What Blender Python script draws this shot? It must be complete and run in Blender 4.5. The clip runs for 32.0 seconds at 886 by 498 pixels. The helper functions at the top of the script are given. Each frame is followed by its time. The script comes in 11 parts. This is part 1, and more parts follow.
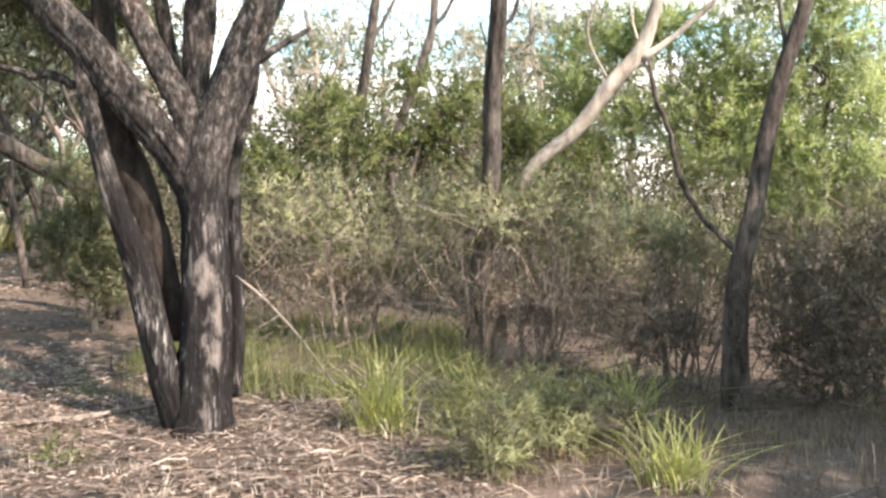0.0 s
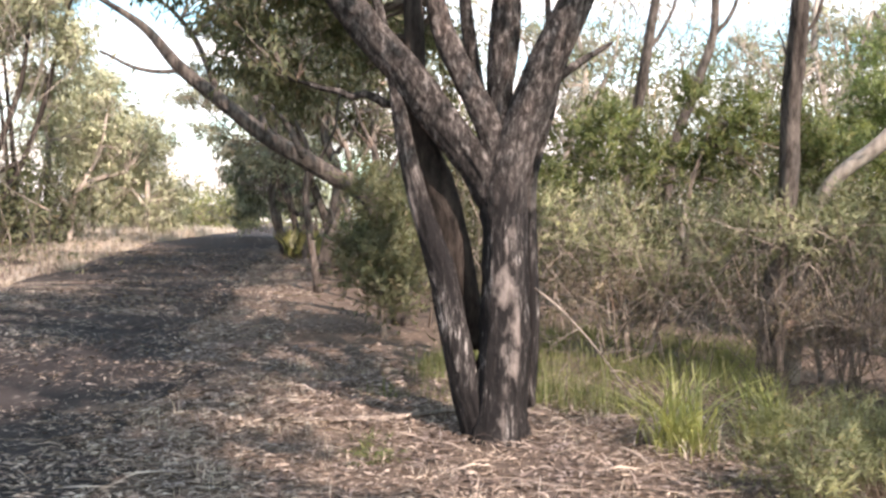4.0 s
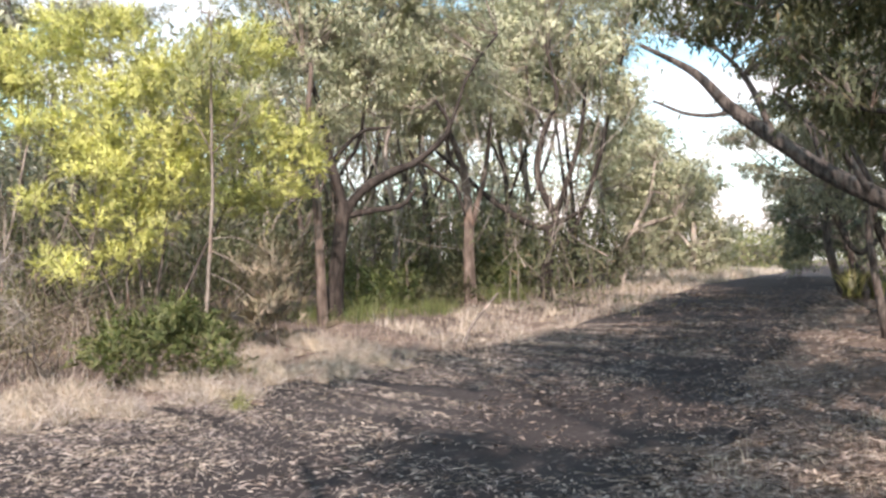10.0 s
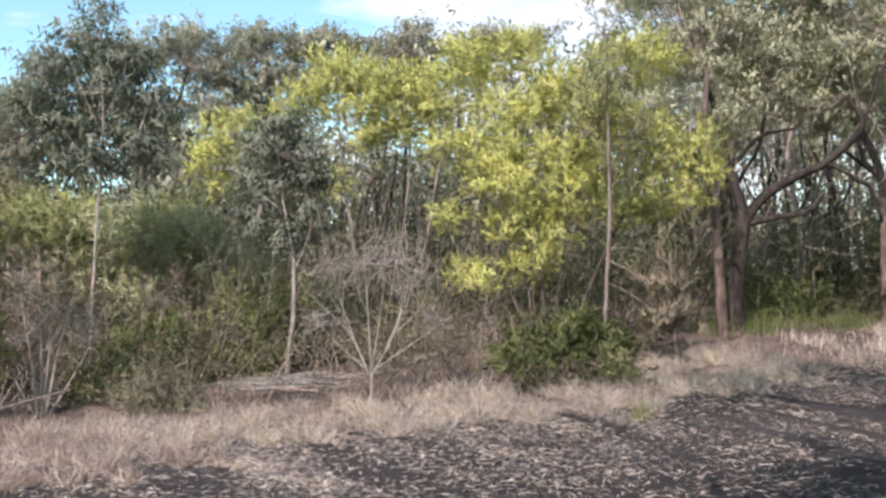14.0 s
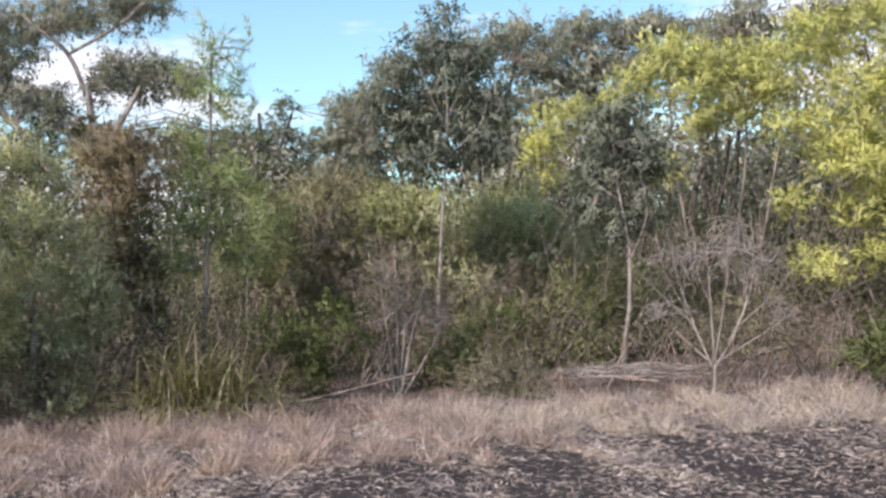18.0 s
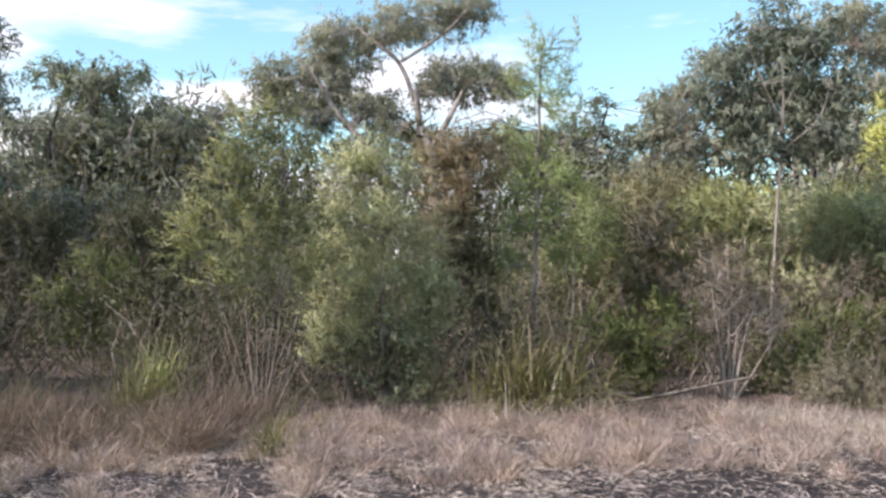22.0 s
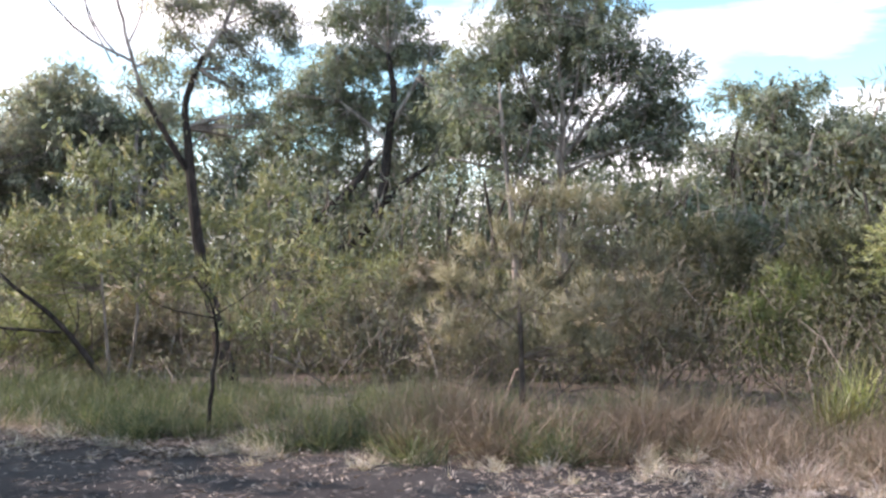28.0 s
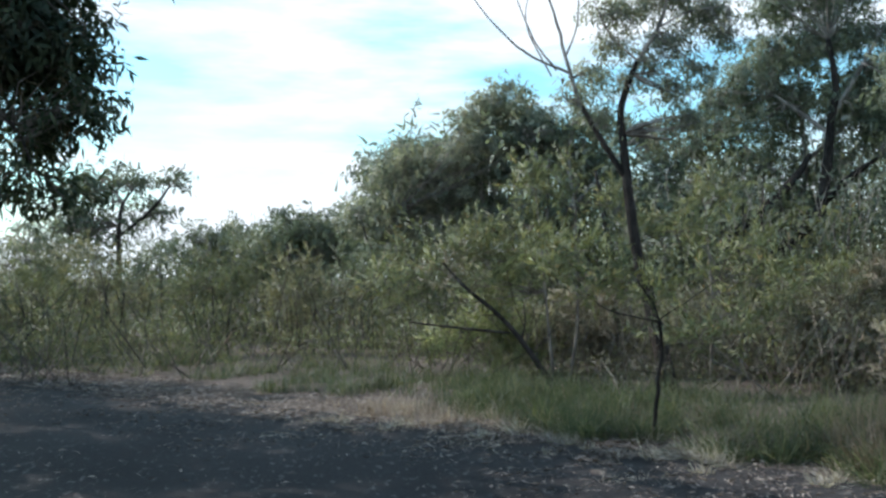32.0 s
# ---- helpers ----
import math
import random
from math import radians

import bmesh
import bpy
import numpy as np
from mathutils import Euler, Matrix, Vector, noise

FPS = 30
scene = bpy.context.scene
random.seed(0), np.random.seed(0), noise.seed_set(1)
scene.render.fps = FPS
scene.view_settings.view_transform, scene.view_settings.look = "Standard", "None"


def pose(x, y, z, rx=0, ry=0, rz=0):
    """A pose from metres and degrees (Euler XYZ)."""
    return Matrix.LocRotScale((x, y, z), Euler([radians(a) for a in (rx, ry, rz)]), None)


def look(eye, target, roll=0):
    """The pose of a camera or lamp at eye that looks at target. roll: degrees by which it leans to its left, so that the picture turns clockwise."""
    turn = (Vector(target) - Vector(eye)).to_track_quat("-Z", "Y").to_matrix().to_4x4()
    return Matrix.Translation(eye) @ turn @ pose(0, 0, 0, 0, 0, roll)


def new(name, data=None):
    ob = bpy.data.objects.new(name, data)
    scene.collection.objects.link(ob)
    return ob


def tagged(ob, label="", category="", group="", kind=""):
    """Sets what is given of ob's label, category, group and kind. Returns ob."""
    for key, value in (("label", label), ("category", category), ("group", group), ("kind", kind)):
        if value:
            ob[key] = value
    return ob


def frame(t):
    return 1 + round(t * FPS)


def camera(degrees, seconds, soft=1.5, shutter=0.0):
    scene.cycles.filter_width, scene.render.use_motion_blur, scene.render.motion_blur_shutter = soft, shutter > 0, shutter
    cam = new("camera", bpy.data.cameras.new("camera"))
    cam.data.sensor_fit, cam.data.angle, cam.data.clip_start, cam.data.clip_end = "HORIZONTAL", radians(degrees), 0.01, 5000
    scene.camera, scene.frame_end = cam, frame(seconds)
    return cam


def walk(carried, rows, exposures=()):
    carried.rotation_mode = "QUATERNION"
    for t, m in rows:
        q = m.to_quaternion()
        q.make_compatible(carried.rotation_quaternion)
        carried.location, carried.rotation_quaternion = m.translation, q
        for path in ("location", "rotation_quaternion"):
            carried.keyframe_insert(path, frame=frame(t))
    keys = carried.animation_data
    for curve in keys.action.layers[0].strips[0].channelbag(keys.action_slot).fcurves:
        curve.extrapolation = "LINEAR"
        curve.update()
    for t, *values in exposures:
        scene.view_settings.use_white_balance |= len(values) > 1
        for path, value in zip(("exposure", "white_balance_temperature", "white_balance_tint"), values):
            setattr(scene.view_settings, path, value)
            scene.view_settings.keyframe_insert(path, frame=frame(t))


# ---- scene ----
cam = camera(49.4, 32.0, soft=2.7)
METRES, EYE, TILT, LEAN, TURN = 1.7, 1.55, -2.0, -0.4, 0.0
ROWS = [
    (0.0, 0.0, 0.0, 0.0, 0.0, 0.0, -0.0),
    (0.5, -0.0298, -0.0021, 0.0015, 2.56, 0.11, -0.39),
    (1.0, -0.0621, -0.0061, 0.0041, 5.25, -0.07, -0.25),
    (1.5, -0.0909, -0.0072, 0.0042, 7.8, -0.03, -0.74),
    (2.0, -0.1163, -0.0057, 0.0056, 9.12, -0.03, -0.85),
    (2.5, -0.1392, -0.009, 0.0061, 10.59, -0.0, -0.93),
    (4.5, -0.219, -0.0445, 0.0054, 16.59, 0.91, -1.33),
    (5.0, -0.237, -0.057, 0.0058, 18.98, 1.32, -1.38),
    (5.5, -0.2476, -0.0557, 0.011, 21.74, 1.55, -0.92),
    (6.0, -0.2486, -0.0467, 0.0107, 24.32, 1.68, -0.66),
    (6.5, -0.2524, -0.046, 0.0135, 27.69, 1.6, -0.5),
    (7.0, -0.2555, -0.0438, 0.0156, 30.48, 1.94, -0.86),
    (7.5, -0.2633, -0.0403, 0.0176, 33.3, 2.19, -0.83),
    (8.0, -0.2674, -0.036, 0.0155, 36.06, 2.23, -0.72),
    (8.5, -0.2755, -0.0359, 0.0154, 38.97, 2.11, -0.66),
    (9.0, -0.2859, -0.0427, 0.018, 41.84, 2.12, -0.51),
    (9.5, -0.2929, -0.0466, 0.0168, 44.29, 2.26, -0.7),
    (10.0, -0.3034, -0.0521, 0.0165, 46.16, 2.43, -0.84),
    (10.5, -0.3161, -0.0601, 0.0145, 49.12, 2.59, -0.63),
    (11.0, -0.3236, -0.064, 0.0125, 52.11, 2.53, -0.57),
    (11.5, -0.329, -0.0699, 0.008, 55.04, 2.31, -0.65),
    (12.0, -0.3326, -0.0787, 0.0107, 57.91, 2.35, -0.75),
    (12.5, -0.3346, -0.0861, 0.0094, 61.15, 2.48, -0.84),
    (13.0, -0.3394, -0.0884, 0.0078, 63.56, 2.68, -1.14),
    (13.5, -0.3441, -0.097, 0.0068, 66.38, 2.78, -1.07),
    (14.0, -0.3523, -0.0936, 0.0031, 69.01, 2.69, -1.26),
    (14.5, -0.3576, -0.0928, -0.0003, 71.26, 2.39, -1.38),
    (16.5, -0.3747, -0.1914, 0.0011, 80.35, 2.12, -1.3),
    (17.0, -0.3808, -0.2137, 0.0007, 82.82, 1.7, -1.39),
    (17.5, -0.3813, -0.2277, 0.0026, 84.9, 1.63, -1.7),
    (18.0, -0.3832, -0.2583, 0.0007, 87.57, 1.55, -1.61),
    (18.5, -0.3803, -0.2794, 0.0034, 90.24, 1.61, -1.61),
    (19.0, -0.375, -0.3083, 0.0005, 92.25, 1.58, -1.97),
    (19.5, -0.369, -0.332, -0.0034, 93.98, 1.45, -2.24),
    (20.0, -0.361, -0.3584, -0.0057, 95.75, 1.2, -1.97),
    (20.5, -0.3555, -0.3727, -0.0035, 97.05, 1.12, -2.02),
    (21.0, -0.3501, -0.3939, -0.0038, 99.77, 0.86, -1.97),
    (21.5, -0.3512, -0.4058, -0.0029, 102.46, 0.91, -2.14),
    (22.0, -0.351, -0.4184, -0.0039, 105.56, 0.76, -2.45),
    (22.5, -0.3514, -0.4223, -0.0035, 108.97, 0.67, -2.63),
    (23.0, -0.3492, -0.4325, -0.005, 112.52, 0.49, -2.67),
    (23.5, -0.3481, -0.4442, -0.0049, 115.97, 0.52, -2.61),
    (24.0, -0.3408, -0.4562, -0.0052, 119.6, 0.48, -2.51),
    (24.5, -0.3374, -0.4692, -0.0067, 122.41, 0.38, -2.81),
    (25.0, -0.3338, -0.4847, -0.0085, 125.55, 0.05, -2.82),
    (25.5, -0.3262, -0.4988, -0.009, 128.45, -0.04, -2.92),
    (27.5, -0.294, -0.5249, -0.0061, 140.88, 0.07, -1.97),
    (28.0, -0.2828, -0.5328, -0.0102, 144.06, 0.2, -1.9),
    (28.5, -0.2703, -0.5444, -0.0129, 147.09, 0.16, -2.03),
    (29.0, -0.2602, -0.5516, -0.0133, 150.27, 0.07, -1.78),
    (29.5, -0.2537, -0.5562, -0.0116, 153.3, -0.0, -1.21),
    (30.0, -0.2394, -0.5665, -0.0145, 156.53, -0.19, -1.64),
    (30.5, -0.2365, -0.5771, -0.0153, 160.01, -0.28, -1.17),
    (31.0, -0.2266, -0.5813, -0.015, 163.02, -0.3, -0.9),
    (31.5, -0.2144, -0.581, -0.0148, 165.99, -0.19, -0.91),
    (32.0, -0.2054, -0.5966, -0.014, 168.94, -0.19, -0.82),
]
walk(cam, [(t, pose(0, 0, EYE, TILT, LEAN, TURN) @ pose(METRES * x, METRES * y, METRES * z, 90 + pitch, roll, yaw)) for t, x, y, z, yaw, pitch, roll in ROWS],
     [(0.0, 1.36, 7450, 22), (3.0, 1.23, 7450, 26), (6.0, 1.02, 7550, 31), (9.0, 0.9, 7250, 28), (12.0, 0.63, 6900, 25), (16.0, 0.26, 6700, 30), (20.0, 0.33, 6650, 30), (22.0, 0.41, 6650, 28), (25.0, 0.56, 6700, 25), (27.5, 0.94, 6750, 28), (30.0, 0.88, 6550, 20), (31.0, 0.45, 6350, 14), (32.0, 0.09, 5950, 10)])

# ---- sky and sun ----
SUN_ELEVATION, SUN_BEARING = 41.0, -135.0     # bearing: degrees anticlockwise from +y
world = bpy.data.worlds.new("sky")
scene.world = world
world.use_nodes = True
wt = world.node_tree
wn, wl = wt.nodes, wt.links
sky = wn.new("ShaderNodeTexSky")
sky.sky_type, sky.sun_disc = "NISHITA", False
sky.sun_elevation, sky.sun_rotation = radians(SUN_ELEVATION), radians(-SUN_BEARING)
sky.air_density, sky.dust_density, sky.ozone_density = 1.0, 1.0, 1.0
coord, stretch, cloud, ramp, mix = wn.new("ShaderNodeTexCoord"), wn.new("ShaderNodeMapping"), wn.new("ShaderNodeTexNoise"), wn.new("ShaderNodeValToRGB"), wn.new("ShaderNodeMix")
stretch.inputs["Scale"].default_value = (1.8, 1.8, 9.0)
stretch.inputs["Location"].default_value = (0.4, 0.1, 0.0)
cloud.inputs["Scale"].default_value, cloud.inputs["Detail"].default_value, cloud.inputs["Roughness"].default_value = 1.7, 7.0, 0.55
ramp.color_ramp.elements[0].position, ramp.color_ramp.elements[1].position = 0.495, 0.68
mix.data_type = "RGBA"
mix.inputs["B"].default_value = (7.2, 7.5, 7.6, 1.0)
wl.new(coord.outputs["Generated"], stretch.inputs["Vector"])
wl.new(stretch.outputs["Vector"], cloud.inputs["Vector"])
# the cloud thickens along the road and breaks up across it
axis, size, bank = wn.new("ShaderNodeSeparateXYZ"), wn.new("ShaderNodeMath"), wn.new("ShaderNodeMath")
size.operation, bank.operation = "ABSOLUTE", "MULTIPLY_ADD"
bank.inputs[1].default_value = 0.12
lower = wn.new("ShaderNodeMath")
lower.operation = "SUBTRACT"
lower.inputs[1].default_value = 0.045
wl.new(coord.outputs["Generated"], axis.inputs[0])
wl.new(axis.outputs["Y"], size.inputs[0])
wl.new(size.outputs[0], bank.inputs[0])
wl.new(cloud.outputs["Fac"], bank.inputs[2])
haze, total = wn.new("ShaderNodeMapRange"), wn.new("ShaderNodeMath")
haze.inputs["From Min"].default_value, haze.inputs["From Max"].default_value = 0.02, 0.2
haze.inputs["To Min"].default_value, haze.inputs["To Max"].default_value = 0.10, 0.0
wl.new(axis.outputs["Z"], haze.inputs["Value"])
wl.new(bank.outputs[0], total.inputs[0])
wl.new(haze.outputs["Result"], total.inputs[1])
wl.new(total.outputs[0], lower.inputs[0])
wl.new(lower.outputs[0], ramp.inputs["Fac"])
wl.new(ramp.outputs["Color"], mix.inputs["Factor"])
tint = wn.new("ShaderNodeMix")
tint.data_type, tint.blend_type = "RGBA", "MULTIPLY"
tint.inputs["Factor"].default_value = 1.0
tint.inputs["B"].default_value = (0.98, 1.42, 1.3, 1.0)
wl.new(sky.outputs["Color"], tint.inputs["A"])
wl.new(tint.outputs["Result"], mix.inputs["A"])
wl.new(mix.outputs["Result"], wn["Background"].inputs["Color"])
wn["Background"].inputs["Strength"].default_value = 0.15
sun = new("sun", bpy.data.lights.new("sun", "SUN"))
sun.data.energy, sun.data.angle, sun.data.color = 4.2, radians(0.6), (1.0, 0.94, 0.84)
_b, _e = radians(SUN_BEARING), radians(SUN_ELEVATION)
sun.matrix_world = look((0, 0, 30), Vector((0, 0, 30)) - Vector((-math.sin(_b) * math.cos(_e), math.cos(_b) * math.cos(_e), math.sin(_e))))


# ---- materials ----
def material(name):
    m = bpy.data.materials.new(name)
    m.use_nodes = True
    return m, m.node_tree.nodes, m.node_tree.links


def colour_ramp(nodes, stops):
    r = nodes.new("ShaderNodeValToRGB")
    els = r.color_ramp.elements
    while len(els) < len(stops):
        els.new(0.5)
    for el, (at, c) in zip(els, stops):
        el.position, el.color = at, (*c, 1.0)
    return r


def noise_node(nodes, links, scale, detail=4.0, rough=0.55, squash=None, seed=0.0):
    co, n = nodes.new("ShaderNodeTexCoord"), nodes.new("ShaderNodeTexNoise")
    n.inputs["Scale"].default_value, n.inputs["Detail"].default_value, n.inputs["Roughness"].default_value = scale, detail, rough
    mp = nodes.new("ShaderNodeMapping")
    mp.inputs["Location"].default_value = (seed, seed * 0.7, 0)
    if squash:
        mp.inputs["Scale"].default_value = squash
    links.new(co.outputs["Object"], mp.inputs["Vector"])
    links.new(mp.outputs["Vector"], n.inputs["Vector"])
    return n.outputs["Fac"]


def mixed(nodes, links, fac, a, b, blend="MIX"):
    m = nodes.new("ShaderNodeMix")
    m.data_type, m.blend_type = "RGBA", blend
    for sock, v in (("Factor", fac), ("A", a), ("B", b)):
        if isinstance(v, (int, float)):
            m.inputs[sock].default_value = v
        elif isinstance(v, tuple):
            m.inputs[sock].default_value = (*v, 1.0)
        else:
            links.new(v, m.inputs[sock])
    return m.outputs["Result"]


def leaf_material(name, stops, thin=0.3, gloss=0.55):
    """Foliage: colour varies from leaf to leaf and in drifts; light passes through."""
    m, n, l = material(name)
    geo = n.new("ShaderNodeNewGeometry")
    r = colour_ramp(n, stops)
    l.new(geo.outputs["Random Per Island"], r.inputs["Fac"])
    drift = colour_ramp(n, ((0.32, (0.62, 0.62, 0.66)), (0.68, (1.32, 1.3, 1.16))))
    l.new(noise_node(n, l, 2.2, 4.0, 0.65), drift.inputs["Fac"])
    col = mixed(n, l, 1.0, r.outputs["Color"], drift.outputs["Color"], "MULTIPLY")
    bsdf = n["Principled BSDF"]
    l.new(col, bsdf.inputs["Base Color"])
    bsdf.inputs["Roughness"].default_value = gloss
    bsdf.inputs["Specular IOR Level"].default_value = 0.35
    tr, add = n.new("ShaderNodeBsdfTranslucent"), n.new("ShaderNodeMixShader")
    l.new(mixed(n, l, 1.0, col, (1.2, 1.2, 0.8), "MULTIPLY"), tr.inputs["Color"])
    add.inputs["Fac"].default_value = thin
    l.new(bsdf.outputs["BSDF"], add.inputs[1])
    l.new(tr.outputs["BSDF"], add.inputs[2])
    l.new(add.outputs["Shader"], n["Material Output"].inputs["Surface"])
    return m


def bark_material(name, dark, light, scale=9.0, bump=0.6, stops=(0.38, 0.62)):
    """Bark whose fissures run up the stem."""
    m, n, l = material(name)
    grain = noise_node(n, l, scale, 8.0, 0.7, (1.0, 1.0, 0.28))
    blotch = noise_node(n, l, 2.2, 4.0, 0.6, (1.0, 1.0, 0.5), 3.0)
    r = colour_ramp(n, ((stops[0], dark), (stops[1], light)))
    l.new(grain, r.inputs["Fac"])
    tone = colour_ramp(n, ((0.3, (0.55, 0.53, 0.52)), (0.6, (1.15, 1.12, 1.1)), (0.72, (1.5, 1.2, 1.06))))
    l.new(blotch, tone.inputs["Fac"])
    col = mixed(n, l, 1.0, r.outputs["Color"], tone.outputs["Color"], "MULTIPLY")
    bsdf = n["Principled BSDF"]
    l.new(col, bsdf.inputs["Base Color"])
    bsdf.inputs["Roughness"].default_value, bsdf.inputs["Specular IOR Level"].default_value = 0.85, 0.2
    b = n.new("ShaderNodeBump")
    b.inputs["Strength"].default_value, b.inputs["Distance"].default_value = bump, 0.045
    l.new(grain, b.inputs["Height"])
    l.new(b.outputs["Normal"], bsdf.inputs["Normal"])
    return m


def old_bark_material(name, char):
    """Old gum bark: flaking plates, pinkish where they fell; the foot is charred and streaked with ash-white wood."""
    m, n, l = material(name)
    plate = noise_node(n, l, 26.0, 6.0, 0.62, (1.0, 1.0, 0.42))
    plate.node.inputs["Distortion"].default_value = 0.6
    fine = noise_node(n, l, 90.0, 4.0, 0.6, (1.0, 1.0, 0.3), 4.0)
    blotch = noise_node(n, l, 3.4, 5.0, 0.6, (1.0, 1.0, 0.45), 3.0)
    r = colour_ramp(n, ((0.40, (0.018, 0.015, 0.014)), (0.47, (0.045, 0.04, 0.039)), (0.55, (0.10, 0.091, 0.088)), (0.63, (0.26, 0.243, 0.238))))
    l.new(mixed(n, l, 0.3, plate, fine), r.inputs["Fac"])
    tone = colour_ramp(n, ((0.3, (0.5, 0.47, 0.46)), (0.5, (0.95, 0.93, 0.92)), (0.62, (1.1, 1.03, 1.0)), (0.74, (1.4, 1.14, 1.05))))
    l.new(blotch, tone.inputs["Fac"])
    col = mixed(n, l, 1.0, r.outputs["Color"], tone.outputs["Color"], "MULTIPLY")
    co, sep, edge, span = n.new("ShaderNodeTexCoord"), n.new("ShaderNodeSeparateXYZ"), n.new("ShaderNodeMath"), n.new("ShaderNodeMapRange")
    l.new(co.outputs["Object"], sep.inputs[0])
    edge.operation = "MULTIPLY_ADD"
    edge.inputs[1].default_value = 2.2
    l.new(noise_node(n, l, 4.0, 6.0, 0.7, (1.0, 1.0, 0.25), 7.0), edge.inputs[0])
    l.new(sep.outputs["Z"], edge.inputs[2])
    span.inputs["From Min"].default_value, span.inputs["From Max"].default_value = char + 0.85, char + 1.45
    span.inputs["To Min"].default_value, span.inputs["To Max"].default_value = 1.0, 0.0
    l.new(edge.outputs[0], span.inputs["Value"])
    streak = noise_node(n, l, 34.0, 8.0, 0.68, (1.0, 1.0, 0.16), 11.0)
    streak.node.inputs["Distortion"].default_value = 0.8
    worn = noise_node(n, l, 5.0, 4.0, 0.6, (1.0, 1.0, 0.4), 2.0)
    soot = colour_ramp(n, ((0.49, (0.013, 0.012, 0.013)), (0.56, (0.04, 0.037, 0.037)), (0.605, (0.16, 0.15, 0.148)), (0.67, (0.46, 0.445, 0.44))))
    l.new(mixed(n, l, 0.36, streak, worn), soot.inputs["Fac"])
    brown = colour_ramp(n, ((0.6, (0, 0, 0)), (0.68, (1, 1, 1))))
    l.new(noise_node(n, l, 2.6, 5.0, 0.6, (1.0, 1.0, 0.5), 15.0), brown.inputs["Fac"])
    burnt = mixed(n, l, brown.outputs["Color"], soot.outputs["Color"], mixed(n, l, fine, (0.07, 0.06, 0.058), (0.34, 0.30, 0.285)))
    bsdf = n["Principled BSDF"]
    l.new(mixed(n, l, span.outputs["Result"], col, burnt), bsdf.inputs["Base Color"])
    bsdf.inputs["Roughness"].default_value, bsdf.inputs["Specular IOR Level"].default_value = 0.85, 0.2
    bp = n.new("ShaderNodeBump")
    bp.inputs["Strength"].default_value, bp.inputs["Distance"].default_value = 0.9, 0.03
    l.new(mixed(n, l, 0.35, plate, streak), bp.inputs["Height"])
    l.new(bp.outputs["Normal"], bsdf.inputs["Normal"])
    return m


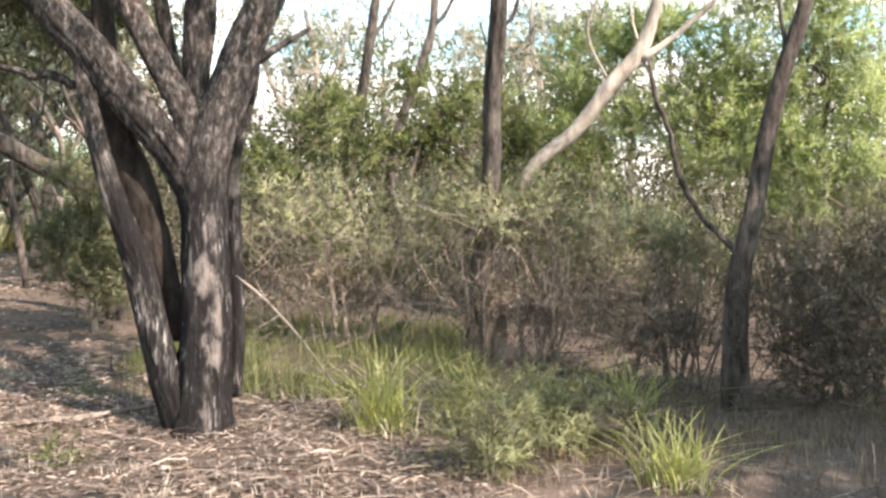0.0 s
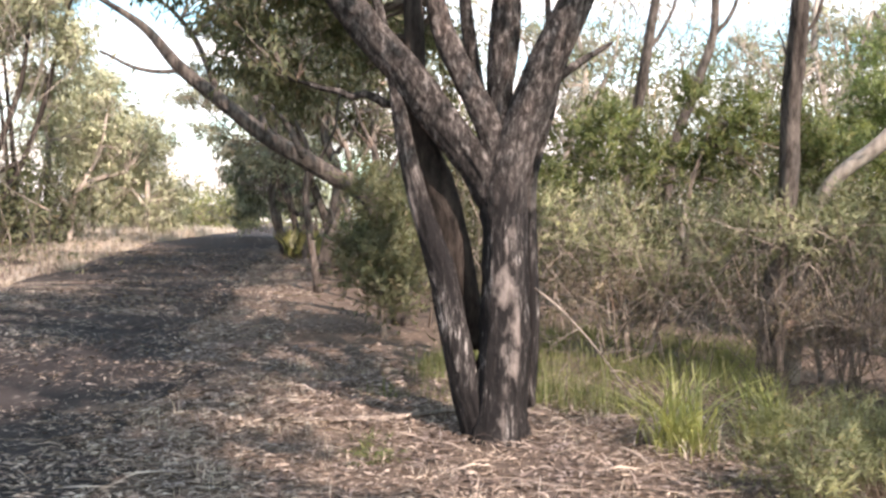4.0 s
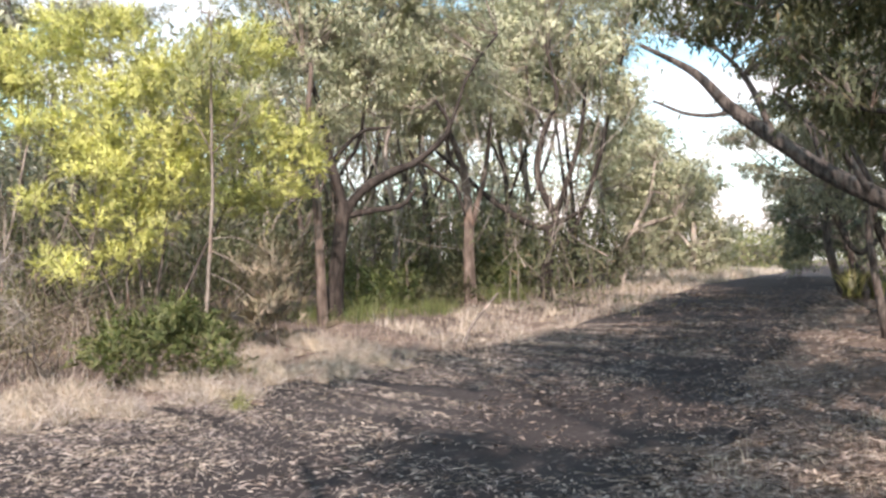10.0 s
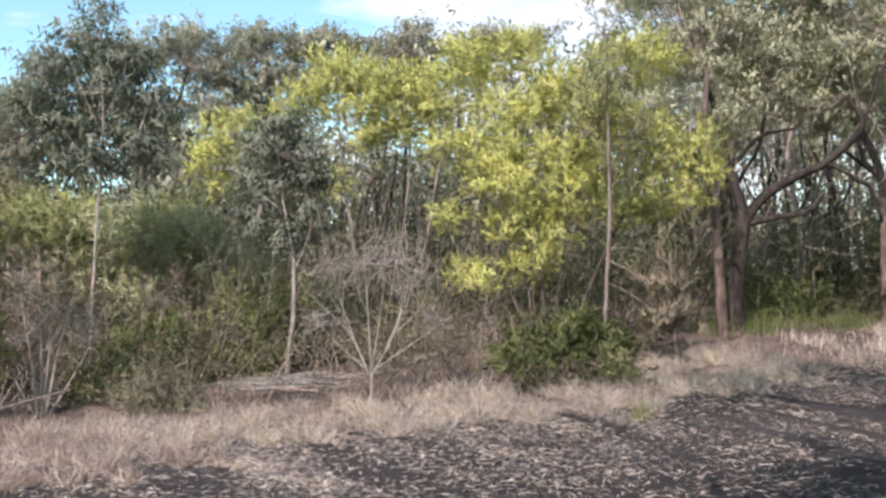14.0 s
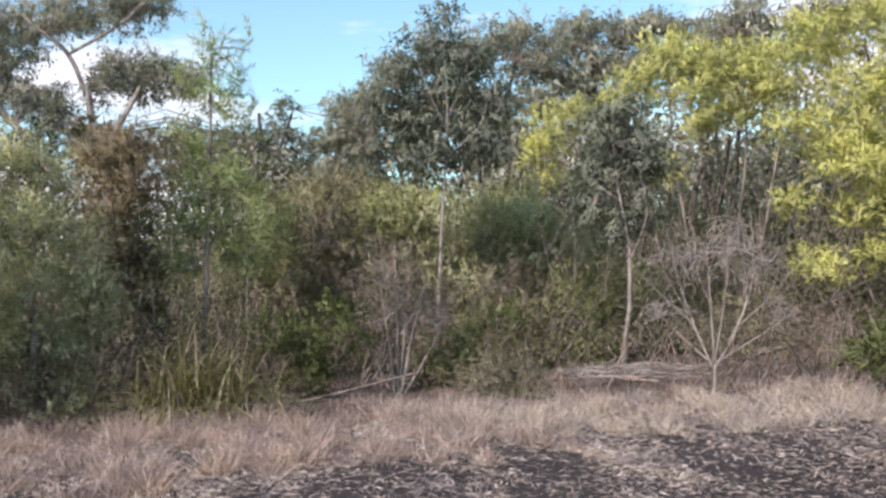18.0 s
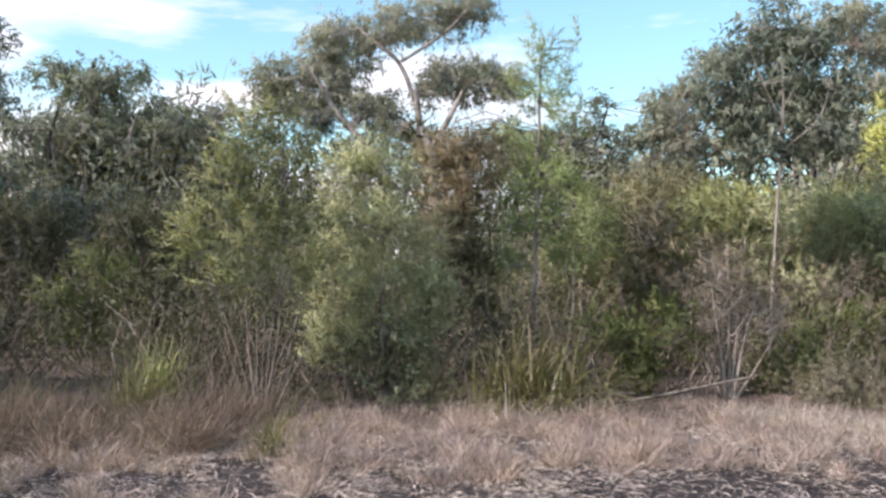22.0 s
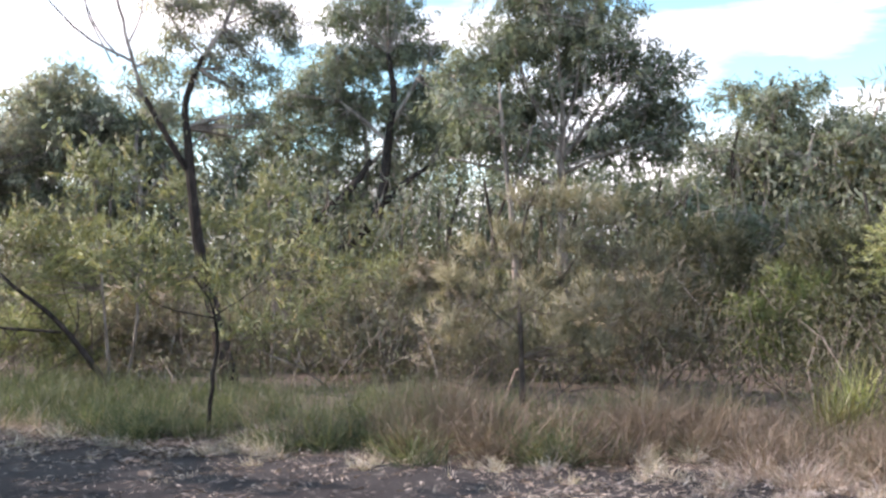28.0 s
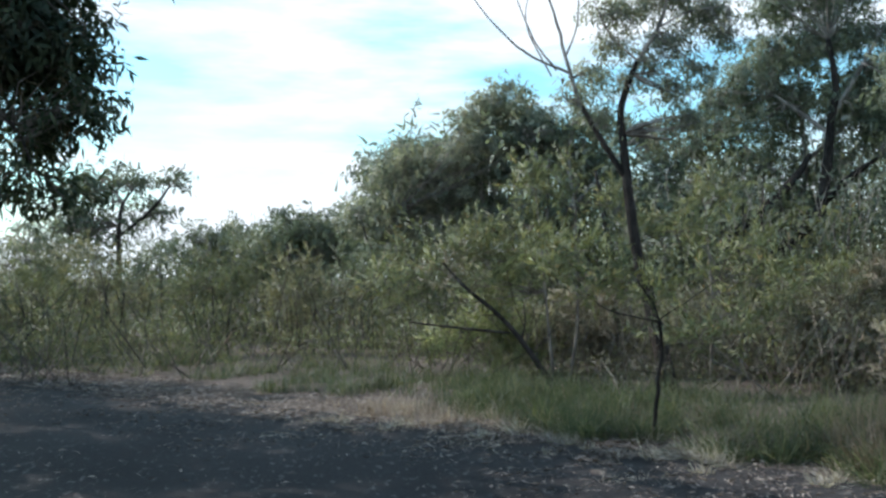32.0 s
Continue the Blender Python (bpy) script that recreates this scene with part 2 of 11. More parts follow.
MAT = {
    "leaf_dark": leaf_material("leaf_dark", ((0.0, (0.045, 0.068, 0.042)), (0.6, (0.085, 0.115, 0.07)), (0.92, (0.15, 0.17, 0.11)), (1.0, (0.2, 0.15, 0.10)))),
    "leaf_gum": leaf_material("leaf_gum", ((0.0, (0.225, 0.24, 0.198)), (0.5, (0.304, 0.323, 0.269)), (0.88, (0.402, 0.415, 0.348)), (1.0, (0.398, 0.363, 0.305))), 0.4, 0.55),
    # brighter copy of leaf_gum: sunlight on the roadside wood put into the colour
    "leaf_gum_lit": leaf_material("leaf_gum_lit", ((0.0, (0.286, 0.311, 0.21)), (0.5, (0.418, 0.446, 0.318)), (0.9, (0.55, 0.576, 0.444)), (1.0, (0.506, 0.452, 0.36))), 0.16, 0.5),
    "leaf_blue": leaf_material("leaf_blue", ((0.0, (0.112, 0.139, 0.109)), (0.6, (0.176, 0.213, 0.166)), (1.0, (0.311, 0.345, 0.272))), 0.25, 0.55),
    "leaf_olive": leaf_material("leaf_olive", ((0.0, (0.144, 0.171, 0.085)), (0.5, (0.256, 0.291, 0.15)), (0.85, (0.363, 0.395, 0.21)), (1.0, (0.372, 0.322, 0.18))), 0.3, 0.55),
    "leaf_wattle": leaf_material("leaf_wattle", ((0.0, (0.369, 0.395, 0.147)), (0.5, (0.529, 0.555, 0.204)), (1.0, (0.666, 0.688, 0.298))), 0.22, 0.55),
    "leaf_acacia": leaf_material("leaf_acacia", ((0.0, (0.185, 0.242, 0.11)), (0.5, (0.311, 0.388, 0.19)), (1.0, (0.445, 0.524, 0.3))), 0.45),
    "leaf_green": leaf_material("leaf_green", ((0.0, (0.063, 0.095, 0.033)), (0.6, (0.121, 0.16, 0.061)), (1.0, (0.231, 0.24, 0.11)))),
    # dark green, lowered further so that shade under the gum wood is in the colour
    "leaf_deep_shade": leaf_material("leaf_deep_shade", ((0.0, (0.055, 0.063, 0.037)), (0.6, (0.085, 0.092, 0.055)), (1.0, (0.138, 0.132, 0.085)))),
    "leaf_scrub": leaf_material("leaf_scrub", ((0.0, (0.13, 0.123, 0.089)), (0.5, (0.21, 0.195, 0.137)), (0.8, (0.29, 0.237, 0.189)), (1.0, (0.38, 0.314, 0.263))), 0.2, 0.55),
    "leaf_tea": leaf_material("leaf_tea", ((0.0, (0.146, 0.151, 0.097)), (0.5, (0.254, 0.248, 0.159)), (1.0, (0.399, 0.372, 0.25)))),
    "leaf_silver": leaf_material("leaf_silver", ((0.0, (0.263, 0.295, 0.184)), (0.5, (0.451, 0.483, 0.304)), (1.0, (0.652, 0.665, 0.468))), 0.3, 0.55),
    "leaf_mid": leaf_material("leaf_mid", ((0.0, (0.112, 0.131, 0.086)), (0.6, (0.172, 0.193, 0.121)), (0.93, (0.252, 0.264, 0.173)), (1.0, (0.277, 0.206, 0.138))), 0.4, 0.55),
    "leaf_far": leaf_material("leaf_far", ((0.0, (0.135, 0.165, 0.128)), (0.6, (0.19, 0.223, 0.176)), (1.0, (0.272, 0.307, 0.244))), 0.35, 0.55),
    "leaf_wisp": leaf_material("leaf_wisp", ((0.0, (0.151, 0.147, 0.104)), (0.5, (0.25, 0.241, 0.177)), (1.0, (0.374, 0.349, 0.276)))),
    "leaf_spray": leaf_material("leaf_spray", ((0.0, (0.134, 0.157, 0.092)), (0.5, (0.24, 0.268, 0.163)), (0.85, (0.356, 0.375, 0.249)), (1.0, (0.404, 0.366, 0.292))), 0.25, 0.55),
    "leaf_moss": leaf_material("leaf_moss", ((0.0, (0.144, 0.166, 0.093)), (0.5, (0.246, 0.272, 0.154)), (0.93, (0.344, 0.359, 0.221)), (1.0, (0.446, 0.332, 0.166)))),
    "grass_fresh": leaf_material("grass_fresh", ((0.0, (0.09, 0.12, 0.05)), (0.5, (0.15, 0.185, 0.08)), (1.0, (0.27, 0.28, 0.14))), 0.4, 0.5),
    "leaf_rust": leaf_material("leaf_rust", ((0.0, (0.147, 0.123, 0.079)), (0.6, (0.258, 0.214, 0.143)), (1.0, (0.359, 0.314, 0.22)))),
    "grass_dry": leaf_material("grass_dry", ((0.0, (0.336, 0.285, 0.251)), (0.5, (0.512, 0.451, 0.42)), (1.0, (0.662, 0.613, 0.603))), 0.3, 0.6),
    "grass_red": leaf_material("grass_red", ((0.0, (0.27, 0.204, 0.193)), (0.5, (0.428, 0.344, 0.33)), (1.0, (0.558, 0.485, 0.468))), 0.3, 0.6),
    "grass_green": leaf_material("grass_green", ((0.0, (0.066, 0.088, 0.05)), (0.5, (0.114, 0.142, 0.081)), (0.88, (0.185, 0.203, 0.126)), (1.0, (0.29, 0.27, 0.189))), 0.35, 0.5),
    "sword_grass": leaf_material("sword_grass", ((0.0, (0.20, 0.235, 0.085)), (0.5, (0.34, 0.375, 0.15)), (0.85, (0.48, 0.49, 0.23)), (1.0, (0.58, 0.51, 0.33))), 0.35, 0.35),
    "sword_olive": leaf_material("sword_olive", ((0.0, (0.111, 0.115, 0.051)), (0.5, (0.2, 0.201, 0.093)), (0.85, (0.289, 0.271, 0.145)), (1.0, (0.383, 0.312, 0.221))), 0.3, 0.4),
    "litter": leaf_material("litter", ((0.0, (0.08, 0.06, 0.053)), (0.35, (0.18, 0.137, 0.122)), (0.7, (0.31, 0.25, 0.226)), (1.0, (0.52, 0.44, 0.40))), 0.1, 0.7),
    "bark_main": old_bark_material("bark_main", 1.85),
    "bark_grey": bark_material("bark_grey", (0.035, 0.03, 0.028), (0.175, 0.155, 0.143), 18.0, 0.9),
    "bark_dark": bark_material("bark_dark", (0.02, 0.017, 0.016), (0.08, 0.068, 0.062), 14.0, 0.8),
    "bark_pale": bark_material("bark_pale", (0.17, 0.15, 0.135), (0.5, 0.46, 0.42), 6.0, 0.3),
    "bark_pink": bark_material("bark_pink", (0.07, 0.054, 0.047), (0.22, 0.178, 0.155), 10.0, 0.7),
    "litter_pale": leaf_material("litter_pale", ((0.0, (0.19, 0.155, 0.14)), (0.35, (0.35, 0.29, 0.265)), (0.7, (0.52, 0.45, 0.42)), (1.0, (0.68, 0.62, 0.58))), 0.1, 0.75),
    "grass_brown": leaf_material("grass_brown", ((0.0, (0.12, 0.09, 0.075)), (0.5, (0.20, 0.155, 0.13)), (1.0, (0.31, 0.25, 0.21))), 0.2, 0.7),
    "bark_bone": bark_material("bark_bone", (0.20, 0.18, 0.165), (0.47, 0.44, 0.41), 10.0, 0.3),
    "bark_twig": bark_material("bark_twig", (0.12, 0.102, 0.09), (0.36, 0.32, 0.285), 10.0, 0.3),
}


def ground_material(name, base, stops2, speck, bump=0.5):
    """Loose ground: patches, fine specks and grit."""
    m, n, l = material(name)
    r = colour_ramp(n, base)
    l.new(noise_node(n, l, 0.55, 6.0, 0.62), r.inputs["Fac"])
    fine = noise_node(n, l, 38.0, 4.0, 0.7, None, 5.0)
    g = colour_ramp(n, stops2)
    l.new(fine, g.inputs["Fac"])
    col = mixed(n, l, 1.0, r.outputs["Color"], g.outputs["Color"], "MULTIPLY")
    chips = colour_ramp(n, ((0.60, (0, 0, 0)), (0.68, (1, 1, 1))))
    l.new(noise_node(n, l, 17.0, 3.0, 0.6, (1.0, 0.45, 1.0), 9.0), chips.inputs["Fac"])
    col = mixed(n, l, chips.outputs["Color"], col, speck)
    bsdf = n["Principled BSDF"]
    l.new(col, bsdf.inputs["Base Color"])
    bsdf.inputs["Roughness"].default_value, bsdf.inputs["Specular IOR Level"].default_value = 0.92, 0.2
    b = n.new("ShaderNodeBump")
    b.inputs["Strength"].default_value, b.inputs["Distance"].default_value = bump, 0.015
    l.new(fine, b.inputs["Height"])
    l.new(b.outputs["Normal"], bsdf.inputs["Normal"])
    return m


MAT["soil"] = ground_material("soil", ((0.3, (0.075, 0.06, 0.053)), (0.55, (0.13, 0.104, 0.09)), (0.75, (0.195, 0.158, 0.136))), ((0.3, (0.55, 0.52, 0.5)), (0.7, (1.35, 1.3, 1.25))), (0.30, 0.235, 0.19))
MAT["asphalt"] = ground_material("asphalt", ((0.35, (0.026, 0.0225, 0.0235)), (0.6, (0.044, 0.039, 0.0395)), (0.8, (0.088, 0.079, 0.077))), ((0.3, (0.6, 0.6, 0.6)), (0.7, (1.35, 1.33, 1.3))), (0.13, 0.118, 0.11), 0.4)
MAT["crack"] = ground_material("crack", ((0.3, (0.012, 0.011, 0.011)), (0.7, (0.03, 0.027, 0.025))), ((0.3, (0.7, 0.7, 0.7)), (0.7, (1.2, 1.2, 1.2))), (0.03, 0.03, 0.03))


# ---- mesh tools ----
def smooth_step(v):
    v = np.clip(v, 0.0, 1.0)
    return v * v * (3 - 2 * v)


def ground_z(x, y):
    """Height of the ground: the road climbs to a low crest, with a bank on its far side."""
    s, w = -0.45 * x + 0.89 * y, -0.89 * x - 0.45 * y
    return 1.0 * smooth_step((s - 5) / 23) + 0.3 * smooth_step((w - 4) / 3) * smooth_step((s - 8) / 6) * (1 - smooth_step((s - 30) / 20))


def link_mesh(name, verts, polys, mat, parent=None, label="", smooth=False, normals=None):
    """polys: arrays of faces, one array for each number of corners."""
    me = bpy.data.meshes.new(name)
    polys = [np.asarray(p, dtype=np.int32) for p in polys if len(p)]
    loops = np.concatenate([p.ravel() for p in polys])
    sizes = np.concatenate([np.full(len(p), p.shape[1], dtype=np.int32) for p in polys])
    me.vertices.add(len(verts))
    me.vertices.foreach_set("co", np.asarray(verts, dtype=np.float32).ravel())
    me.loops.add(len(loops))
    me.loops.foreach_set("vertex_index", loops)
    me.polygons.add(len(sizes))
    me.polygons.foreach_set("loop_start", np.concatenate(([0], np.cumsum(sizes)[:-1])).astype(np.int32))
    if smooth:
        me.polygons.foreach_set("use_smooth", np.ones(len(sizes), dtype=bool))
    me.update(calc_edges=True)
    if normals is not None:
        me.normals_split_custom_set_from_vertices(normals.astype(np.float32))
    me.materials.append(MAT[mat])
    ob = new(name, me)
    if parent:
        ob.parent = parent
    if label:
        tagged(ob, label)
    return ob


def unit(v):
    return v / np.maximum(np.linalg.norm(v, axis=-1, keepdims=True), 1e-9)


def curve_points(ctrl, per=5):
    """A smooth line through control rows (x, y, z, radius)."""
    c = np.asarray(ctrl, float)
    p = np.vstack((2 * c[0] - c[1], c, 2 * c[-1] - c[-2]))
    out = []
    for i in range(1, len(p) - 2):
        for u in np.linspace(0, 1, per, endpoint=False):
            a, b, d, e = p[i - 1], p[i], p[i + 1], p[i + 2]
            out.append(0.5 * (2 * b + (d - a) * u + (2 * a - 5 * b + 4 * d - e) * u * u + (3 * b - a - 3 * d + e) * u ** 3))
    out.append(p[-2])
    out = np.array(out)
    out[:, 3] = np.maximum(out[:, 3], 0.002)
    return out


def tube(rows, sides, rng, rough=0.0):
    """A closed tapering limb along rows of x, y, z, radius."""
    p, r = rows[:, :3], rows[:, 3]
    d = unit(np.gradient(p, axis=0))
    side = np.cross(d, np.where(np.abs(d[:, 1:2]) > 0.9, [[1.0, 0, 0]], [[0, 1.0, 0]]))
    side = unit(side)
    up = np.cross(side, d)
    a = np.linspace(0, 2 * np.pi, sides, endpoint=False)
    k = np.ones((len(p), sides))
    if rough:
        ridge = rng.random((len(p), sides)) - 0.5
        for i in range(1, len(p)):
            ridge[i] = ridge[i - 1] * 0.9 + ridge[i] * 0.36
        k += rough * 1.3 * ridge + rough * 0.5 * np.sin(a * 3 + rng.random() * 6)[None, :]
    v = p[:, None, :] + (np.cos(a)[None, :, None] * side[:, None, :] + np.sin(a)[None, :, None] * up[:, None, :]) * (r[:, None] * k)[:, :, None]
    n = len(p)
    i, j = np.meshgrid(np.arange(n - 1), np.arange(sides), indexing="ij")
    q = np.stack((i * sides + j, i * sides + (j + 1) % sides, (i + 1) * sides + (j + 1) % sides, (i + 1) * sides + j), -1).reshape(-1, 4)
    verts = np.vstack((v.reshape(-1, 3), p[0] - d[0] * r[0] * 0.3, p[-1] + d[-1] * r[-1] * 0.5))
    jj = np.arange(sides)
    tri = np.vstack((np.stack((np.full(sides, n * sides), (jj + 1) % sides, jj), -1),
                     np.stack((np.full(sides, n * sides + 1), (n - 1) * sides + jj, (n - 1) * sides + (jj + 1) % sides), -1)))
    return verts, q, tri


def twig_mesh(a, b, r, rng, bend=0.18):
    """Many thin three-sided twigs from points a to points b."""
    n = len(a)
    ln = np.linalg.norm(b - a, axis=1, keepdims=True)
    pts = [a, (a + b) * 0.5 + rng.normal(0, bend * 0.5, (n, 3)) * ln, b]
    d = unit(b - a)
    s = unit(np.cross(d, rng.normal(0, 1, (n, 3))))
    u = np.cross(d, s)
    rings = []
    for p, k in zip(pts, (1.0, 0.7, 0.3)):
        for ang in (0, 2.094, 4.189):
            rings.append(p + (s * math.cos(ang) + u * math.sin(ang)) * (r * k)[:, None])
    v = np.stack(rings, 1).reshape(-1, 3)
    f = []
    for lv in range(2):
        for e in range(3):
            f.append((lv * 3 + e, lv * 3 + (e + 1) % 3, lv * 3 + 3 + (e + 1) % 3, lv * 3 + 3 + e))
    return v, (np.array(f)[None] + (np.arange(n) * 9)[:, None, None]).reshape(-1, 4)


def leaf_faces(c, d, ln, wd, rng, needle=False):
    """Leaves from points c along d: pointed needles, or folded lance shapes."""
    n = len(c)
    s = unit(np.cross(d, rng.normal(0, 1, (n, 3)))) * (wd * 0.5)[:, None]
    if needle:
        v = np.stack((c - s, c + s, c + d * ln[:, None]), 1).reshape(-1, 3)
        return v, np.arange(n * 3).reshape(-1, 3)
    m = c + d * (ln * 0.42)[:, None]
    v = np.stack((c, m - s, c + d * ln[:, None], m + s), 1).reshape(-1, 3)
    return v, np.arange(n * 4).reshape(-1, 4)


def clump_normals(v, per, out, share=0.75):
    """Leaves lit as rounded clumps: each leaf faces outwards from its tuft, and its corners lean that way."""
    q = v.reshape(-1, per, 3)
    face = unit(np.cross(q[:, 1] - q[:, 0], q[:, 2] - q[:, 0]))
    back = (face * out).sum(1) < 0
    q[back] = q[back][:, ::-1]
    face[back] *= -1
    nrm = unit(face * (1 - share) + out * share)
    return q.reshape(-1, 3), np.repeat(nrm, per, 0)


def blades(c, height, lean, width, rng, segs=3, droop=0.22):
    """Curving grass blades from points c: strips that taper to the tip."""
    n = len(c)
    a = rng.uniform(0, 2 * np.pi, n)
    out = np.stack((np.cos(a), np.sin(a), np.zeros(n)), 1)
    s = np.stack((-np.sin(a), np.cos(a), np.zeros(n)), 1)
    rows = []
    for k in range(segs + 1):
        u = k / segs
        p = c + out * (lean * u ** 1.8)[:, None] + np.array((0, 0, 1.0)) * (height * (u - droop * (lean / np.maximum(height, 0.01)) * u * u))[:, None]
        if k < segs:
            w = (width * (1 - 0.75 * u) * 0.5)[:, None]
            rows += [p - s * w, p + s * w]
        else:
            rows.append(p)
    v = np.stack(rows, 1).reshape(-1, 3)
    per = 2 * segs + 1
    off = (np.arange(n) * per)[:, None, None]
    q = np.array([(2 * k, 2 * k + 1, 2 * k + 3, 2 * k + 2) for k in range(segs - 1)])
    t = np.array([(2 * segs - 2, 2 * segs - 1, 2 * segs)])
    return v, (q[None] + off).reshape(-1, 4), (t[None] + off).reshape(-1, 3)


class Plant:
    """A tree or shrub: its limbs one by one, then its twigs and foliage. Local x runs across the view of the road, y away from it."""

    def __init__(self, name, label, category, x, y, bearing, bark, seed, group=""):
        self.ob = new(name)
        self.ob.empty_display_size = 0.2
        self.ob.matrix_world = pose(x, y, float(ground_z(x, y)), 0, 0, bearing)
        tagged(self.ob, label, category, group)
        self.bark, self.rng, self.rows, self.first, self.tree, self.stem = bark, np.random.default_rng(seed), [], True, category == "tree", None

    def limb(self, *ctrl):
        c = [(x, y, z, r) for x, z, y, r in ctrl]
        if self.first:
            c[0] = (c[0][0], c[0][1], min(c[0][2], -0.05), c[0][3] * 1.15)
        big = max(r for *_, r in c)
        rows = curve_points(c, (16 if self.bark == "bark_main" else 9) if big > 0.1 else 5 if big > 0.04 else 4)
        sides = (46 if self.bark == "bark_main" else 26) if big > 0.1 else 10 if big > 0.04 else 6
        if big < 0.04:
            rows[1:-1, :3] += self.rng.normal(0, 0.3, (len(rows) - 2, 3)) * rows[1:-1, 3:4]
        v, q, t = tube(rows, sides, self.rng, 0.13 if big > 0.04 else 0.05)
        piece = link_mesh("trunk" if self.first else "limb", v, (q, t), self.bark, self.ob if self.first or not self.tree else self.stem, smooth=True)
        self.stem = piece if self.first else self.stem
        self.rows.append(rows)
        self.first = False

    def foliage(self, leaf, style, length, width, cover, twigs, *blobs):
        rng = self.rng
        if style == "gum" and length < 0.25 and self.ob.location.length < 19:
            length, width = length * 0.86, width * 0.84
        nodes = np.vstack([r[len(r) // 4:] for r in self.rows]) if self.rows else np.array([[0, 0, 0.05, 0.01]])
        ta, tb, tr, V, F, N, k = [], [], [], [], [], [], 0
        for x, z, y, rx, rz in blobs:
            c, rad = np.array((x, y, z)), np.array((rx, rx * 0.8, rz))
            area = math.pi * rx * rz
            # branches from the nearest limb, then sprays
            near = nodes[np.argmin(np.linalg.norm(nodes[:, :3] - c, axis=1))]
            hubs = int(5 + 6 * twigs * area ** 0.5)
            h = c + unit(rng.normal(0, 1, (hubs, 3))) * rad * (rng.random((hubs, 1)) ** 0.6) * 0.75
            start = np.repeat(near[None, :3], hubs, 0)
            ta.append(start), tb.append(h), tr.append(np.clip(rng.uniform(0.3, 0.6, hubs) * near[3], 0.008 if style == "gum" else 0.005, 0.03))
            fine = int(twigs * 18 * area / max(rx, 0.3))
            ends = c + unit(rng.normal(0, 1, (fine, 3))) * rad * (0.55 + 0.75 * rng.random((fine, 1)))
            root = h[rng.integers(0, hubs, fine)]
            ta.append(root), tb.append(root + (ends - root) * 0.8), tr.append(rng.uniform(0.0025, 0.006, fine) * (1 if length < 0.15 else 1.8))
            if style == "none":
                continue
            if style == "strap":
                n = int(cover * 90)
                base = c * (1, 1, 0) + rng.normal(0, 0.3, (n, 3)) * (rx * 0.4, rx * 0.4, 0)
                v, q, t = blades(base, rng.uniform(0.6, 1.1, n) * rz * 2, rng.uniform(0.1, 0.9, n) * rx, np.full(n, width), rng)
                V.append(v), F.append((q + k, t + k)), N.append(np.tile((0, 0, 1.0), (len(v), 1)))
                k += len(v)
                continue
            needle = style != "gum" or length > 0.12
            total = cover * area / (0.5 * length * width)
            per = 20 if style == "needle" else 18 if style == "feather" else 12
            m = max(int(total / per), 6)
            d0 = unit(rng.normal(0, 1, (m, 3)))
            c0 = c + d0 * rad * (rng.random((m, 1)) ** 0.45) * (1 + 0.16 * np.sin(d0[:, :1] * 5 + x) + 0.14 * np.sin(d0[:, 2:] * 6 + z))
            # sprays gather into rounded tufts round the crown, leaving gaps
            tufts = max(int((15 if style == "gum" else 12) * min(area, 4.0) ** 0.5), 5)
            hub = c + (0, 0.6 * rx if style == "gum" else 0, 0) + unit(rng.normal(0, 1, (tufts, 3)) + (0, 0, 0.4 if style == "gum" else 0.35)) * rad * ((0.15 if style == "gum" else 0.35) + (0.8 if style == "gum" else 0.6) * rng.random((tufts, 1)) ** 0.7)
            size = rng.uniform(0.17, 0.33, tufts)
            which = rng.integers(0, tufts, m)
            loose = rng.random((m, 1)) < (0.14 if style == "gum" else 0.07)
            c0 = np.where(loose, c0, hub[which] + d0 * rad * (size[which] * rng.random(m) ** 0.4)[:, None] * (1.25, 1.25, 0.9))
            if style == "gum":
                ax = unit(d0 * (1, 1, 0.4) + rng.normal(0, 0.5, (m, 3)))
                run = length * 2.2
            elif style == "needle":
                ax = unit(d0 * 0.5 + rng.normal(0, 0.35, (m, 3)) + (0, 0, 0.75))
                run = length * 1.5
            else:
                ax = unit(d0 * 0.75 + rng.normal(0, 0.4, (m, 3)) + (0, 0, 0.45))
                run = length * 3.2
            u = rng.random((m, per))
            pos = (c0[:, None] + ax[:, None] * (u * run)[:, :, None]).reshape(-1, 3)
            n = m * per
            axr = np.repeat(ax, per, 0)
            if style == "gum":
                d = unit(rng.normal(0, 0.5, (n, 3)) + axr * 0.25 + (0, 0, -0.62))
                pos += rng.normal(0, length * 0.35, (n, 3))
            else:
                d = unit(axr * (0.9 if style == "feather" else 1.6) + rng.normal(0, 0.55, (n, 3)))
                pos += rng.normal(0, length * 0.12, (n, 3))
            pos[:, 2] = np.maximum(pos[:, 2], 0.04)
            v, f = leaf_faces(pos, d, length * rng.uniform(0.65, 1.3, n), width * rng.uniform(0.7, 1.3, n), rng, needle)
            mid = np.repeat(np.where(loose, c, hub[which]), per, 0)
            v, nn = clump_normals(v, f.shape[1], unit(unit((pos - mid) / rad) + 0.45 * unit((pos - c) / rad) + (0, 0, 0.25)))
            V.append(v), F.append((f + k,)), N.append(nn)
            k += len(v)
        if twigs and ta:
            a, b = np.vstack(ta), np.vstack(tb)
            b[:, 2] = np.maximum(b[:, 2], 0.02)
            v, f = twig_mesh(a, b, np.concatenate(tr), rng)
            link_mesh("twig_growth", v, (f,), self.bark if self.bark in ("bark_pale", "bark_bone") else "bark_twig", self.ob)["kind"] = "stuff"
        if V:
            groups = {}
            for fs in F:
                for f in fs:
                    groups.setdefault(f.shape[1], []).append(f)
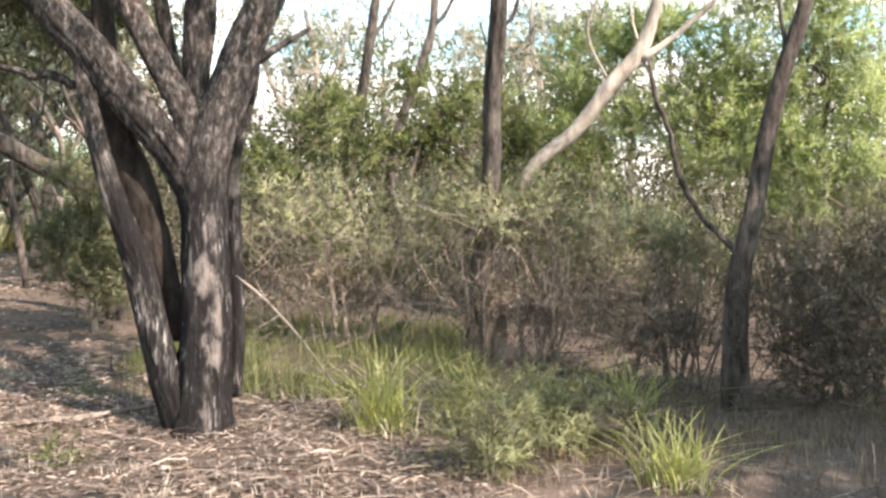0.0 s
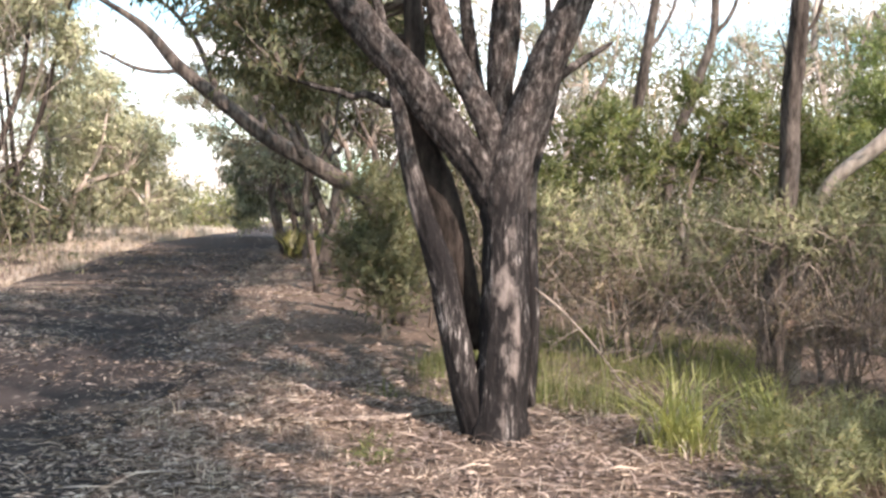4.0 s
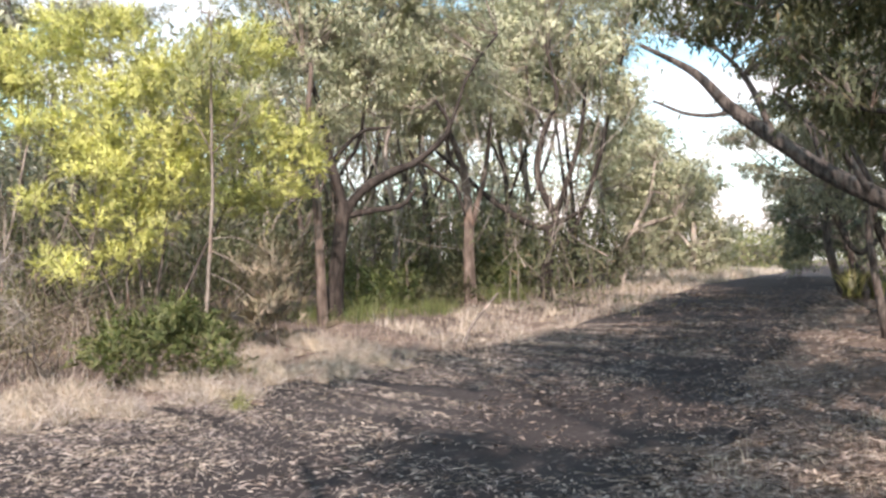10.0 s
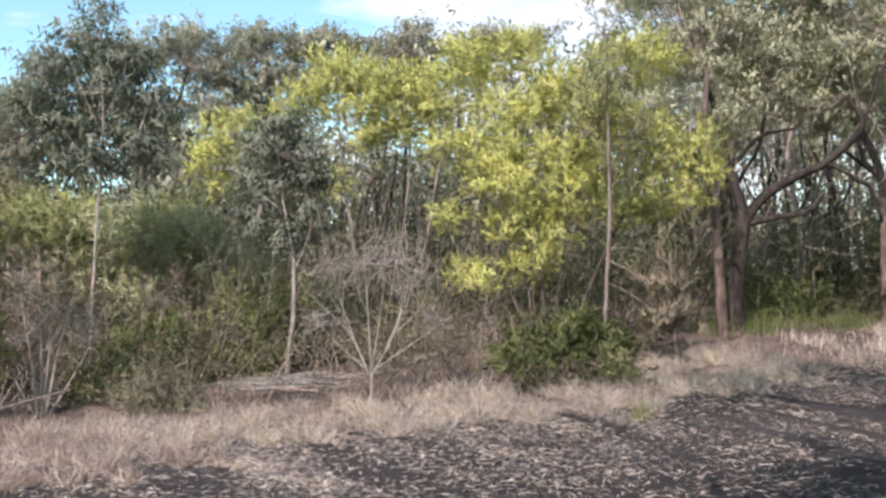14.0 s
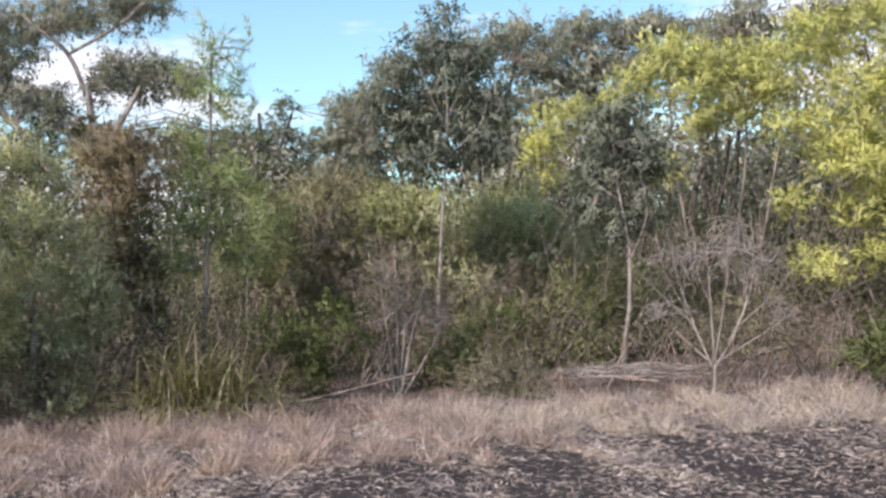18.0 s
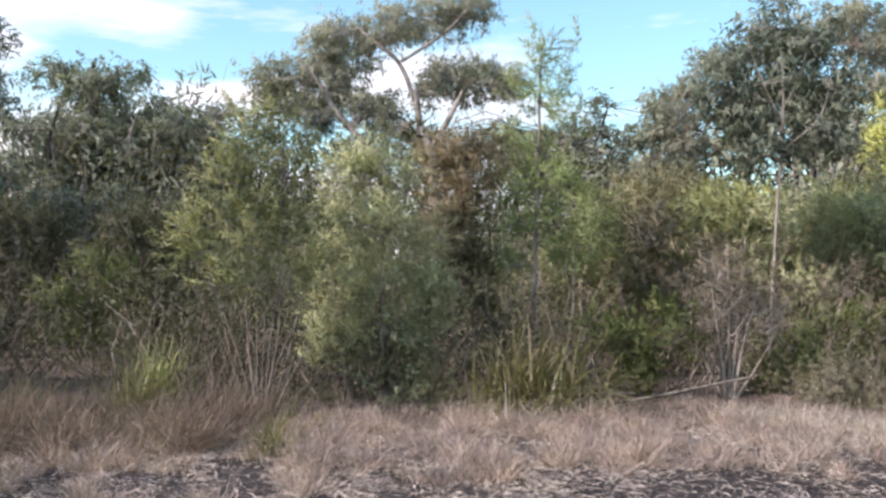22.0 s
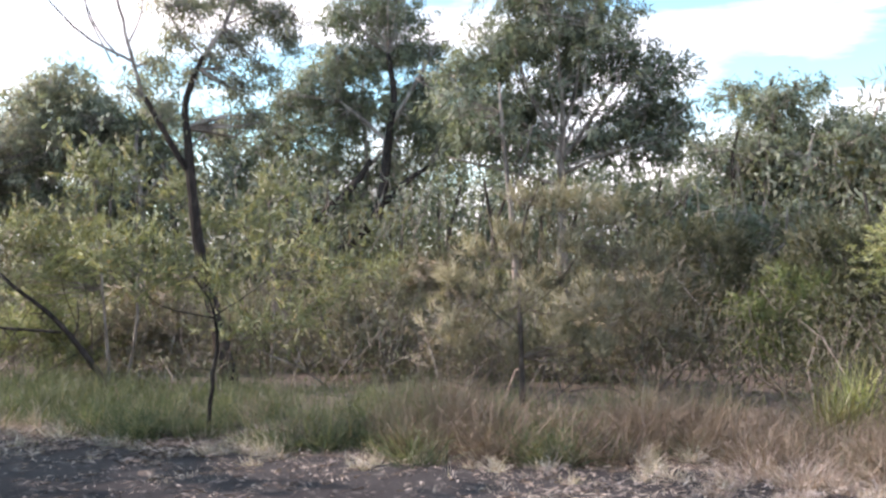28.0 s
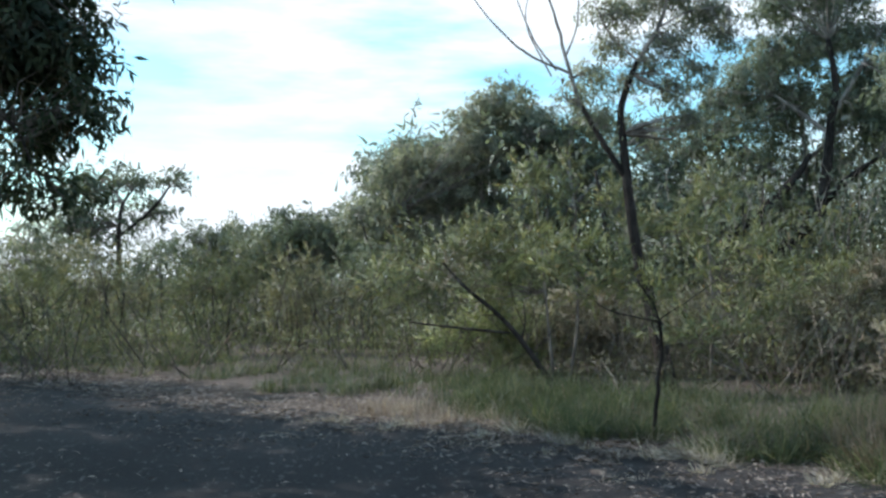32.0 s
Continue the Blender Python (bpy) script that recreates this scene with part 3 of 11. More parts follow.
            link_mesh("foliage", np.vstack(V), [np.vstack(g) for g in groups.values()], leaf, self.ob, normals=np.vstack(N))["kind"] = "stuff"


def arching(p, count, height, reach, radius, side=0.9):
    """Bare branches that rise from a shrub's foot, arch over and droop."""
    for _ in range(count):
        a, f = p.rng.uniform(-1, 1), p.rng.uniform(0.6, 1.1)
        x0, r = a * side * 0.4, reach * p.rng.uniform(-1, 1)
        y = p.rng.uniform(-0.5, 0.3)
        p.limb((x0, 0.02, 0, radius), (x0 + r * 0.25, height * f * 0.6, y * 0.4, radius * 0.8), (x0 + r * 0.6, height * f, y * 0.8, radius * 0.55), (x0 + r, height * f * p.rng.uniform(0.7, 1.05), y, radius * 0.25))


# ---- ground and road ----
def grid_axis(lo, hi, fine_lo, fine_hi, step):
    far = lambda a, b: np.sign(b) * np.geomspace(abs(a), abs(b), 14)[1:]
    return np.concatenate((far(fine_lo, lo)[::-1], np.arange(fine_lo, fine_hi + 1e-6, step), far(fine_hi, hi)))


gx, gy = grid_axis(-900, 900, -45, 30, 0.75), grid_axis(-900, 900, -45, 75, 0.75)
GX, GY = np.meshgrid(gx, gy)
rough = np.random.default_rng(5)
gzz = ground_z(GX, GY) + rough.normal(0, 0.012, GX.shape)
idx = np.arange(GX.size).reshape(GX.shape)
quads = np.stack((idx[:-1, :-1], idx[:-1, 1:], idx[1:, 1:], idx[1:, :-1]), -1).reshape(-1, 4)
tagged(link_mesh("ground", np.stack((GX, GY, gzz), -1).reshape(-1, 3), (quads,), "soil", smooth=True), "brown forest soil strewn with leaf litter", "ground", kind="structure")

LEFT_EDGE = ((-42, 84), (-20.0, 38.0), (-13.6, 22.0), (-10.9, 14.0), (-9.9, 8.0), (-9.7, 1.5), (-9.2, -2.2), (-7.3, -4.9), (-6.0, -6.5), (-4.7, -8.0), (-3.0, -9.8), (0.0, -13.2), (4.6, -18.4), (14.0, -30.0), (34.0, -56.0))
RIGHT_EDGE = ((-36, 84), (-15.6, 38.0), (-10.2, 22.0), (-7.5, 14.0), (-5.3, 8.8), (-4.0, 5.4), (-2.4, 2.0), (-0.4, -1.0), (1.2, -4.0), (3.0, -6.8), (4.8, -9.2), (7.0, -12.0), (10.6, -16.6), (20.0, -28.0), (40.0, -54.0))


def edge_line(pts):
    rows = curve_points([(x, y, 0.0, 0.1) for x, y in pts], 16)[:, :2]
    jit = np.random.default_rng(len(pts) + int(abs(pts[0][0])))
    rows += np.convolve(jit.normal(0, 0.22, len(rows) + 4), (0.2, 0.3, 0.3, 0.2, 0.0), "same")[2:-2, None]
    return rows


le, re_ = edge_line(LEFT_EDGE), edge_line(RIGHT_EDGE)
cols = 26
w = np.linspace(0, 1, cols)[None, :, None]
rd = le[:, None] * (1 - w) + re_[:, None] * w
crown = 0.022 + 0.03 * np.sin(np.pi * w[..., 0]) + 0 * rd[..., 0]
rv = np.concatenate((rd, (ground_z(rd[..., 0], rd[..., 1]) + crown)[..., None]), -1)
idx = np.arange(rd.shape[0] * cols).reshape(rd.shape[0], cols)
quads = np.stack((idx[:-1, :-1], idx[1:, :-1], idx[1:, 1:], idx[:-1, 1:]), -1).reshape(-1, 4)
tagged(link_mesh("road", rv.reshape(-1, 3), (quads,), "asphalt", smooth=True), "old dark asphalt road scattered with leaves", "road", kind="structure")

# ---- trees and shrubs ----
p = Plant("gum_tree", "large old gum tree with two fire-blackened fissured trunks beside the road", "tree", -1.71, 6.79, 14.1, "bark_main", 1)
p.limb((-0, -0.06, 0, 0.217), (0.01, 0.24, 0, 0.192), (0.03, 0.65, 0, 0.181), (0.03, 1.13, 0, 0.166), (0.02, 1.53, 0, 0.163), (0.01, 1.8, 0, 0.166), (0.09, 2.12, 0, 0.155), (0.19, 2.4, 0, 0.145), (0.3, 2.73, 0, 0.134), (0.45, 3.05, 0, 0.123), (0.65, 3.55, 0, 0.101), (0.81, 4.12, 0, 0.058))
p.limb((-0.11, -0.01, 0, 0.13), (-0.25, 0.45, 0, 0.112), (-0.35, 0.89, 0, 0.105), (-0.42, 1.21, 0, 0.101), (-0.52, 1.48, 0, 0.083), (-0.63, 1.83, 0, 0.072), (-0.73, 2.25, 0, 0.058), (-0.81, 2.67, 0, 0.047), (-0.94, 3.2, 0, 0.033))
p.bark = "bark_dark"
p.limb((-0.15, 0.62, 0.25, 0.072), (-0.26, 1.16, 0.25, 0.094), (-0.38, 1.56, 0.25, 0.126), (-0.49, 1.89, 0.25, 0.119), (-0.58, 2.17, 0.25, 0.098), (-0.64, 2.56, 0.25, 0.083), (-0.67, 3.04, 0.25, 0.072), (-0.71, 3.63, 0.25, 0.043))
p.bark = "bark_main"
p.limb((-0.01, 1.67, 0, 0.13), (-0.2, 1.99, 0, 0.126), (-0.47, 2.32, 0, 0.13), (-0.72, 2.64, 0, 0.126), (-1.01, 2.96, 0, 0.123), (-1.39, 3.42, 0, 0.098), (-1.79, 3.86, 0, 0.058))
p.limb((0, 1.92, 0, 0.108), (-0.12, 2.27, 0, 0.098), (-0.28, 2.58, 0, 0.09), (-0.43, 2.88, 0, 0.083), (-0.53, 3.22, 0, 0.065), (-0.68, 3.82, 0, 0.033))
p.limb((0.02, 2.09, 0.1, 0.08), (-0.03, 2.45, 0.1, 0.09), (-0.01, 2.81, 0.1, 0.108), (0.01, 3.21, 0.1, 0.101), (-0.03, 3.91, 0.1, 0.051))
p.limb((-0.1, 2.18, 0.3, 0.047), (-0.21, 2.71, 0.3, 0.054), (-0.27, 3.07, 0.3, 0.051), (-0.34, 3.67, 0.3, 0.029))
p.limb((0.32, 2.57, 0, 0.043), (0.53, 2.72, 0, 0.029), (0.77, 2.87, 0, 0.014))
p.limb((0.25, 0.16, 0.4, 0.051), (0.27, 0.76, 0.4, 0.054), (0.24, 1.44, 0.4, 0.051), (0.24, 1.87, 0.4, 0.043), (0.32, 2.21, 0.4, 0.036), (0.4, 2.59, 0.4, 0.033), (0.35, 3.05, 0.4, 0.025), (0.31, 3.63, 0.4, 0.014))
p.limb((-0.75, 2.39, 0.2, 0.036), (-0.97, 2.48, 0.2, 0.033), (-1.26, 2.52, 0.2, 0.025), (-1.62, 2.61, 0.2, 0.014))
p.foliage("leaf_mid", "gum", 0.109, 0.028, 3.52, 0.5,
          (-1.75, 2.73, 0.2, 0.42, 0.3), (-1.42, 3.09, 0.7, 0.41, 0.27), (-1.1, 3.19, 0.9, 0.37, 0.23), (-0.99, 2.93, 1.3, 0.34, 0.24), (-0.66, 3.21, 1.5, 0.35, 0.25), (-1.63, 2.57, 0.6, 0.27, 0.18), (-1.97, 3.09, 0, 0.33, 0.16), (-1.56, 3.37, 0, 0.62, 0.25), (-2.56, 3.36, 0.5, 0.4, 0.18), (-2.45, 3.59, 0, 0.7, 0.33))
p.foliage("leaf_mid", "gum", 0.3, 0.11, 2.3, 0.3,
          (-0.57, 4.51, 0, 0.9, 0.45), (0.37, 4.62, 0, 0.99, 0.49), (-1.62, 4.39, 0, 0.9, 0.45), (1.14, 4.31, 0, 0.66, 0.41), (-0.09, 5.28, 0.5, 1.06, 0.44), (-2.11, 4.55, 0, 0.82, 0.41), (-0.72, 5.29, -1.5, 0.97, 0.35), (-1.94, 5.78, 0, 1.15, 0.45), (-0.23, 7.96, 1.5, 1.5, 0.55), (-0.79, 7.48, 0.5, 1.41, 0.48))
p.foliage("leaf_mid", "gum", 0.24, 0.08, 2.8, 0.3,
          (-4.33, 6.3, -4.16, 0.70, 0.5), (-3.77, 6.5, -2.75, 0.80, 0.5), (-2.71, 6.7, -1.78, 1.00, 0.5), (-1.86, 6.3, -0.86, 1.00, 0.5), (-1.32, 6.5, 0.45, 0.90, 0.5), (-2.75, 6.7, -0.33, 0.90, 0.5), (-0.62, 6.3, 0.37, 0.80, 0.5))
p = Plant("leaning_gum", "leaning gum tree whose long bare limb arches over the road", "tree", -3.99, 11.90, 16.6, "bark_grey", 2)
p.limb((0, 0.69, 0, 0.119), (-0.4, 1.49, 0, 0.112), (-0.99, 1.93, 0, 0.112), (-1.81, 2.41, 0, 0.106), (-2.41, 2.86, 0, 0.092), (-2.94, 3.28, 0, 0.079), (-3.41, 3.78, 0, 0.053), (-4.11, 4.21, 0, 0.026))
p.limb((-2.87, 3.21, 0, 0.033), (-3.41, 3.22, 0, 0.026), (-3.95, 3.45, 0, 0.017))
p.limb((-2.45, 2.89, 0.2, 0.046), (-2.78, 3.63, 0.3, 0.04), (-3.17, 4.1, 0.3, 0.026), (-3.65, 4.34, 0.3, 0.02))
p.limb((-1.86, 2.45, 0.4, 0.046), (-2.13, 3.13, 0.6, 0.033), (-2.53, 3.52, 0.6, 0.02))
p.limb((-1.32, 2.13, -0.3, 0.046), (-1.53, 2.55, -0.4, 0.033), (-2.04, 3.06, -0.4, 0.02))
p.foliage("leaf_mid", "gum", 0.125, 0.033, 1.67, 0.5,
          (-3.8, 4.43, 0, 0.51, 0.22), (-3.18, 4.56, 0.3, 0.6, 0.3), (-2.47, 3.93, 0.3, 0.53, 0.26), (-2.11, 4.16, 0, 0.51, 0.37), (-3.41, 4.94, 0, 0.81, 0.37), (-0.13, 4.9, 0, 1.17, 0.59))
p.foliage("leaf_mid", "gum", 0.3, 0.11, 2.3, 0.3,
          (-2.65, 5.51, 0, 1.47, 0.59), (-1.15, 5.67, 0, 1.76, 0.66), (-1.97, 6.96, 0, 1.91, 0.73), (-0.13, 6.28, 0, 1.76, 0.73))
p = Plant("bent_tree", "grey-barked tree with a curved side limb in the thicket", "tree", 2.37, 7.74, -17.0, "bark_grey", 3)
p.limb((0, -0.05, 0, 0.106), (-0.01, 0.57, 0, 0.099), (0.02, 1.12, 0, 0.092), (0.12, 1.62, 0, 0.079), (0.19, 2.11, 0, 0.072), (0.32, 2.69, 0, 0.062), (0.46, 3.16, 0, 0.055), (0.65, 3.85, 0, 0.028))
p.limb((0.01, 1.24, 0, 0.032), (-0.24, 1.5, 0, 0.024), (-0.43, 1.8, 0, 0.024), (-0.55, 2.21, 0, 0.02), (-0.66, 2.54, 0, 0.02), (-0.72, 2.84, 0, 0.017))
p.limb((0.34, 2.84, 0, 0.02), (0.29, 3.17, 0, 0.013), (0.26, 3.62, 0, 0.007))
p.foliage("leaf_gum", "gum", 0.109, 0.028, 0.56, 0.5,
          (0.64, 4.11, 0, 0.81, 0.38), (0.06, 4.29, 0, 0.71, 0.33), (1.24, 3.88, 0, 0.62, 0.38))
p = Plant("pale_gum", "pale smooth-barked gum leaning out of the thicket", "tree", 0.57, 9.88, -3.3, "bark_pale", 4)
p.limb((0, -0.02, 0, 0.071), (0.11, 1.27, 0, 0.071), (0.3, 1.93, 0, 0.071), (0.78, 2.37, 0, 0.075), (1.15, 2.85, 0, 0.079), (1.4, 3.14, 0, 0.075), (1.52, 3.45, 0, 0.063), (1.64, 3.96, 0, 0.05), (1.77, 4.8, 0, 0.021))
p.limb((1.43, 3.08, 0, 0.05), (1.74, 3.3, 0, 0.031), (2.12, 3.64, 0, 0.026), (2.51, 4.06, 0, 0.013))
p.limb((1.44, 3.14, 0, 0.021), (1.35, 3.39, 0, 0.013), (1.3, 3.65, 0, 0.009))
p.limb((1.14, 2.85, 0.2, 0.017), (0.91, 3.39, 0.3, 0.013), (1.02, 3.8, 0.3, 0.009))
p.foliage("leaf_gum", "gum", 0.109, 0.028, 0.93, 0.5,
          (1.88, 4.68, 0, 0.87, 0.46), (2.67, 4.34, 0, 0.64, 0.35), (1.1, 4.47, 0, 0.64, 0.35))
p = Plant("straight_gum", "straight grey gum trunk rising from tangled scrub", "tree", 0.35, 9.49, -2.1, "bark_grey", 5)
p.limb((0, -0.03, 0, 0.112), (0.01, 0.72, 0, 0.104), (0.07, 1.39, 0, 0.096), (0.13, 1.95, 0, 0.088), (0.13, 2.61, 0, 0.088), (0.17, 3.27, 0, 0.088), (0.19, 3.82, 0, 0.072), (0.21, 4.8, 0, 0.034))
p.limb((0.16, 3.27, 0, 0.034), (0.33, 3.49, 0, 0.02), (0.44, 3.93, 0, 0.012))
p.limb((0.12, 3, 0, 0.02), (0.07, 3.16, 0, 0.012), (-0, 3.38, 0, 0.009))
p.foliage("leaf_gum", "gum", 0.109, 0.028, 0.93, 0.5,
          (0.15, 4.69, 0, 0.84, 0.45), (-0.62, 4.59, 0, 0.61, 0.39), (0.81, 4.91, 0, 0.67, 0.33))
p = Plant("slender_gum", "slender dark gum trunk behind the scrub", "tree", -1.50, 14.92, 5.8, "bark_grey", 6, group="slender gums")
p.limb((0, 0.78, 0, 0.089), (0.08, 2.18, 0, 0.082), (0.22, 2.96, 0, 0.082), (0.36, 3.92, 0, 0.076), (0.47, 4.7, 0, 0.063), (0.66, 5.83, 0, 0.036))
p.limb((0.36, 3.92, 0, 0.036), (0.66, 4.36, 0, 0.029), (0.88, 5.14, 0, 0.015))
p.foliage("leaf_gum", "gum", 0.133, 0.037, 1.67, 0.5,
          (0.66, 5.83, 0, 1.06, 0.62), (1.36, 5.42, 0, 0.62, 0.35))
p = Plant("slender_gum", "slender dark gum trunk behind the scrub", "tree", -0.91, 14.97, 3.5, "bark_grey", 7, group="slender gums")
p.limb((0, 0.79, 0, 0.089), (0.17, 2.29, 0, 0.076), (0.47, 3.25, 0, 0.076), (0.73, 4.12, 0, 0.063), (0.78, 4.9, 0, 0.051), (1.02, 6.12, 0, 0.022))
p.limb((0.73, 4.12, 0, 0.036), (1.03, 4.56, 0, 0.029), (1.24, 5.35, 0, 0.015))
p.foliage("leaf_gum", "gum", 0.133, 0.037, 1.67, 0.5,
          (1.02, 5.86, 0, 1.06, 0.62), (1.72, 5.44, 0, 0.62, 0.35))
p = Plant("gum_tree", "pale-limbed gum tree far behind the scrub", "tree", -3.21, 20.75, 8.8, "bark_pale", 8)
p.limb((0, 0.59, 0, 0.089), (0.12, 2.41, 0, 0.08), (0.48, 3.87, 0, 0.062), (0.23, 5.18, 0, 0.044))
p.limb((0.12, 2.53, 0, 0.053), (-0.48, 3.6, 0, 0.044), (-0.84, 4.78, 0, 0.023))
p.limb((0.3, 3.02, 0, 0.053), (0.96, 4.12, 0, 0.033), (1.2, 5.22, 0, 0.023))
p.foliage("leaf_gum", "gum", 0.156, 0.051, 1.48, 0.5,
          (-0, 3.85, 0, 0.86, 0.74), (0.71, 4.6, 0, 0.86, 0.74), (-0.6, 4.91, 0, 0.74, 0.62), (1.08, 3.4, 0, 0.62, 0.49), (0.24, 3.14, 0, 0.74, 0.49))
p = Plant("gum_tree", "pale-limbed gum tree far behind the scrub", "tree", 2.13, 21.90, -5.6, "bark_pale", 9)
p.limb((0, 0.7, 0, 0.084), (0.1, 3.25, 0, 0.074), (-0.17, 5.03, 0, 0.056), (-0.06, 6.55, 0, 0.035))
p.limb((0.11, 3, 0, 0.056), (0.54, 3.89, 0, 0.056), (0.46, 5.03, 0, 0.035))
p.limb((0.04, 3.25, 0, 0.056), (0.6, 4.27, 0, 0.046), (0.96, 5.52, 0, 0.035))
p.limb((0.59, 2.74, 0, 0.035), (0.54, 3.63, 0, 0.035), (0.41, 4.52, 0, 0.024))
p.foliage("leaf_gum", "gum", 0.156, 0.051, 1.48, 0.5,
          (0.08, 5.03, 0, 0.77, 0.77), (0.97, 4.77, 0, 0.77, 0.77), (-0.42, 4.27, 0, 0.65, 0.65), (-1.57, 4.67, 0, 0.65, 0.77), (1.47, 5.27, 0, 0.77, 0.65))
p = Plant("gum_tree", "crooked gum trees with pale trunks along the road verge", "tree", -7.04, 16.57, 23.0, "bark_grey", 10)
p.limb((-0, 0.44, 0, 0.106), (0.28, 1.71, 0, 0.099), (0.02, 2.67, 0, 0.076), (0.29, 4.03, 0, 0.061), (0.03, 5.35, 0, 0.036))
p.limb((0.19, 1.7, 0, 0.061), (-0.34, 2.27, 0, 0.061), (-0.86, 2.43, 0, 0.036))
p.limb((0.15, 2.09, 0, 0.045), (0.65, 2.89, 0, 0.036), (0.75, 4.07, 0, 0.027))
p.foliage("leaf_gum", "gum", 0.148, 0.046, 1.67, 0.5,
          (-0.33, 3.13, 0, 0.74, 0.63), (0.47, 4.05, 0, 0.84, 0.63), (-1.02, 3.37, 0, 0.95, 0.74), (0.03, 4.87, 0, 0.95, 0.63), (-1.03, 2.14, 0, 0.63, 0.53), (-0.08, 2.08, 0, 0.53, 0.42))
p = Plant("gum_tree", "crooked gum tree with grey trunks along the road verge", "tree", -7.16, 17.69, 20.8, "bark_grey", 11)
p.limb((0.06, 0.16, 0, 0.096), (-0.22, 0.93, 0, 0.088), (-0.67, 2.05, 0, 0.072), (-1.13, 3.27, 0, 0.056), (-1.69, 4.39, 0, 0.039))
p.limb((-0.45, 1.27, 0, 0.056), (-0.78, 1.04, 0, 0.048), (-1.12, 1.6, 0, 0.039), (-1.46, 2.38, 0, 0.029))
p.limb((0.73, 0.52, -1, 0.064), (0.68, 1.99, -1, 0.064), (0.57, 3.04, -1, 0.048), (0.3, 4.19, -1, 0.029))
p.foliage("leaf_gum", "gum", 0.148, 0.046, 1.67, 0.5,
          (-1.01, 3.27, 0, 0.89, 0.56), (-0.12, 3.49, 0, 0.89, 0.67), (-1.68, 3.05, 0, 0.67, 0.45), (0.65, 2.93, 0, 0.67, 0.56), (-0.57, 4.16, 0, 0.89, 0.56), (-2.13, 2.38, 0, 0.56, 0.45), (-0.35, 5.49, 0, 1.89, 0.78), (1.2, 5.03, 0, 1.45, 0.78), (-1.47, 5.06, 0, 1.23, 0.56))
p.foliage("leaf_gum", "gum", 0.3, 0.11, 2.3, 0.3,
          (-0.8, 6.61, 0, 2.23, 0.89), (0.75, 6.81, 0, 2.23, 0.89), (-1.92, 5.96, 0, 1.34, 0.67), (-0.14, 7.93, 0, 2.45, 1))
p.foliage("leaf_mid", "gum", 0.15, 0.045, 3.0, 0.3,
          (0.81, 5.07, 0, 0.89, 0.42), (1.81, 4.67, 0, 0.77, 0.42), (-0.01, 4.56, 0, 0.69, 0.37), (1.31, 3.96, 0, 0.67, 0.36), (2.29, 3.81, 0, 0.67, 0.46), (0.50, 3.57, 0, 0.58, 0.36), (-0.54, 3.94, 0, 0.48, 0.32), (1.70, 3.21, 0, 0.67, 0.36), (0.80, 2.71, 0, 0.57, 0.36), (-0.12, 2.95, 0, 0.47, 0.37), (2.48, 2.77, 0, 0.56, 0.46), (-1.06, 4.53, 0, 0.48, 0.28))
p = Plant("gum_tree", "gum tree with a flat crown beside the far road", "tree", -10.49, 23.89, 22.8, "bark_grey", 12)
p.limb((0.03, -0.29, 0, 0.099), (-0.31, 0.77, 0, 0.088), (-0.62, 2.14, 0, 0.077), (-1.08, 3.21, 0, 0.055))
p.limb((-0.46, 1.38, 0, 0.066), (0.3, 1.99, 0, 0.055), (0.75, 2.91, 0, 0.043))
p.foliage("leaf_far", "gum", 0.172, 0.055, 2.41, 0.5,
          (-1.38, 1.38, 0, 0.92, 0.76), (-1.69, 2.14, 0, 0.53, 0.53), (-0.77, 2.14, 0, 0.92, 0.76), (-0.01, 1.38, 0, 0.76, 0.76), (-0.17, 3.67, 0, 1.37, 0.92), (0.75, 2.91, 0, 1.22, 0.92))
p = Plant("acacia_shrub", "tall bright green feathery acacia lit by the sun", "shrub", 3.93, 10.81, -20.0, "bark_twig", 20)
p.limb((0, -0.24, 0, 0.068), (-0.14, 1.1, 0, 0.049), (-0.65, 2.38, 0, 0.02))
p.limb((0, -0.11, 0, 0.058), (0.21, 1.42, 0, 0.043), (0.35, 2.98, 0, 0.015))
p.foliage("leaf_acacia", "feather", 0.1, 0.016, 3.6, 0.4,
          (-2.20, 3.37, 0, 0.54, 0.40), (-2.50, 2.92, 0, 0.47, 0.34), (-1.25, 3.65, 0, 0.65, 0.36), (-0.45, 3.22, 0, 0.63, 0.50), (-0.92, 2.74, 0, 0.64, 0.38), (-0.03, 2.65, 0, 0.50, 0.44), (-1.54, 2.75, 0, 0.46, 0.36), (0.21, 3.37, 0, 0.49, 0.49), (-0.49, 2.28, 0, 0.57, 0.35), (0.21, 2.03, 0, 0.43, 0.37), (-1.03, 2.16, 0, 0.52, 0.29), (-1.68, 3.41, 0, 0.46, 0.36), (-0.41, 3.88, 0, 0.63, 0.28), (0.20, 3.89, 0, 0.49, 0.28), (-2.12, 2.44, 0, 0.47, 0.30), (-0.06, 1.59, 0, 0.50, 0.37), (0.59, 2.69, 0, 0.43, 0.55), (0.67, 1.78, 0, 0.43, 0.49))

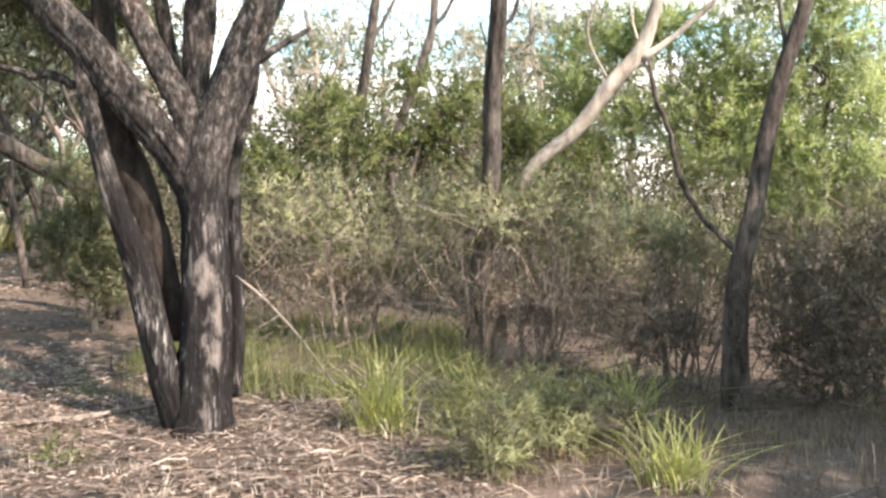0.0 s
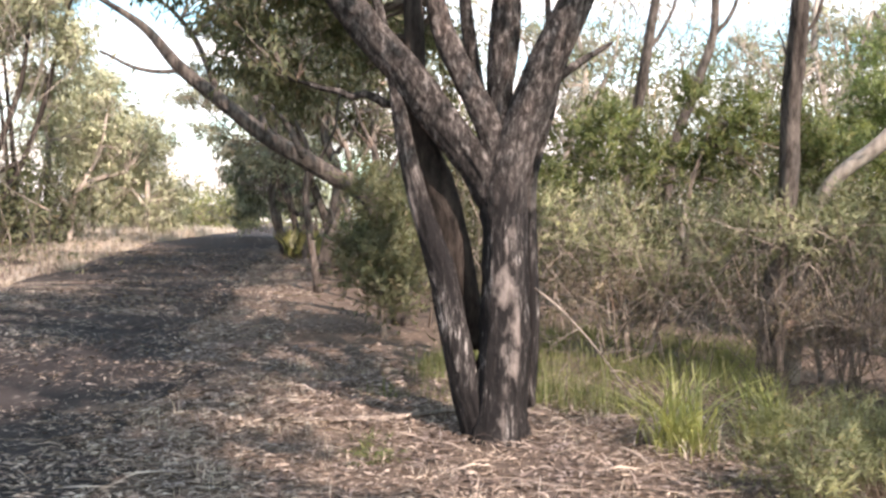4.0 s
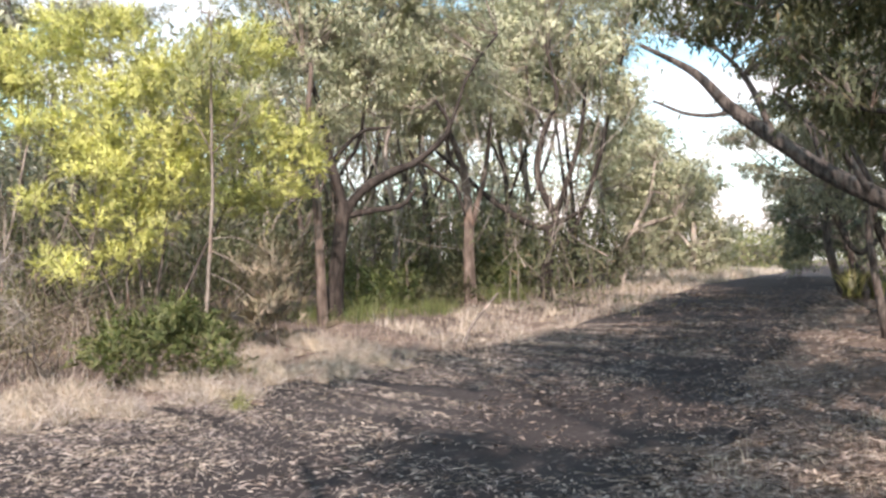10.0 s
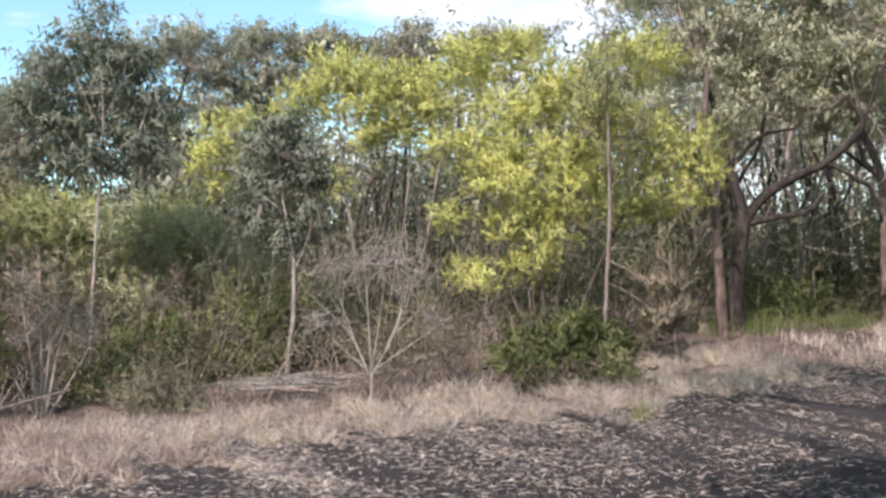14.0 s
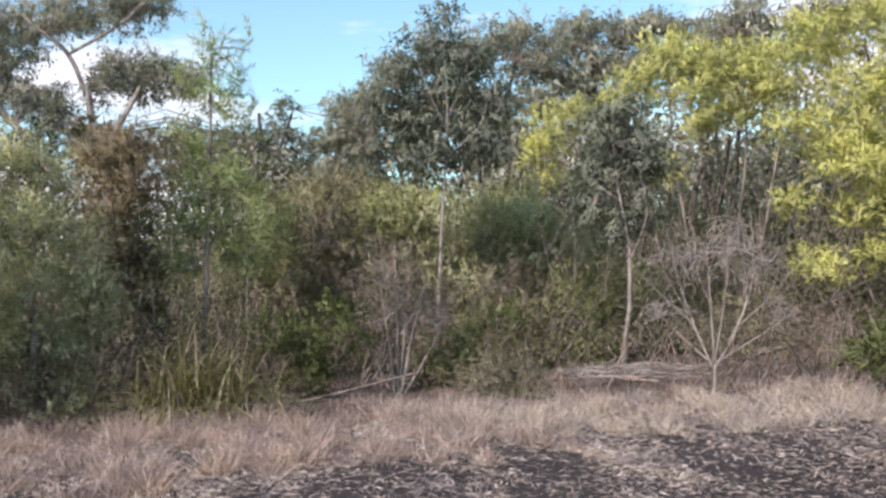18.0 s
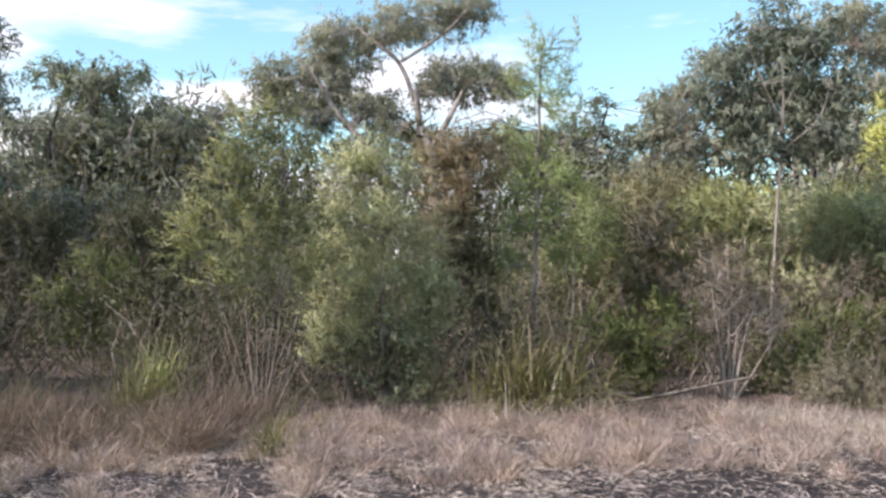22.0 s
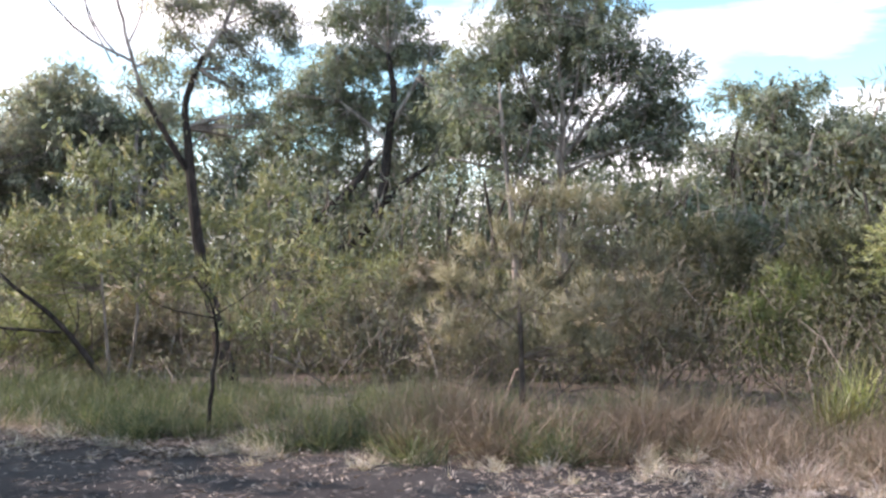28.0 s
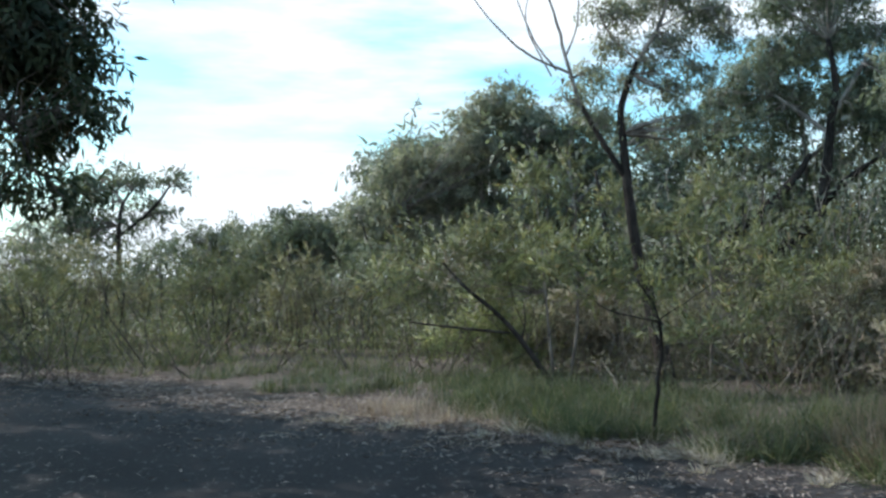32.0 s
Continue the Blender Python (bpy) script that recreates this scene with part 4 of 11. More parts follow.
p = Plant("acacia_shrub", "dark green bushy shrub behind the scrub", "shrub", -0.66, 13.48, 2.8, "bark_twig", 21)
p.limb((0, 0.21, 0, 0.057), (0.15, 1.56, 0, 0.039), (0.46, 2.74, 0, 0.019))
p.limb((-0.08, 0.21, 0, 0.051), (-0.64, 1.55, 0, 0.032), (-1.03, 2.33, 0, 0.013))
p.foliage("leaf_green", "feather", 0.11, 0.02, 3.4, 0.4,
          (-1.15, 2.36, 0, 0.59, 0.43), (-1.73, 1.96, 0, 0.47, 0.36), (-0.51, 2.05, 0, 0.51, 0.36), (0.35, 2.77, 0, 0.47, 0.43), (0.71, 2.38, 0, 0.51, 0.43), (0.12, 2.10, 0, 0.59, 0.32), (1.69, 2.55, 0, 0.43, 0.43), (2.17, 2.28, 0, 0.59, 0.43), (0.98, 2.86, 0, 0.35, 0.35), (1.78, 2.00, 0, 0.47, 0.32), (-0.83, 2.64, 0, 0.35, 0.32), (1.31, 1.76, 0, 0.55, 0.32), (2.73, 1.86, 0, 0.63, 0.36))

p = Plant("scrub", "tangled grey-brown scrub of fine dead twigs", "shrub", -0.99, 10.35, 5.5, "bark_twig", 22)
p.limb((0, -0.02, 0, 0.033), (-0.12, 0.84, 0, 0.018), (-0.25, 1.56, 0, 0.006))
p.limb((0.12, -0.02, 0, 0.033), (0.42, 0.84, 0, 0.018), (0.6, 1.57, 0, 0.006))
arching(p, 9, 1.5, 1.1, 0.011)
p.foliage("leaf_spray", "feather", 0.085, 0.012, 2.5, 1.2,
          (-0.78, 1.32, 0, 0.41, 0.49), (-0.13, 1.26, 0, 0.52, 0.54), (0.6, 1.21, 0, 0.52, 0.59))
p.foliage("leaf_scrub", "feather", 0.08, 0.010, 1.3, 3.0,
          (-0.48, 0.72, 0, 0.47, 0.29), (0.24, 0.59, 0, 0.52, 0.29))
p = Plant("scrub", "tangled grey-brown scrub of fine dead twigs", "shrub", 0.83, 9.56, -5.0, "bark_twig", 23)
p.limb((0, -0.01, 0, 0.03), (-0.12, 0.95, 0, 0.016), (-0.3, 1.68, 0, 0.006))
p.limb((0.11, -0.01, 0, 0.03), (0.33, 0.96, 0, 0.016), (0.54, 1.63, 0, 0.006))
arching(p, 10, 1.6, 1.2, 0.011)
p.foliage("leaf_spray", "feather", 0.085, 0.012, 2.5, 1.2,
          (-0.52, 1.34, 0, 0.43, 0.5), (0.1, 1.4, 0, 0.48, 0.5), (0.71, 1.3, 0, 0.48, 0.5))
p.foliage("leaf_scrub", "feather", 0.08, 0.010, 1.3, 3.0,
          (-0.4, 0.61, 0, 0.48, 0.36), (0.28, 0.51, 0, 0.58, 0.36), (0.94, 0.74, 0, 0.43, 0.41))
p = Plant("scrub", "olive scrub with bare twigs in the shade", "shrub", 1.97, 8.37, -13.2, "bark_twig", 24)
p.limb((0, 0.03, 0, 0.026), (-0.09, 1.06, 0, 0.018), (-0.16, 1.36, 0, 0.005))
p.limb((0.1, 0.03, 0, 0.018), (0.27, 0.88, 0, 0.011), (0.36, 1.46, 0, 0.005))
arching(p, 9, 1.4, 1.1, 0.011)
p.foliage("leaf_spray", "feather", 0.085, 0.012, 2.5, 1.2,
          (-0.11, 1.26, 0, 0.39, 0.36), (0.27, 1.22, 0, 0.3, 0.32))
p.foliage("leaf_scrub", "feather", 0.08, 0.010, 1.3, 3.0,
          (0.09, 0.67, 0, 0.43, 0.36), (-0.3, 0.36, 0, 0.47, 0.24))
p = Plant("scrub", "tangled brown-green scrub in deep shade", "shrub", 3.24, 7.75, -22.7, "bark_twig", 25)
p.limb((-0, -0.07, 0, 0.025), (-0.1, 0.57, 0, 0.014), (-0.24, 1.12, 0, 0.005))
p.limb((0.04, -0.06, 0, 0.025), (0.2, 0.59, 0, 0.014), (0.3, 1.27, 0, 0.005))
arching(p, 9, 1.3, 1.0, 0.01)
p.foliage("leaf_scrub", "feather", 0.088, 0.013, 1.6, 2.4,
          (-0.19, 0.75, 0, 0.49, 0.44), (0.27, 0.86, 0, 0.44, 0.54), (-0.05, 0.34, 0, 0.59, 0.34), (-0.32, 1.16, 0, 0.39, 0.3), (0.22, 0.18, 0, 0.44, 0.39), (-0.39, 0.18, 0, 0.34, 0.27), (0.07, 0.58, 0, 0.59, 0.39), (0.26, 1.4, 0, 0.39, 0.39))
p = Plant("verge_bush", "dense dark green bush at the edge of the verge", "shrub", -3.89, 10.78, 18.7, "bark_twig", 26)
p.limb((0, 0.15, 0, 0.037), (-0.07, 0.75, 0, 0.02), (-0.14, 1.21, 0, 0.007))
p.foliage("leaf_mid", "feather", 0.088, 0.014, 4.18, 0.6,
          (-0.14, 0.75, 0, 0.47, 0.5), (0.19, 0.55, 0, 0.4, 0.33), (0.12, 1.15, 0, 0.4, 0.4), (-0.34, 1.01, 0, 0.33, 0.33), (-0.08, 1.68, 0, 0.4, 0.33))
p = Plant("flax_bush", "clump of long green strap leaves by the far verge", "shrub", -8.63, 19.24, 23.5, "bark_twig", 27)
p.foliage("sword_grass", "strap", 0.9, 0.06, 2.5, 0.6,
          (-0.14, 0.56, 0, 0.57, 0.37), (0.33, 0.52, 0, 0.44, 0.32))
p = Plant("dark_gum", "spreading dark-barked gum tree with a heavy low limb", "tree", -12.81, 9.37, 52.3, "bark_dark", 30)
p.limb((-0.04, -0.25, 0, 0.130), (-0.01, 0.66, 0, 0.125), (0.07, 1.47, 0, 0.112), (0.12, 1.88, 0, 0.106))
p.limb((0.12, 1.7, 0, 0.094), (-0.01, 2.25, 0, 0.075), (-0.13, 2.66, 0, 0.056), (-0.27, 3.39, 0, 0.043), (-0.54, 4.22, 0, 0.031))
p.limb((0.12, 1.7, 0, 0.094), (0.39, 2.06, 0, 0.081), (0.85, 2.36, 0, 0.075), (1.31, 2.57, 0, 0.056), (1.82, 3.09, 0, 0.043), (1.6, 3.55, 0, 0.031))
p.limb((0.11, 1.66, 0, 0.056), (0.57, 1.76, 0, 0.050), (1.03, 1.84, 0, 0.037), (1.26, 2.1, 0, 0.025))
p.limb((-0.06, 2.57, 0, 0.037), (0.41, 3.02, 0, 0.031), (0.86, 3.1, 0, 0.019))
p.limb((1.31, 2.57, 0, 0.031), (1.9, 2.18, 0, 0.031), (2.07, 1.67, 0, 0.019))
p.limb((1.82, 3.09, 0, 0.031), (2.15, 4, 0, 0.025), (2.62, 4.64, 0, 0.019))
p.limb((0.01, 2.23, 0.3, 0.031), (0.37, 2.98, 0.4, 0.031), (0.52, 3.92, 0.4, 0.019))
p.foliage("leaf_gum_lit", "gum", 0.133, 0.030, 2.59, 0.5,
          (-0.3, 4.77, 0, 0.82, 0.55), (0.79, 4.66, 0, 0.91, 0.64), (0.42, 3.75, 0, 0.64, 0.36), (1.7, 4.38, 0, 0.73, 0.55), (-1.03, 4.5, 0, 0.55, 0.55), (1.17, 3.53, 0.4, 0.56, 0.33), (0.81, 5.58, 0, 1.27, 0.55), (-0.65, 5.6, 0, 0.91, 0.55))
p.foliage("leaf_gum_lit", "gum", 0.115, 0.023, 3.2, 0.3,
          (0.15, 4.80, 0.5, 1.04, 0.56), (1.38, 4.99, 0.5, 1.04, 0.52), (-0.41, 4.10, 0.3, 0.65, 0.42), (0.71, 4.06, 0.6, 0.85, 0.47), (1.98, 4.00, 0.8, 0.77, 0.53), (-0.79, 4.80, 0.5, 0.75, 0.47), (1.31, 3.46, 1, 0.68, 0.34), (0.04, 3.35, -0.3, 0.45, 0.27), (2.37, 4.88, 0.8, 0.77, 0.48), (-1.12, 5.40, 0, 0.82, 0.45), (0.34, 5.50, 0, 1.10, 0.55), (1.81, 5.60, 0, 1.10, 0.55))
p = Plant("pale_gum", "thin pinkish gum trunk at the forest edge", "tree", -12.54, 8.91, 53.1, "bark_pink", 31)
p.limb((-0, -0.15, 0, 0.084), (-0.05, 0.88, 0, 0.075), (-0.11, 1.94, 0, 0.067), (-0.24, 2.91, 0, 0.05), (-0.18, 4.06, 0, 0.033))
p.foliage("leaf_gum_lit", "gum", 0.125, 0.029, 1.67, 0.5,
          (-0.27, 4.06, 0, 0.44, 0.35))
p = Plant("forked_gum", "black-limbed gum tree forking into candelabra branches", "tree", -13.05, 14.86, 39.9, "bark_dark", 32)
p.limb((-0.06, 0.06, 0, 0.125), (0.01, 0.9, 0, 0.117), (0.08, 1.54, 0, 0.102))
p.limb((0.08, 1.45, 0, 0.078), (0.17, 1.73, 0, 0.078), (-0.11, 2.3, 0, 0.071), (-0.19, 2.81, 0, 0.071), (-0.02, 3.53, 0, 0.063), (0.21, 4.14, 0, 0.047), (0.03, 5.05, 0, 0.031))
p.limb((0.06, 1.48, 0, 0.063), (-0.47, 1.66, 0, 0.063), (-1.02, 2.02, 0, 0.055), (-1.46, 2.4, 0, 0.047), (-2.25, 3.11, 0, 0.031))
p.limb((0.13, 1.57, 0, 0.047), (0.52, 1.76, 0, 0.047), (0.82, 1.91, 0, 0.031))
p.limb((0.17, 1.75, 0.3, 0.055), (0.55, 2.88, 0.4, 0.055), (0.72, 3.61, 0.4, 0.047), (0.82, 4.63, 0.4, 0.031))
p.limb((0.29, 1.01, 0.5, 0.063), (0.7, 1.8, 0.5, 0.055), (1.11, 3.05, 0.6, 0.055), (1.33, 4.18, 0.6, 0.039), (1.58, 5.08, 0.6, 0.031))
p.limb((0, 3.53, 0, 0.031), (-0.32, 4.16, 0, 0.031), (-0.42, 4.96, 0, 0.024))
p.foliage("leaf_gum_lit", "gum", 0.14, 0.033, 2.41, 0.5,
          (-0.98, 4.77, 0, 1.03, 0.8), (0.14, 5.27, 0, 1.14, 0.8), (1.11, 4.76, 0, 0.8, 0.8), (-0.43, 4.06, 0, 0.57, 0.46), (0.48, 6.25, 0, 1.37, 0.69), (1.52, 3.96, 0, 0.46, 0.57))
p.foliage("leaf_gum_lit", "gum", 0.13, 0.027, 3.0, 0.3,
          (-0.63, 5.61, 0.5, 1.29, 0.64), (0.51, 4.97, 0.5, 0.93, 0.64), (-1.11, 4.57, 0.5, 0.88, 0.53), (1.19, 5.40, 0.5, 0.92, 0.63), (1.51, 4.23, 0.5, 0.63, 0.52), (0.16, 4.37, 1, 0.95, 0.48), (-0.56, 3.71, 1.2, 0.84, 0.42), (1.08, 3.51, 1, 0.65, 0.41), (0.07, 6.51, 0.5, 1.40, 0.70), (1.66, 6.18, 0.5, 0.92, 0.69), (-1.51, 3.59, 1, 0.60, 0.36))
p = Plant("peeling_gum", "gum tree with peeling reddish bark", "tree", -13.15, 12.75, 44.4, "bark_pink", 33)
p.limb((0.01, -0.08, 0, 0.112), (-0.02, 0.78, 0, 0.104), (-0.03, 1.51, 0, 0.088), (-0.12, 2.56, 0, 0.072), (-0.5, 3.47, 0, 0.056), (-0.83, 4.17, 0, 0.040))
p.limb((-0.01, 1.3, 0, 0.056), (0.3, 2.55, 0, 0.048), (0.42, 3.7, 0, 0.032))
p.limb((-0.12, 2.46, 0, 0.048), (-0.37, 2.78, 0, 0.040), (-0.51, 3.84, 0, 0.032))
p.foliage("leaf_gum_lit", "gum", 0.14, 0.033, 2.04, 0.5,
          (-0.61, 4.26, 0, 0.84, 0.53), (0.21, 3.71, 0, 0.63, 0.53), (0.43, 4.33, 0, 0.63, 0.42))
p = Plant("slender_gum", "slender pale-limbed gum in the roadside wood", "tree", -15.70, 12.95, 49.3, "bark_pale", 34, group="roadside gums")
p.limb((-0, -0.52, 0, 0.059), (0.14, 1.35, 0, 0.051), (-0.07, 2.92, 0, 0.041), (0.24, 4.03, 0, 0.022))
p.limb((0.12, 1.35, 0, 0.031), (0.63, 2.68, 0, 0.031), (0.76, 3.79, 0, 0.013))
p.limb((0.03, 2.02, 0, 0.031), (-0.48, 3.15, 0, 0.022), (-0.52, 4.05, 0, 0.013))
p.foliage("leaf_gum_lit", "gum", 0.156, 0.040, 1.85, 0.5,
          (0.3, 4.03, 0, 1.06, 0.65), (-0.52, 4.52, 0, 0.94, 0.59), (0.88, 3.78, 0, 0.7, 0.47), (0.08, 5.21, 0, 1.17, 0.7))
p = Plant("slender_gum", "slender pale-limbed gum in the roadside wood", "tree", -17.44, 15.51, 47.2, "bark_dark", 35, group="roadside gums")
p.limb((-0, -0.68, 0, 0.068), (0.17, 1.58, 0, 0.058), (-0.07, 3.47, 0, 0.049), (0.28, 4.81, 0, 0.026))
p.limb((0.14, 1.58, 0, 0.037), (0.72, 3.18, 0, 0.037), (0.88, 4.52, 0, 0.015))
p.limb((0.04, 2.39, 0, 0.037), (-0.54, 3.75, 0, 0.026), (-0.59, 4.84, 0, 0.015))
p.foliage("leaf_gum_lit", "gum", 0.156, 0.040, 1.85, 0.5,
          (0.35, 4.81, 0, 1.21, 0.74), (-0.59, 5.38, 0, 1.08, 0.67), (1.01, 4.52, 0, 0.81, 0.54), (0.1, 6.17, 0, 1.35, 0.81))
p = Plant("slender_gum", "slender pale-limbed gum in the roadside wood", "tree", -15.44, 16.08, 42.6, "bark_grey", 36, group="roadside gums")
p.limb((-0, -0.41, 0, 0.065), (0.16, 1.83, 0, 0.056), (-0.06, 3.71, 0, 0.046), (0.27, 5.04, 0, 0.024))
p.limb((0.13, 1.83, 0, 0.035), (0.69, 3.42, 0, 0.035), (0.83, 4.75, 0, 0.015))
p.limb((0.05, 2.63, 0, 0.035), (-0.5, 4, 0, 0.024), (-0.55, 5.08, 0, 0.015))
p.foliage("leaf_gum_lit", "gum", 0.156, 0.040, 1.85, 0.5,
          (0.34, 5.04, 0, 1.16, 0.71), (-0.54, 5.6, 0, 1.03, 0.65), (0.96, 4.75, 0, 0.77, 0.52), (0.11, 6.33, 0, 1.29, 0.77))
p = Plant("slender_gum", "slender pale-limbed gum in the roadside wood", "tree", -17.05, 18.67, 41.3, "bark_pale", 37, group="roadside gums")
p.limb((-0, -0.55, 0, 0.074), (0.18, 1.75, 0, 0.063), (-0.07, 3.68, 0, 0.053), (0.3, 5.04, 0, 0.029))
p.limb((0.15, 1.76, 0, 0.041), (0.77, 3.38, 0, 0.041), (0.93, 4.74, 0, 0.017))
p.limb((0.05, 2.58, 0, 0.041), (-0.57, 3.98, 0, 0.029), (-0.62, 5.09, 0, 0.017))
p.foliage("leaf_gum_lit", "gum", 0.156, 0.040, 1.85, 0.5,
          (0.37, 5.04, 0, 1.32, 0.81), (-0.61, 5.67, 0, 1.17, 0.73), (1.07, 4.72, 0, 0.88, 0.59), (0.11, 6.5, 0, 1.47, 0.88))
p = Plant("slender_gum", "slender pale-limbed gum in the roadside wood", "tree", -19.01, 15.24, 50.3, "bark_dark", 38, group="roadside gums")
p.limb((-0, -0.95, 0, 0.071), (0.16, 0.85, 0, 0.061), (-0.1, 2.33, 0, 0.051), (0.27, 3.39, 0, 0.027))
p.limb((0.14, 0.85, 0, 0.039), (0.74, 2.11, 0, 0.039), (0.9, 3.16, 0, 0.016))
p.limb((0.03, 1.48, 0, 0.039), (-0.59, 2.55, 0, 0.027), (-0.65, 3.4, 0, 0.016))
p.foliage("leaf_gum_lit", "gum", 0.156, 0.040, 1.85, 0.5,
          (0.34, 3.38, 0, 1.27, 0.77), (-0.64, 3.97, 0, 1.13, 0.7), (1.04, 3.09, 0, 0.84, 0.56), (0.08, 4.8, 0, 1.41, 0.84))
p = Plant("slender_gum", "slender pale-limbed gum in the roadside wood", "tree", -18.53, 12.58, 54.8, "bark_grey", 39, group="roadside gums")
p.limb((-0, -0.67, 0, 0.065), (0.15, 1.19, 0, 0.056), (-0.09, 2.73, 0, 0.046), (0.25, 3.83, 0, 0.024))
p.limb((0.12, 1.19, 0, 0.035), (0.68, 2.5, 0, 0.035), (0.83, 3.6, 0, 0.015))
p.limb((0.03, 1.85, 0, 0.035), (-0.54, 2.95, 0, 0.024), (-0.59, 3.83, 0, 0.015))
p.foliage("leaf_gum_lit", "gum", 0.156, 0.040, 1.85, 0.5,
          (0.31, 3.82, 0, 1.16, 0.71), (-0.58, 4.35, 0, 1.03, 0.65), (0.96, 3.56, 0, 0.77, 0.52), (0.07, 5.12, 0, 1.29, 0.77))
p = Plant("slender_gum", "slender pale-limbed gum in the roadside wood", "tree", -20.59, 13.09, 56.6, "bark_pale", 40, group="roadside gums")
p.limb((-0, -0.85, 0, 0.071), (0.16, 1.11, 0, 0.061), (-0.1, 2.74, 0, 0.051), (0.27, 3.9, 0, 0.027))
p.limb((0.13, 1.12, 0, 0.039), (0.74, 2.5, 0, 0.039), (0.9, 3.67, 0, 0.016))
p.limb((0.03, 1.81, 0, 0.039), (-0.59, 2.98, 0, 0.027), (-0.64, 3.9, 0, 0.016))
p.foliage("leaf_gum_lit", "gum", 0.156, 0.040, 1.85, 0.5,
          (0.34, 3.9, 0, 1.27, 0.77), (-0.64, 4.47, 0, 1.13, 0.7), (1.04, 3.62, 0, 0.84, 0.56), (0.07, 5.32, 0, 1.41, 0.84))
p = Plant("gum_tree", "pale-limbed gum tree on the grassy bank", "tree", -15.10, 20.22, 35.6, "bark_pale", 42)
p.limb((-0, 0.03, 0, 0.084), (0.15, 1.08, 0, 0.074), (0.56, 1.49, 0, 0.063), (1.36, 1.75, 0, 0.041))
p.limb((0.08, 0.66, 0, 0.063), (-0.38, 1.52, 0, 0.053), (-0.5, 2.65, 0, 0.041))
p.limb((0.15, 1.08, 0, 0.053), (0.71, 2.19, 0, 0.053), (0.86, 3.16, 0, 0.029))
p.foliage("leaf_gum_lit", "gum", 0.156, 0.040, 2.22, 0.5,
          (0.6, 3.45, 0, 0.73, 0.73), (0.97, 2.32, 0, 0.88, 0.66), (0.04, 2.49, 0, 0.88, 0.73), (1.49, 2.16, 0, 0.73, 0.73), (2.02, 2.7, 0, 0.73, 0.44), (-0.48, 3.65, 0, 0.73, 0.73), (0.42, 1.36, 0, 0.88, 0.59))
p = Plant("gum_tree", "golden-topped gum tree near the bend of the road", "tree", -17.35, 27.13, 31.7, "bark_pale", 43)
p.limb((-0, -0.1, 0, 0.095), (0.1, 1.13, 0, 0.081), (0.05, 2.72, 0, 0.054))
p.limb((0.02, 0.96, 0, 0.068), (-0.47, 1.67, 0, 0.054), (-0.78, 2.75, 0, 0.039))
p.foliage("leaf_gum_lit", "gum", 0.16, 0.035, 4.0, 0.3,
          (-1.93, 4.15, 0, 1.19, 0.91), (-0.80, 3.37, 0, 1.18, 0.90), (-1.60, 2.49, 0, 1.37, 0.91), (0.05, 2.62, 0, 0.99, 0.90), (-0.48, 1.74, 0, 1.17, 0.90), (0.79, 1.18, 0, 0.80, 1.07), (0.27, 0.47, 0, 0.98, 0.63), (-1.27, 1.03, 0, 1.18, 0.82), (-2.39, 3.07, 0, 0.92, 0.92), (-1.30, 4.85, 0, 0.73, 0.64))

p = Plant("gum_tree", "rounded tree at the far end of the road", "tree", -29.65, 52.32, 29.2, "bark_pale", 44)
p.limb((0, -0.51, 0, 0.101), (-0, 0.62, 0, 0.076), (0.17, 1.67, 0, 0.051))
p.foliage("leaf_olive", "gum", 0.273, 0.11, 3.33, 0.5,
          (-0, 0.97, 0, 1.06, 1.06), (1.05, 0.62, 0, 1.06, 0.88), (1.75, 0.8, 0, 0.88, 0.88), (-0.7, 0.26, 0, 1.06, 0.77), (2.63, 0.98, 0, 1.06, 1.41))
p = Plant("wattle_tree", "wattle tree covered in bright yellow-green foliage", "shrub", -13.05, 6.20, 63.2, "bark_grey", 45)
p.limb((-0, -0.21, 0, 0.031), (-0.07, 1.16, 0, 0.024), (-0.37, 2.61, 0, 0.017), (-0.43, 3.98, 0, 0.01))
p.limb((0.04, -0.21, 0, 0.028), (0.25, 1.4, 0, 0.021), (0.43, 3.02, 0, 0.014), (0.93, 4.1, 0, 0.007))
p.limb((0.08, -0.21, 0, 0.028), (0.73, 1.23, 0, 0.021), (1.4, 2.62, 0, 0.014), (1.74, 3.45, 0, 0.007))
p.limb((-0.04, -0.2, 0, 0.024), (-0.61, 1.17, 0, 0.017), (-1, 1.81, 0, 0.01))
p.limb((-0.08, -0.2, 0, 0.021), (-0.23, 1, 0, 0.017), (-0.05, 2.37, 0, 0.01))
